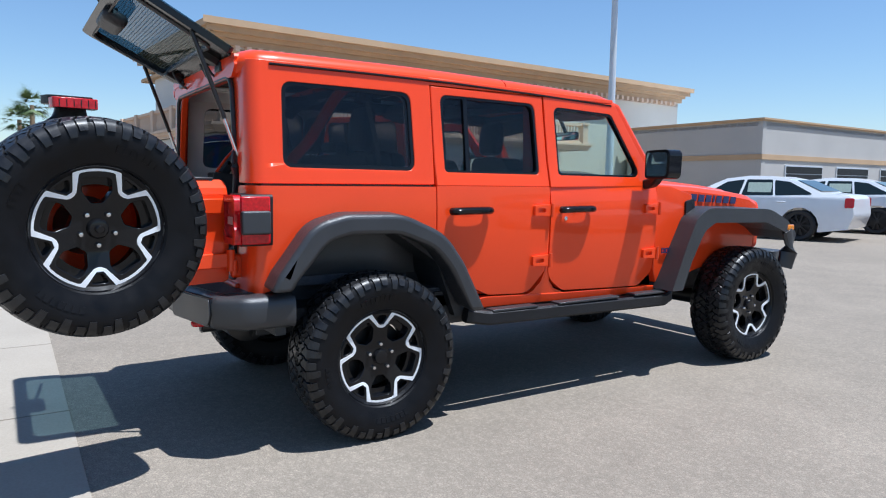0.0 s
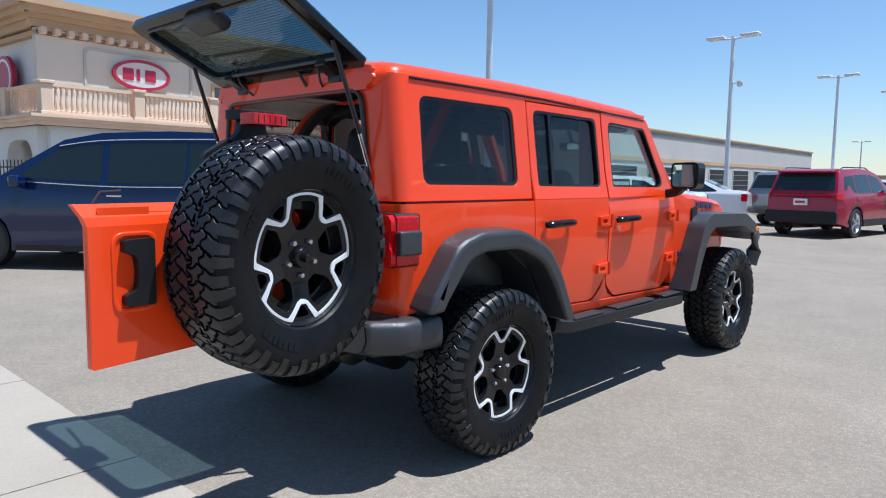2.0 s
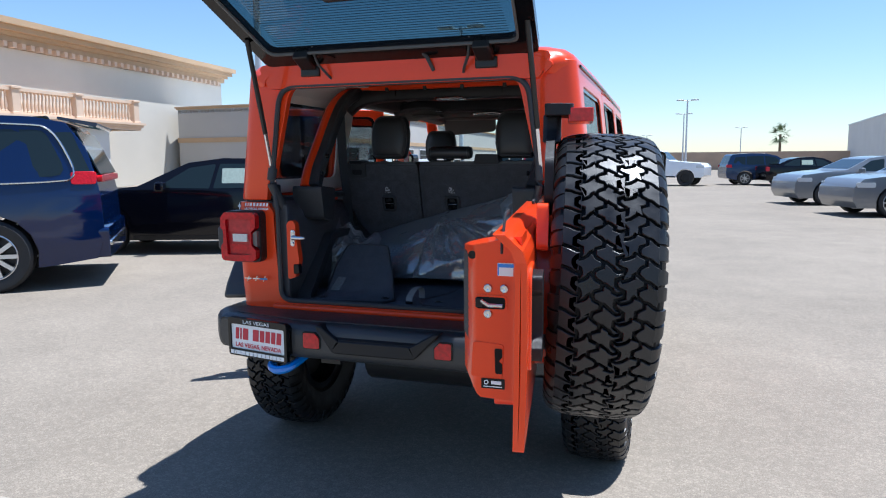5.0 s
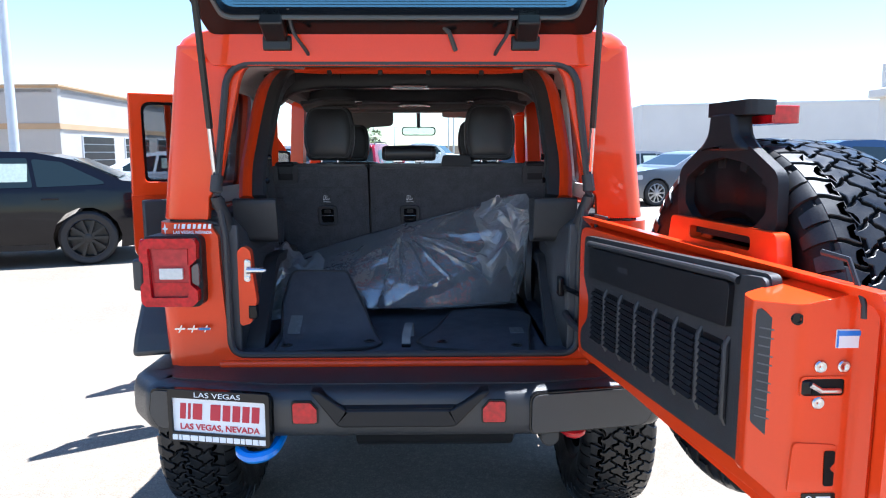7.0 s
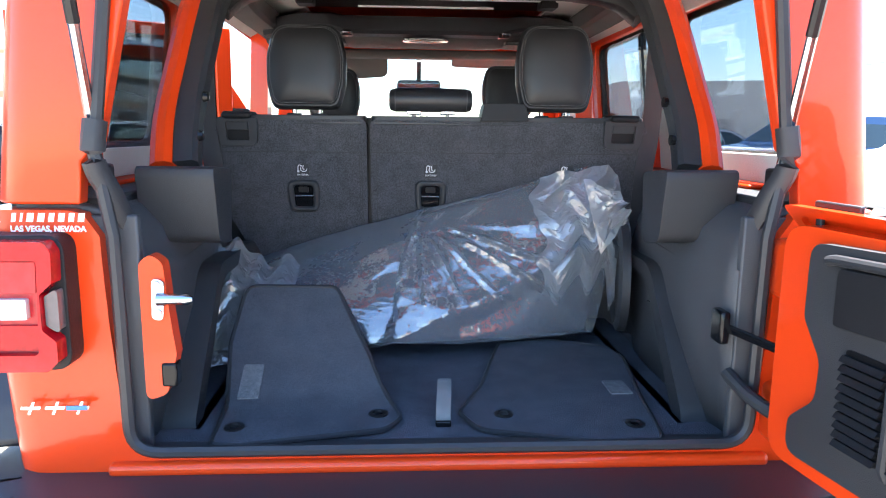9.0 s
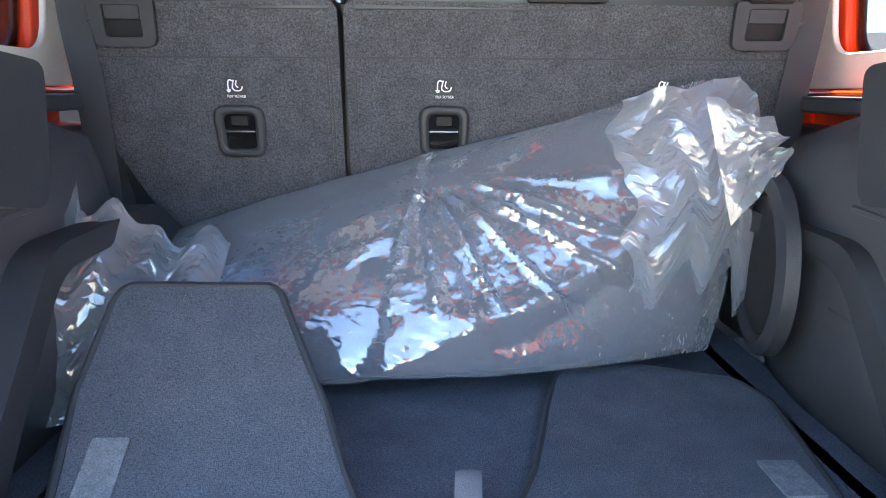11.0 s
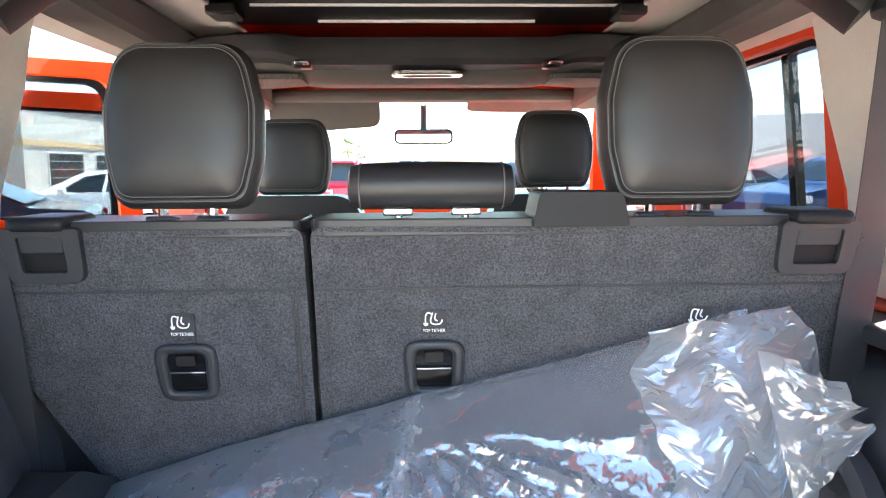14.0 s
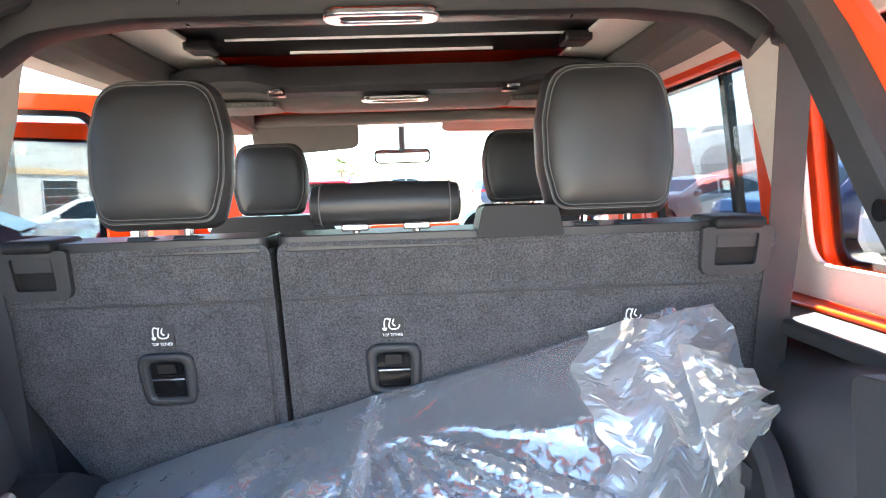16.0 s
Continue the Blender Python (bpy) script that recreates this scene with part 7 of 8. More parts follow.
def film_front(s, t):
    p = bag_shape(s, t, 0.008) + Vector((0, -0.8, 0.6)) * max(-0.004, film_height(s, t))
    p.z = max(p.z, 0.812)
    p.y = min(p.y, slope(p.z) - 0.004)
    return p


def slanted(a, b):
    """The net leans with the folds, which run down and away from the knot."""
    return min(1.0, max(0.0, a + 0.62 * (0.9 - b) * a * (1 - a) * (1 if a > 0.4 else a / 0.4)))


def film_slant(a, b):
    return film_front(slanted(a, b), b)


def calm_slant(a, b):
    return calm_at(slanted(a, b), b)


def tail_right(a, b):
    """Loose gathered end: drapes down the end of the bag and dies away into it."""
    ragged = noise.noise((b * 7, 1.5, 0)) * 0.05 + 0.05 * b
    q = (0.80 + ragged) * (1 - a) + 1.03 * a
    t = 1.01 - b * (0.72 + 0.25 * noise.noise((a * 5, 7.7, 0)))
    fade = min(1.0, a * 3.0) * min(1.0, (1 - b) * 3.5)
    k = 0.04 * facets(a * 4 + b * 2, b * 5, 11) + 0.018 * facets(a * 7 - b * 5, b * 10, 12) + 0.004 * facets(a * 22, b * 45, 17)
    p = bag_shape(q, t, 0.014 + film_height(min(q, 1), t) * (1 - fade))
    p += Vector((0.03 * a, -0.8 * (k + 0.03) * fade, 0.6 * k * fade))
    p.y = min(p.y, slope(p.z) - 0.004)
    return p


def tail_tip(a, b):
    """The twisted corner that sticks out past the bag."""
    root = Vector((0.40, 0.0, 1.262)).lerp(Vector((0.45, -0.02, 1.06)), b)
    end = Vector((0.512, -0.075, 1.232)).lerp(Vector((0.524, -0.065, 1.185)), b)
    p = root.lerp(end, a * (0.8 + 0.35 * noise.noise((b * 4, 2.2, 0))))
    k = 0.035 * facets(a * 2 + 3, b * 6, 13) + 0.02 * facets(a * 7, b * 13, 14) + 0.006 * facets(a * 15, b * 25, 18)
    return p + Vector((0.2, -0.8, 0.5)) * k * min(1.0, 3 * a)


def tail_left(a, b):
    """Crumpled closed end, standing up at the corner and trailing to the floor."""
    top = Vector((-0.36, 0.08, 1.05)).lerp(Vector((-0.562, -0.07, 1.145 + 0.04 * noise.noise((a * 5, 0.3, 0)))), a)
    low = Vector((-0.40, -0.12, 0.815)).lerp(Vector((-0.568, -0.2, 0.812)), a)
    p = low.lerp(top, b * (0.9 + 0.22 * noise.noise((a * 4.5, 3.3, 0))))
    k = 0.04 * facets(a * 4 + b, b * 6 - a, 15) + 0.014 * facets(a * 7, b * 11, 16) + 0.004 * facets(a * 20, b * 36, 19)
    p += (Vector((0.3 * (1 - b), -0.8, 0.5)) * k + Vector((0, -0.045, 0.02)) * math.sin(math.pi * b) * (1 - 0.6 * a)) * min(1.0, 3.5 * a)
    p.x = max(p.x, -0.548 - 0.02 * max(0.0, 1 - b * 1.5))
    p.z = max(p.z, 0.808)
    p.y = min(p.y, slope(p.z) - 0.004)
    return p


FILM = film_mat()
LOOSE = film_mat("gathered_plastic_film", 0.26, 0.2)
sheet("film", 190, 84, film_slant, "clear crinkled plastic film", None, 0.0005, 3, calm_slant)
sheet("film_tail", 34, 80, tail_right, "", LOOSE, 0.0007, 5)
sheet("film_corner", 22, 34, tail_tip, "", LOOSE, 0.0007, 7)
sheet("film_end", 36, 60, tail_left, "", LOOSE, 0.0007, 9)
sheet("film_flap", 8, 40, lambda a, b: bag_shape(0.455 + 0.022 * a, 1.0 - 0.42 * b, 0.013 + 0.006 * facets(a * 2, b * 9, 21)), "", None, 0.001, 11)


# ---- parked cars ----
NAVY = mat("navy_car_paint", (0.002, 0.012, 0.06), 0.1, 0.0, 0.03, 4, coat=0.6, spec=0.3)
BLACKCAR = mat("black_car_paint", (0.004, 0.004, 0.007), 0.12, 0.0, 0.03, 4, coat=0.3, spec=0.2)
WHITECAR = mat("white_car_paint", (0.78, 0.79, 0.8), 0.3, 0.0, 0.02, 4, coat=0.8)
REDCAR = mat("crimson_car_paint", (0.3, 0.006, 0.03), 0.25, 0.1, 0.03, 4, coat=0.5, spec=0.4)
BLUECAR = mat("blue_car_paint", (0.01, 0.03, 0.085), 0.22, 0.1, 0.03, 4, coat=0.4, spec=0.4)
GREYCAR = mat("grey_car_paint", (0.2, 0.21, 0.22), 0.3, 0.4, 0.03, 4, coat=0.8)
ALLOY = mat("silver_alloy", (0.6, 0.61, 0.63), 0.3, 0.9, 0.05, 20)
CARTYRE = mat("car_tyre", (0.014, 0.014, 0.015), 0.6, 0, 0.15, 20)


def arch_pts(cy, cz, r, floor, n=9):
    """Points over a wheel opening, from its front foot to its rear foot."""
    a0 = math.asin(max(-1, min(1, (floor - cz) / r)))
    return [(cy + r * math.cos(a0 + (math.pi - 2 * a0) * i / n), cz + r * math.sin(a0 + (math.pi - 2 * a0) * i / n)) for i in range(n + 1)]


def road_wheel(parent, x, y, r, rim, spokes, material, s):
    w = new("wheel")
    w.parent = parent
    w.matrix_basis = Matrix.Translation((x, y, r)) @ Matrix.Rotation(0 if s > 0 else math.pi, 4, 'Z')
    k = r / 0.36
    tyre = lathe([(-0.1, rim), (-0.115, rim + 0.03), (-0.115, r - 0.03), (-0.085, r), (0.085, r), (0.115, r - 0.03), (0.115, rim + 0.03), (0.1, rim)], 36, "x", closed=True)
    part("tyre", tyre, CARTYRE, w)
    part("rim", lathe([(-0.09, rim + 0.005), (0.1, rim + 0.005), (0.104, rim - 0.008), (0.085, rim - 0.02), (-0.09, rim - 0.02)], 36, "x", closed=True), material, w)
    part("rim_back", lathe([(0.0, rim - 0.01), (0.01, 0.02)], 24, "x"), SATIN, w)
    for i in range(spokes):
        a = 2 * math.pi * i / spokes
        bm = box(0.07, 0.095, 0.03, rim - 0.004, -0.02 * k, 0.02 * k)
        part("spoke", bm, material, w, m=Matrix.Rotation(a, 4, 'X'))
    part("hub", lathe([(0.06, 0.06), (0.1, 0.055), (0.105, 0.03), (0.105, 0.001)], 16, "x"), material, w)
    return w


def vehicle(name, label, m, paint, W, top, under, wb, wr, rim, belt, roofw, glass, screens, lamps, spokes=10, rimmat=None, stripe=None, group="parked cars"):
    """top: upper outline from the rear bumper over the roof to the front; under: sill height."""
    v = thing(name, label, "car", group, m)
    ymin, ymax = min(p[0] for p in top), max(p[0] for p in top)
    c, half = (ymin + ymax) / 2, (ymax - ymin) / 2

    def hw(u, z):
        k = 1 - 0.13 * abs((u - c) / half) ** 7
        if z <= belt:
            f = 1 - 0.045 * ((z - 0.62) / 0.5) ** 2
        else:
            f0 = 1 - 0.045 * ((belt - 0.62) / 0.5) ** 2
            f = f0 - (f0 - roofw) * min(1.0, (z - belt) / (max(p[1] for p in top) - belt))
        return W / 2 * f * k
    R = wr + 0.055
    outline = list(top) + arch_pts(wb, wr, R, under) + arch_pts(0, wr, R, under)
    zs = [0.35, 0.5, 0.65, 0.8, 0.95, belt, belt + 0.02, belt + 0.2]
    bm = plate(outline, (), lambda u, z, d: ((1 if d == 0 else -1) * hw(u, z), u, z), 1.0,
               [ymin + (ymax - ymin) * i / 14 for i in range(1, 14)], zs)
    part("body", bm, paint, v, bev=0.016, seg=2, angle=50)
    for s in (1, -1):
        for pts in glass:
            part("side_window", plate(rounded(pts, 3), (), lambda u, z, d: (s * (hw(u, z) + 0.004 - d), u, z), 0.012), CARGLASS, v)
        for y in (0, wb):
            road_wheel(v, s * (W / 2 - 0.125), y, wr, rim, spokes, rimmat or ALLOY, s)
        for y0, y1, z0, z1, lm in lamps:
            part("lamp", plate(rect(y0, y1, z0, z1, 0.03, 3), (), lambda u, z, d: (s * (hw(u, z) + 0.012 - d), u, z), 0.05), lm, v, bev=0.01)
        if stripe:
            part("chrome_strip", tube([(s * (hw(u, z) + 0.008), u, z) for u, z in smooth_path2(stripe)], 0.011, 6), CHROME, v)
        part("door_mirror", box(s * (hw(screens[0][0], belt) + 0.1) - 0.09, s * (hw(screens[0][0], belt) + 0.1) + 0.09, screens[0][0] - 0.42, screens[0][0] - 0.28, belt - 0.02, belt + 0.13), paint, v, bev=0.03)
        dz = belt - 0.12
        for y in ((screens[0][0] + screens[1][0]) / 2 + 0.35, (screens[0][0] + screens[1][0]) / 2 - 0.6):
            part("door_handle", box(s * hw(y, dz) - 0.015, s * hw(y, dz) + 0.022, y - 0.1, y + 0.1, dz - 0.015, dz + 0.015), paint if not stripe else CHROME, v, bev=0.008)
        for y in ((screens[0][0] + screens[1][0]) / 2 + 0.5, (screens[0][0] + screens[1][0]) / 2 - 0.42, (screens[0][0] + screens[1][0]) / 2 + 1.35):
            part("door_gap", plate(rect(y - 0.004, y + 0.004, under + 0.12, belt - 0.01), (), lambda u, z, d: (s * (hw(u, z) + 0.002 - d), u, z), 0.006), GLOSSBLK, v)
        part("sill_trim", plate(rect(wr + 0.1, wb - wr - 0.1, under + 0.005, under + 0.075), (), lambda u, z, d: (s * (hw(u, z) + 0.008 - d), u, z), 0.03), BLACKPL, v)
    for (y0, z0, y1, z1) in screens:
        d = Vector((0, y1 - y0, z1 - z0)).normalized()
        n = Vector((0, -d.z, d.y))
        if n.z < 0:
            n = -n
        def scr(u, t, k):
            y, z = y0 + (y1 - y0) * t, z0 + (z1 - z0) * t
            w = hw(y, z) - 0.06
            return Vector((u * w, y, z)) + n * (0.006 - k)
        part("windscreen", plate([(-1, 0.06), (1, 0.06), (1, 0.94), (-1, 0.94)], (), scr, 0.012), CARGLASS, v)
    return v


def smooth_path2(pts):
    return [(p.x, p.y) for p in smooth_path([(a, b, 0) for a, b in pts], 6)]


def at(x, y, hx, hy):
    return Matrix.Translation((x, y, 0)) @ Matrix.Rotation(math.atan2(-hx, hy), 4, 'Z')


# minivan
VT = [(-0.45, 0.24), (-0.94, 0.30), (-1.02, 0.55), (-1.0, 0.95), (-0.97, 1.12), (-0.88, 1.45), (-0.70, 1.70), (-0.4, 1.755), (0.6, 1.785), (1.5, 1.76), (2.0, 1.67), (2.9, 1.16),
      (3.3, 1.05), (3.8, 0.9), (4.02, 0.68), (4.03, 0.4), (3.9, 0.24)]
van = vehicle("minivan", "navy blue minivan with a chrome window strip and silver wheels", at(-6.63, 3.1, -0.788, -0.616) @ Matrix.Scale(1.11, 4), NAVY, 2.02, VT, 0.24, 3.09, 0.365, 0.235, 1.08, 0.80,
        [[(-0.93, 1.16, 0.02), (-0.80, 1.15, 0.02), (-0.58, 1.6, 0.04), (-0.76, 1.6, 0.02)], [(-0.72, 1.16, 0.1), (0.32, 1.12, 0.02), (0.32, 1.63, 0.02), (-0.52, 1.62, 0.12)], [(0.36, 1.12, 0.02), (1.38, 1.12, 0.02), (1.38, 1.62, 0.02), (0.36, 1.64, 0.02)], [(1.46, 1.13, 0.02), (2.62, 1.18, 0.04), (2.0, 1.58, 0.1), (1.46, 1.61, 0.02)]],
        [(2.86, 1.19, 2.02, 1.67), (-1.012, 1.14, -0.782, 1.64)], [(-0.97, -0.74, 1.07, 1.20, REDLENS), (3.55, 3.9, 0.78, 0.9, CLEARLENS)], 10,
        stripe=[(2.68, 1.14), (1.4, 1.08), (0.3, 1.08), (-0.55, 1.1), (-0.76, 1.15), (-0.72, 1.36), (-0.56, 1.62), (-0.3, 1.675), (0.6, 1.68), (1.5, 1.66), (2.05, 1.59)])
ST = [(-0.45, 0.22), (-0.98, 0.30), (-1.08, 0.6), (-1.05, 0.98), (-0.95, 1.06), (-0.45, 1.1), (0.15, 1.38), (0.6, 1.475), (1.2, 1.49), (1.75, 1.42), (2.5, 1.06), (3.0, 1.02), (3.75, 0.92), (3.95, 0.72), (3.97, 0.42), (3.85, 0.22)]
SG = [[(-0.28, 1.06, 0.03), (0.55, 1.03, 0.02), (0.62, 1.39, 0.03), (0.28, 1.35, 0.05)], [(0.6, 1.03, 0.02), (1.33, 1.02, 0.02), (1.25, 1.40, 0.03), (0.67, 1.40, 0.03)], [(1.39, 1.02, 0.02), (2.2, 1.04, 0.04), (1.72, 1.34, 0.05), (1.31, 1.40, 0.03)]]
SS = [(2.45, 1.08, 1.78, 1.40), (-0.43, 1.128, 0.17, 1.405)]
SLAMP = [(-1.07, -0.9, 0.78, 1.0, REDLENS), (3.5, 3.9, 0.72, 0.84, CLEARLENS)]
sed = dict(W=1.9, top=ST, under=0.22, wb=3.05, wr=0.355, rim=0.255, belt=1.0, roofw=0.74, glass=SG, screens=SS, lamps=SLAMP)
vehicle("sedan", "black sedan with dark windows and black multi-spoke wheels", at(-4.75, 7.12, -0.94, -0.34), BLACKCAR, spokes=10, rimmat=SATIN, **sed)
vehicle("sedan", "white sedan with black wheels and a window sticker", at(-5.35, 14.83, -0.97, -0.25), WHITECAR, spokes=10, rimmat=SATIN, **sed)
vehicle("sedan", "white sedan parked beyond another white sedan", at(-5.6, 18.9, -0.97, -0.25), WHITECAR, spokes=10, rimmat=SATIN, **sed)
UT = [(-0.45, 0.28), (-0.92, 0.38), (-0.98, 0.6), (-0.95, 1.0), (-0.9, 1.12), (-0.72, 1.55), (-0.6, 1.66), (0.3, 1.71), (1.1, 1.69), (1.6, 1.58), (2.3, 1.14), (2.8, 1.08), (3.45, 0.98), (3.62, 0.8), (3.65, 0.45), (3.5, 0.28)]
UG = [[(-0.62, 1.18, 0.03), (0.0, 1.1, 0.02), (0.02, 1.54, 0.03), (-0.5, 1.50, 0.05)], [(0.05, 1.1, 0.02), (0.98, 1.1, 0.02), (0.95, 1.57, 0.03), (0.07, 1.55, 0.03)], [(1.04, 1.1, 0.02), (2.0, 1.14, 0.04), (1.55, 1.5, 0.06), (1.01, 1.57, 0.03)]]
US = [(2.25, 1.17, 1.65, 1.57), (-0.9, 1.14, -0.7, 1.6)]
suv = dict(W=1.9, top=UT, under=0.28, wb=2.77, wr=0.365, rim=0.25, belt=1.07, roofw=0.76, glass=UG, screens=US)
red = vehicle("suv", "crimson crossover seen from behind with black lower trim", at(-2.1, 16.9, 0.13, 0.99), REDCAR, lamps=[(-0.97, -0.7, 0.95, 1.1, REDLENS), (3.2, 3.6, 0.8, 0.9, CLEARLENS)], spokes=5, **suv)
part("rear_bumper", extrude(rect(-0.85, 0.85, 0.36, 0.66, 0.05), -1.02, -0.9, "y"), BLACKPL, red, bev=0.03)
for sd in (1, -1):
    for yc in (0, 2.77):
        arch = [(yc + 0.44 * math.cos(math.pi * i / 16), 0.365 + 0.44 * math.sin(math.pi * i / 16)) for i in range(17)]
        part("arch_cladding", tube([(sd * 0.925, y, max(z, 0.34)) for y, z in arch], 0.035, 8, None, 0.6, up=(1, 0, 0)), BLACKPL, red, "black arch cladding")
    part("sill_cladding", box(min(sd * 0.86, sd * 0.95), max(sd * 0.86, sd * 0.95), 0.42, 2.34, 0.27, 0.46), BLACKPL, red, bev=0.02)
    part("roof_rail", tube([(sd * 0.66, -0.45, 1.68), (sd * 0.67, -0.35, 1.73), (sd * 0.68, 1.0, 1.74), (sd * 0.68, 1.2, 1.69)], 0.015, 8), SATIN, red)
part("rear_spoiler", extrude(rounded([(-0.86, 1.6, 0.01), (-0.55, 1.66, 0.02), (-0.55, 1.70, 0.02), (-0.88, 1.64, 0.01)], 3), -0.66, 0.66, "x"), REDCAR, red, bev=0.01)
part("number_plate", extrude(rect(-0.16, 0.16, 0.8, 0.96, 0.01, 2), -1.03, -0.96, "y"), WHITEINK, red)
part("plate_bar", extrude(rect(-0.12, 0.12, 0.85, 0.91, 0.01, 2), -1.035, -1.02, "y"), REDINK, red)
part("tail_strip", extrude(rect(-0.7, 0.7, 1.03, 1.07, 0.01, 2), -1.0, -0.93, "y"), REDLENS, red)
SL = [(-0.97, -0.7, 0.95, 1.1, REDLENS), (3.2, 3.58, 0.82, 0.95, CLEARLENS)]
vehicle("suv", "dark blue SUV with silver alloy wheels", at(9.6, 12.7, -0.96, -0.28), BLUECAR, lamps=SL, spokes=8, **suv)
vehicle("suv", "white SUV parked in a row beside a blue one", at(10.3, 9.2, -0.96, -0.28), WHITECAR, lamps=SL, spokes=6, **suv)
vehicle("sedan", "grey sedan parked in a far row", at(8.8, 17.5, -0.96, -0.28), GREYCAR, spokes=10, **sed)
vehicle("sedan", "pale blue-grey sedan parked in a far row", at(8.2, 22.0, -0.96, -0.28), GREYCAR, spokes=10, **sed)
vehicle("sedan", "white compact sedan facing the far lane", at(-4.0, 27.9, 0.98, 0.05), WHITECAR, spokes=7, **sed)
vehicle("suv", "dark blue SUV parked at the far end of the lot", at(4.6, 38.4, 0.98, 0.2), BLUECAR, lamps=SL, spokes=7, **suv)
vehicle("suv", "grey SUV parked behind the white sedans", at(-3.9, 20.8, 0.3, 0.95), GREYCAR, lamps=SL, spokes=7, **suv)
vehicle("suv", "white SUV parked at the far end of the lot", at(-7.8, 36, 0.98, 0.2), WHITECAR, lamps=SL, spokes=7, **suv)
vehicle("sedan", "dark grey sedan parked behind the fence", at(6.5, 37, 0.98, 0.2), BLACKCAR, spokes=7, **sed)
PT = [(-0.5, 0.45), (-1.2, 0.5), (-1.25, 0.9), (-1.2, 1.28), (0.42, 1.3), (0.5, 1.4), (0.6, 1.86), (0.9, 1.95), (1.9, 1.93), (2.2, 1.85), (2.75, 1.33), (3.3, 1.28), (4.35, 1.2), (4.55, 1.0), (4.55, 0.55), (4.4, 0.45)]
pk = vehicle("pickup_truck", "white crew-cab pickup truck with black wheels", at(-1.57, 37.5, 0.97, -0.24), WHITECAR, W=2.0, top=PT, under=0.45, wb=3.6, wr=0.42, rim=0.25, belt=1.3, roofw=0.8,
             glass=[[(0.68, 1.36, 0.03), (1.5, 1.34, 0.02), (1.5, 1.82, 0.03), (0.78, 1.8, 0.05)], [(1.56, 1.34, 0.02), (2.5, 1.36, 0.05), (2.15, 1.76, 0.06), (1.56, 1.82, 0.03)]],
             screens=[(2.72, 1.36, 2.22, 1.84), (0.5, 1.42, 0.6, 1.84)], lamps=[(-1.24, -1.1, 0.95, 1.22, REDLENS), (4.15, 4.52, 0.95, 1.1, CLEARLENS)], spokes=6, rimmat=SATIN)
part("truck_bed", box(-0.82, 0.82, -1.1, 0.36, 1.2, 1.308), BLACKPL, pk)
part("spoiler", extrude(rounded([(-0.98, 1.66, 0.01), (-0.62, 1.735, 0.02), (-0.62, 1.765, 0.02), (-1.0, 1.70, 0.01)], 3), -0.7, 0.7, "x"), NAVY, van, bev=0.008)
part("tail_lamp", extrude(rect(-0.82, 0.82, 1.09, 1.16, 0.03, 3), -1.02, -0.95, "y"), REDLENS, van, "slim red tail lamp band", bev=0.012)
part("rear_bumper", extrude(rounded([(-0.86, 0.3, 0.03), (0.86, 0.3, 0.03), (0.9, 0.62, 0.05), (-0.9, 0.62, 0.05)], 4), -1.06, -0.9, "y"), NAVY, van, bev=0.03)
part("bumper_strip", extrude(rect(-0.8, 0.8, 0.42, 0.47, 0.01, 2), -1.075, -1.0, "y"), CHROME, van, bev=0.006)
part("roof_fin", extrude([(-0.45, 1.75), (-0.2, 1.76), (-0.28, 1.80), (-0.42, 1.81)], -0.03, 0.03, "x"), GLOSSBLK, van, bev=0.01)
part("fuel_flap_seam", tube([(1.017, 0.72, z) for z in (0.72, 0.9)], 0.003, 5), GLOSSBLK, van)
# price sheets in side windows
STICK = mat("window_sheet", (0.42, 0.5, 0.42), 0.6, 0, 0.1, 30)
for ob in [o for o in bpy.data.objects if o.name.startswith("sedan") and o.parent is None]:
    for s in (1, -1):
        part("price_sheet", plate(rect(0.66, 1.2, 1.1, 1.33, 0.01, 2), (), lambda u, z, d: (s * (0.905 - 0.33 * (z - 1.0) + 0.012 - d), u, z), 0.004), STICK, ob, "pale price sheet in the side window")


# ---- fence and palms ----
fence = thing("fence", "black steel picket fence beside the dealership", "fence")
fm = None
for i in range(60):
    bm = box(-0.012, 0.012, -0.012, 0.012, 0.05, 1.75)
    if fm is None:
        o = part("picket", bm, SATIN, fence)
        fm = o.data
    else:
        bm.free()
        o = new("picket", fm)
        o.parent = fence
    o.location = (-14.2 - i * 0.14, 5.0 - i * 0.05, 0)
for z in (0.25, 1.55):
    part("rail", tube([(-14.1, 5.04, z), (-22.6, 2.0, z)], 0.02, 6), SATIN, fence)


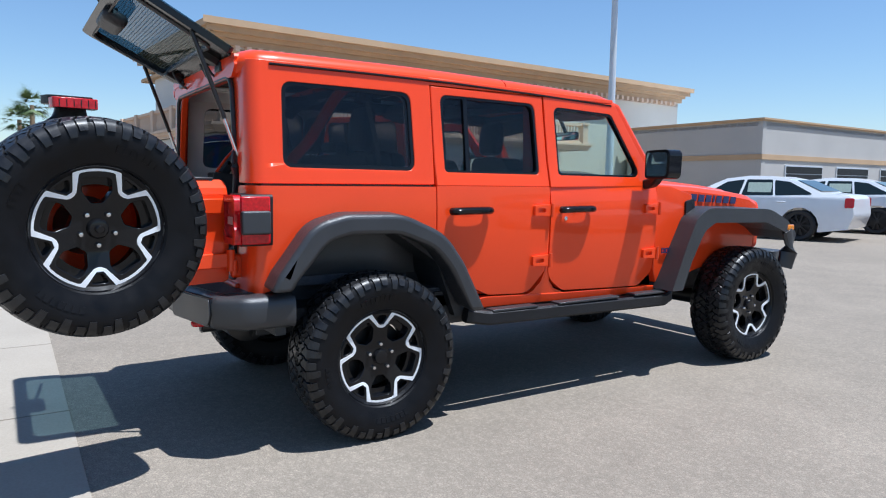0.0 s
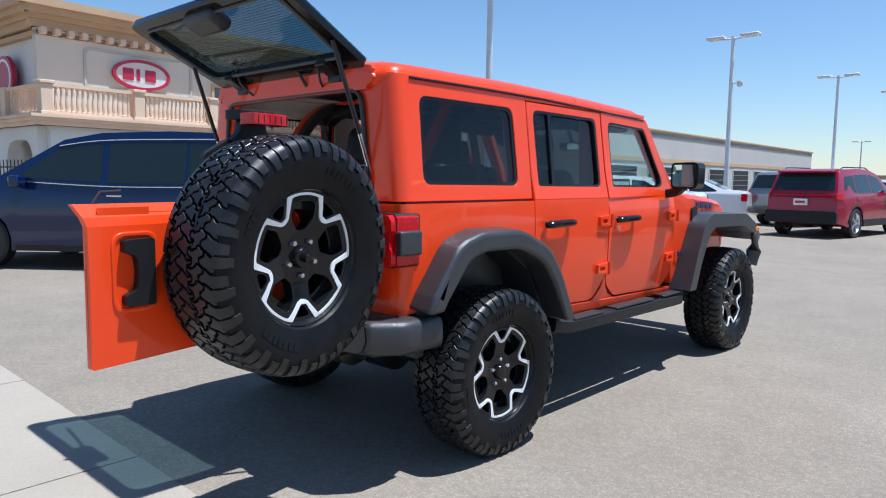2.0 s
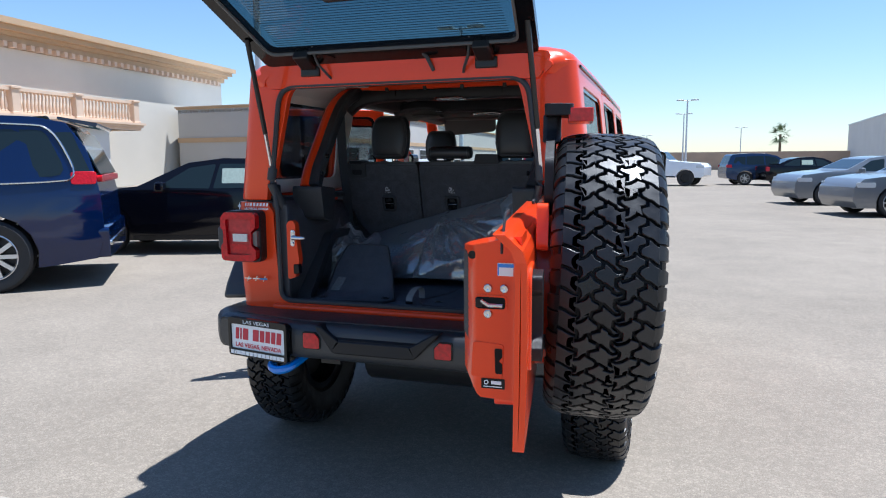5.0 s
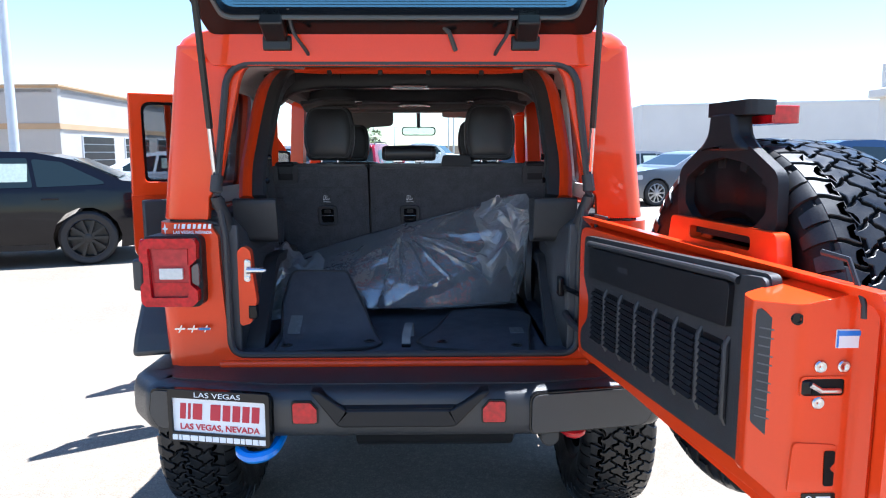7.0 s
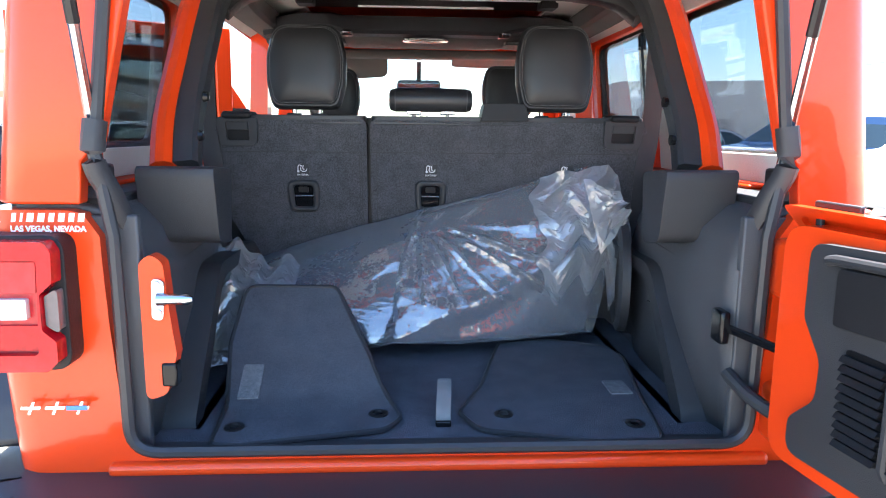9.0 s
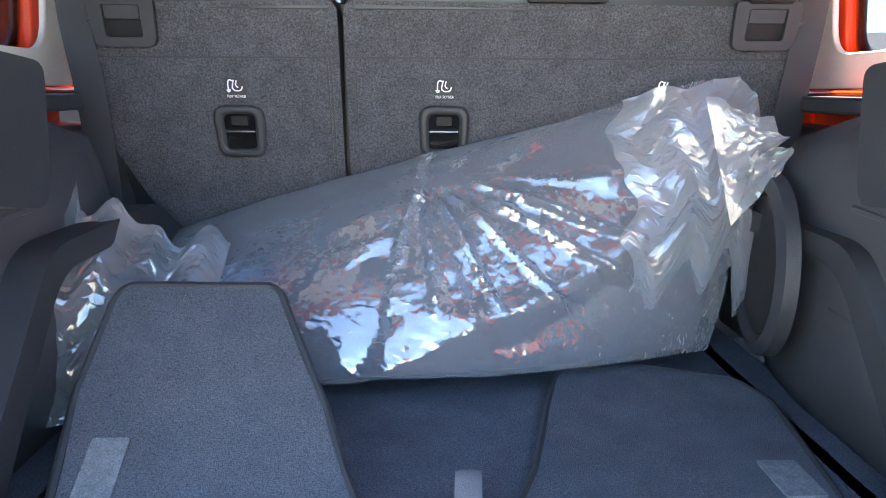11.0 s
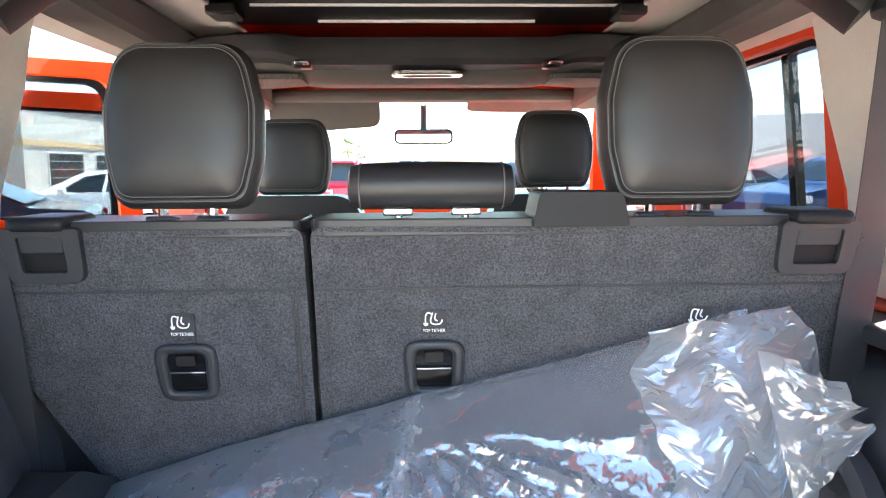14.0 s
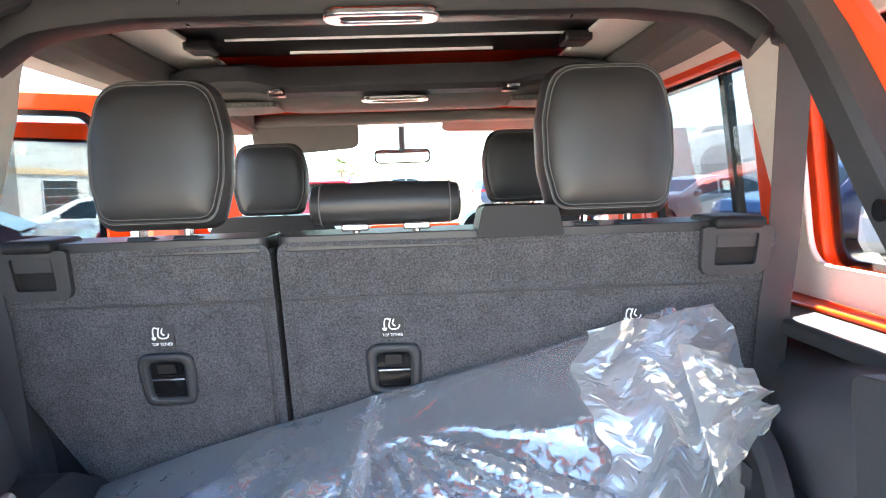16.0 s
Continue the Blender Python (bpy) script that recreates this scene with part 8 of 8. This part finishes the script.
def palm(x, y, h, seed):
    rng = random.Random(seed)
    p = thing("palm_tree", "tall fan palm with a shaggy green crown", "tree", "palms", pose(x, y, 0))
    part("trunk", lathe([(0, 0.26), (0.5, 0.2), (h * 0.5, 0.17), (h, 0.15)], 12, "z"), mat("palm_bark", (0.22, 0.16, 0.1), 0.9, 0, 0.3, 8, 0.8, 30), p)
    bm = bmesh.new()
    for k in range(46):
        a, el = rng.uniform(0, 6.28), rng.uniform(-0.9, 1.3)
        L = rng.uniform(1.0, 1.7)
        base = Vector((0, 0, h))
        d = Vector((math.cos(a) * math.cos(el), math.sin(a) * math.cos(el), math.sin(el)))
        tip0 = base + d * L * 0.55
        sd = d.cross(Vector((0, 0, 1))).normalized()
        up = sd.cross(d)
        for q in range(13):
            f = -1.1 + 2.2 * q / 12
            e = tip0 + (d * math.cos(f) + sd * math.sin(f)) * L * rng.uniform(0.5, 0.7) + Vector((0, 0, -0.25 * abs(f)))
            w = 0.035
            n = (e - tip0).cross(up).normalized() * w
            v1, v2, v3 = bm.verts.new(tip0 - n), bm.verts.new(tip0 + n), bm.verts.new(e)
            bm.faces.new((v1, v2, v3))
    part("crown", bm, mat("palm_leaf", (0.09, 0.13, 0.04), 0.6, 0, 0.3, 5), p)


palm(-58, 1.0, 6.6, 3)
palm(-60, 0.2, 5.6, 5)
palm(-9.5, 95, 4.2, 7)
palm(-8.0, 97, 3.6, 9)
palm(14, 96, 4.5, 11)


# ---- small details on the orange car ----
def bars(name, widths, h, gap, m, material, parent, depth=0.002, slant=0.0):
    """A line of plain letter-sized bars, centred."""
    total = sum(widths) + gap * (len(widths) - 1)
    x = -total / 2
    for w in widths:
        bm = extrude([(x, -h / 2), (x + w, -h / 2), (x + w + slant, h / 2), (x + slant, h / 2)], 0, depth, "z")
        part(name, bm, material, parent, m=m)
        x += w + gap


def ring_bars(name, widths, h, gap, m, material, parent, depth=0.002, slant=0.0):
    """Letter-sized outlines with hollow middles."""
    total = sum(widths) + gap * (len(widths) - 1)
    x = -total / 2
    for i, w in enumerate(widths):
        k = h * 0.24
        o = [(x, -h / 2), (x + w, -h / 2), (x + w + slant, h / 2), (x + slant, h / 2)]
        sl = slant * 0.1
        hole = [] if w < h * 0.4 else [[(x + k + sl, -h / 2 + k), (x + w - k + sl, -h / 2 + k), (x + w - k + slant - sl, h / 2 - k), (x + k + slant - sl, h / 2 - k)]]
        part(name, plate(o, hole, lambda u, v, d: (u, v, depth - d), depth), material, parent, m=m)
        x += w + gap


REAR = Matrix.Rotation(radians(90), 4, 'X')               # faces the rear, reads left to right from behind
# dealer plate in its frame
plate_t = new("dealer_plate")
plate_t.parent = car
PM = Matrix.Translation((-0.555, -0.854, 0.676)) @ Matrix.Rotation(radians(-10.8), 4, 'Z') @ REAR
part("plate_frame", extrude(rect(-0.165, 0.165, -0.084, 0.084, 0.012, 4), -0.01, 0.012, "z", [rect(-0.152, 0.152, -0.052, 0.056, 0.006, 3)]), GLOSSBLK, plate_t, "black plate frame", m=PM, bev=0.003)
part("plate_face", extrude(rect(-0.155, 0.155, -0.06, 0.06), -0.004, 0.004, "z"), WHITEINK, plate_t, m=PM)
part("plate_text", text_bm("LAS VEGAS", 0.022, PM @ Matrix.Translation((0, 0.069, 0.0135)), 0.001, 0, 0.15), WHITEINK, plate_t)
part("plate_text", text_bm("LAS VEGAS, NEVADA", 0.026, PM @ Matrix.Translation((0, -0.036, 0.0055)), 0.001, 0, 0.26, 0.0006), REDINK, plate_t)
bars("plate_bar", [0.018, 0.008, 0.03], 0.05, 0.008, PM @ Matrix.Translation((-0.093, 0.014, 0.004)), REDINK, plate_t, 0.002, 0.004)
bars("plate_bar", [0.032, 0.024, 0.024, 0.022, 0.024], 0.05, 0.008, PM @ Matrix.Translation((0.05, 0.014, 0.004)), REDINK, plate_t, 0.002, 0.004)
bars("frame_bar", [0.018, 0.008, 0.024, 0.024, 0.02, 0.02, 0.02, 0.02, 0.02, 0.02, 0.012, 0.02, 0.018, 0.02], 0.017, 0.003, PM @ Matrix.Translation((0, -0.068, 0.0125)), WHITEINK, plate_t, 0.0015)
part("plate_bracket", box(-0.66, -0.45, -0.80, -0.76, 0.6, 0.75), BLACKPL, car)
# pale transfer over the tail lamp, star and two lines
DM = Matrix.Translation((-0.695, YB - 0.0185, 1.228)) @ REAR
bars("dealer_transfer", [0.007, 0.004, 0.011, 0.011, 0.009, 0.010, 0.009, 0.010], 0.015, 0.007, DM @ Matrix.Translation((0.01, 0.008, 0)), WHITEINK, car, 0.001, 0.003)
part("transfer_text", text_bm("LAS VEGAS, NEVADA", 0.014, DM @ Matrix.Translation((0.01, -0.012, 0)), 0.001, 0, 0.125, 0.0004), WHITEINK, car)
part("transfer_star", plate([(0, 0.018), (0.003, 0.004), (0.011, 0), (0.003, -0.004), (0, -0.018), (-0.003, -0.004), (-0.011, 0), (-0.003, 0.004)], (), lambda u, v, d: (u, v, 0.001 - d), 0.001), WHITEINK, car, m=DM @ Matrix.Translation((-0.078, 0.0, 0)))
BADGE = mat("blue_badge", (0.03, 0.16, 0.42), 0.3, 0.5, coat=0.5)
BM = Matrix.Translation((-0.70, YB - 0.016, 0.895)) @ REAR
for q in (-0.042, 0.0, 0.042):
    part("badge_mark", extrude([(q - 0.018, -0.003), (q + 0.016, -0.003), (q + 0.018, 0.003), (q - 0.016, 0.003)], 0, 0.004, "z"), CHROME, car, m=BM)
    part("badge_mark", extrude([(q - 0.006, -0.012), (q - 0.001, -0.012), (q + 0.009, 0.012), (q + 0.004, 0.012)], 0.001, 0.005, "z"), CHROME, car, m=BM)
part("badge_tail", extrude(rect(0.02, 0.056, -0.004, 0.004), 0.003, 0.006, "z"), BADGE, car, m=BM)
# dark outlined lettering on the bonnet side, badge on the cowl
HM = Matrix.Translation((0.6885, 2.81, 1.170)) @ Matrix.Rotation(radians(90 + 4.2), 4, 'Z') @ Matrix.Rotation(radians(90), 4, 'X') @ Matrix.Rotation(radians(-2.5), 4, 'Z')
bars("bonnet_mark", [0.07, 0.07, 0.068, 0.022, 0.068, 0.072, 0.072], 0.05, 0.022, HM @ Matrix.Translation((0, 0, 0.001)), NAVYINK, car, 0.003, 0.006)
JM = Matrix.Translation((0.8165, 2.185, 0.835)) @ Matrix.Rotation(radians(90), 4, 'Z') @ Matrix.Rotation(radians(90), 4, 'X')
ring_bars("cowl_badge", [0.03, 0.03, 0.03, 0.032], 0.034, 0.006, JM, NAVYINK, car, 0.004)
# tail pipe mouth, wash line, hatch hardware
# dark disc over the closed pipe end, standing in for its shaded inside
part("pipe_mouth", lathe([(0, 0.026), (0.004, 0.026), (0.005, 0.001)], 16, "y"), TRIM, car, m=pose(0.47, -0.765, 0.565))
part("tow_loop_right", tube(smooth_path([(0.5, -0.72, 0.6), (0.52, -0.8, 0.595), (0.56, -0.8, 0.595), (0.58, -0.72, 0.6)], 4), 0.014, 8), REDLENS, car)
for s in (1, -1):
    part("hatch_hinge_base", box(s * 0.39 - 0.045, s * 0.39 + 0.045, -0.64, -0.60, 1.79, 1.835), SATIN, car, bev=0.006)
    part("hatch_cable", tube(smooth_path([(s * 0.34, -0.70, 1.905), (s * 0.33, -0.68, 1.84), (s * 0.30, -0.64, 1.79), (s * 0.29, -0.60, 1.765)], 4), 0.006, 6), SEAL, car)
    part("hardtop_seam", tube([(s * (WB - inset(z)) * (1 - 0) - s * 0.004, YB + RC + 0.012, z) for z in (1.26, 1.4, 1.55, 1.7, 1.79)], 0.0022, 5), GLOSSBLK, car)
    part("drip_rail", tube([(s * (0.7415 + 0.0), y, 1.797 - roof_drop(y)) for y in (-0.5, 0.0, 0.5, 1.0, 1.4, 1.68)], 0.006, 6), GLOSSBLK, car)
part("washer_nozzle", tube([(0.11, -0.66, 1.885), (0.15, -0.65, 1.84), (0.17, -0.63, 1.79)], 0.008, 6), SEAL, car)
# tyre sidewall lettering blocks, raised
for wh in [o for o in bpy.data.objects if o.name.split(".")[0] in ("wheel", "spare_wheel") and o.parent == car]:
    for base, n, w in ((0.5, 7, 0.062), (3.6, 7, 0.062), (2.2, 4, 0.05)):
        for i in range(n):
            a = base + i * 0.085
            r0, r1 = 0.292, 0.318
            bm = bmesh.new()
            lo = [bm.verts.new((x, r * math.cos(t), r * math.sin(t))) for x, r, t in ((0.132, r0, a), (0.132, r0, a + w), (0.1385, r1, a + w), (0.1385, r1, a))]
            hi = [bm.verts.new((v.co.x + 0.0025, v.co.y, v.co.z)) for v in lo]
            bm.faces.new(hi)
            for q in range(4):
                bm.faces.new((lo[q], lo[(q + 1) % 4], hi[(q + 1) % 4], hi[q]))
            part("sidewall_mark", bm, RUBBER, wh)
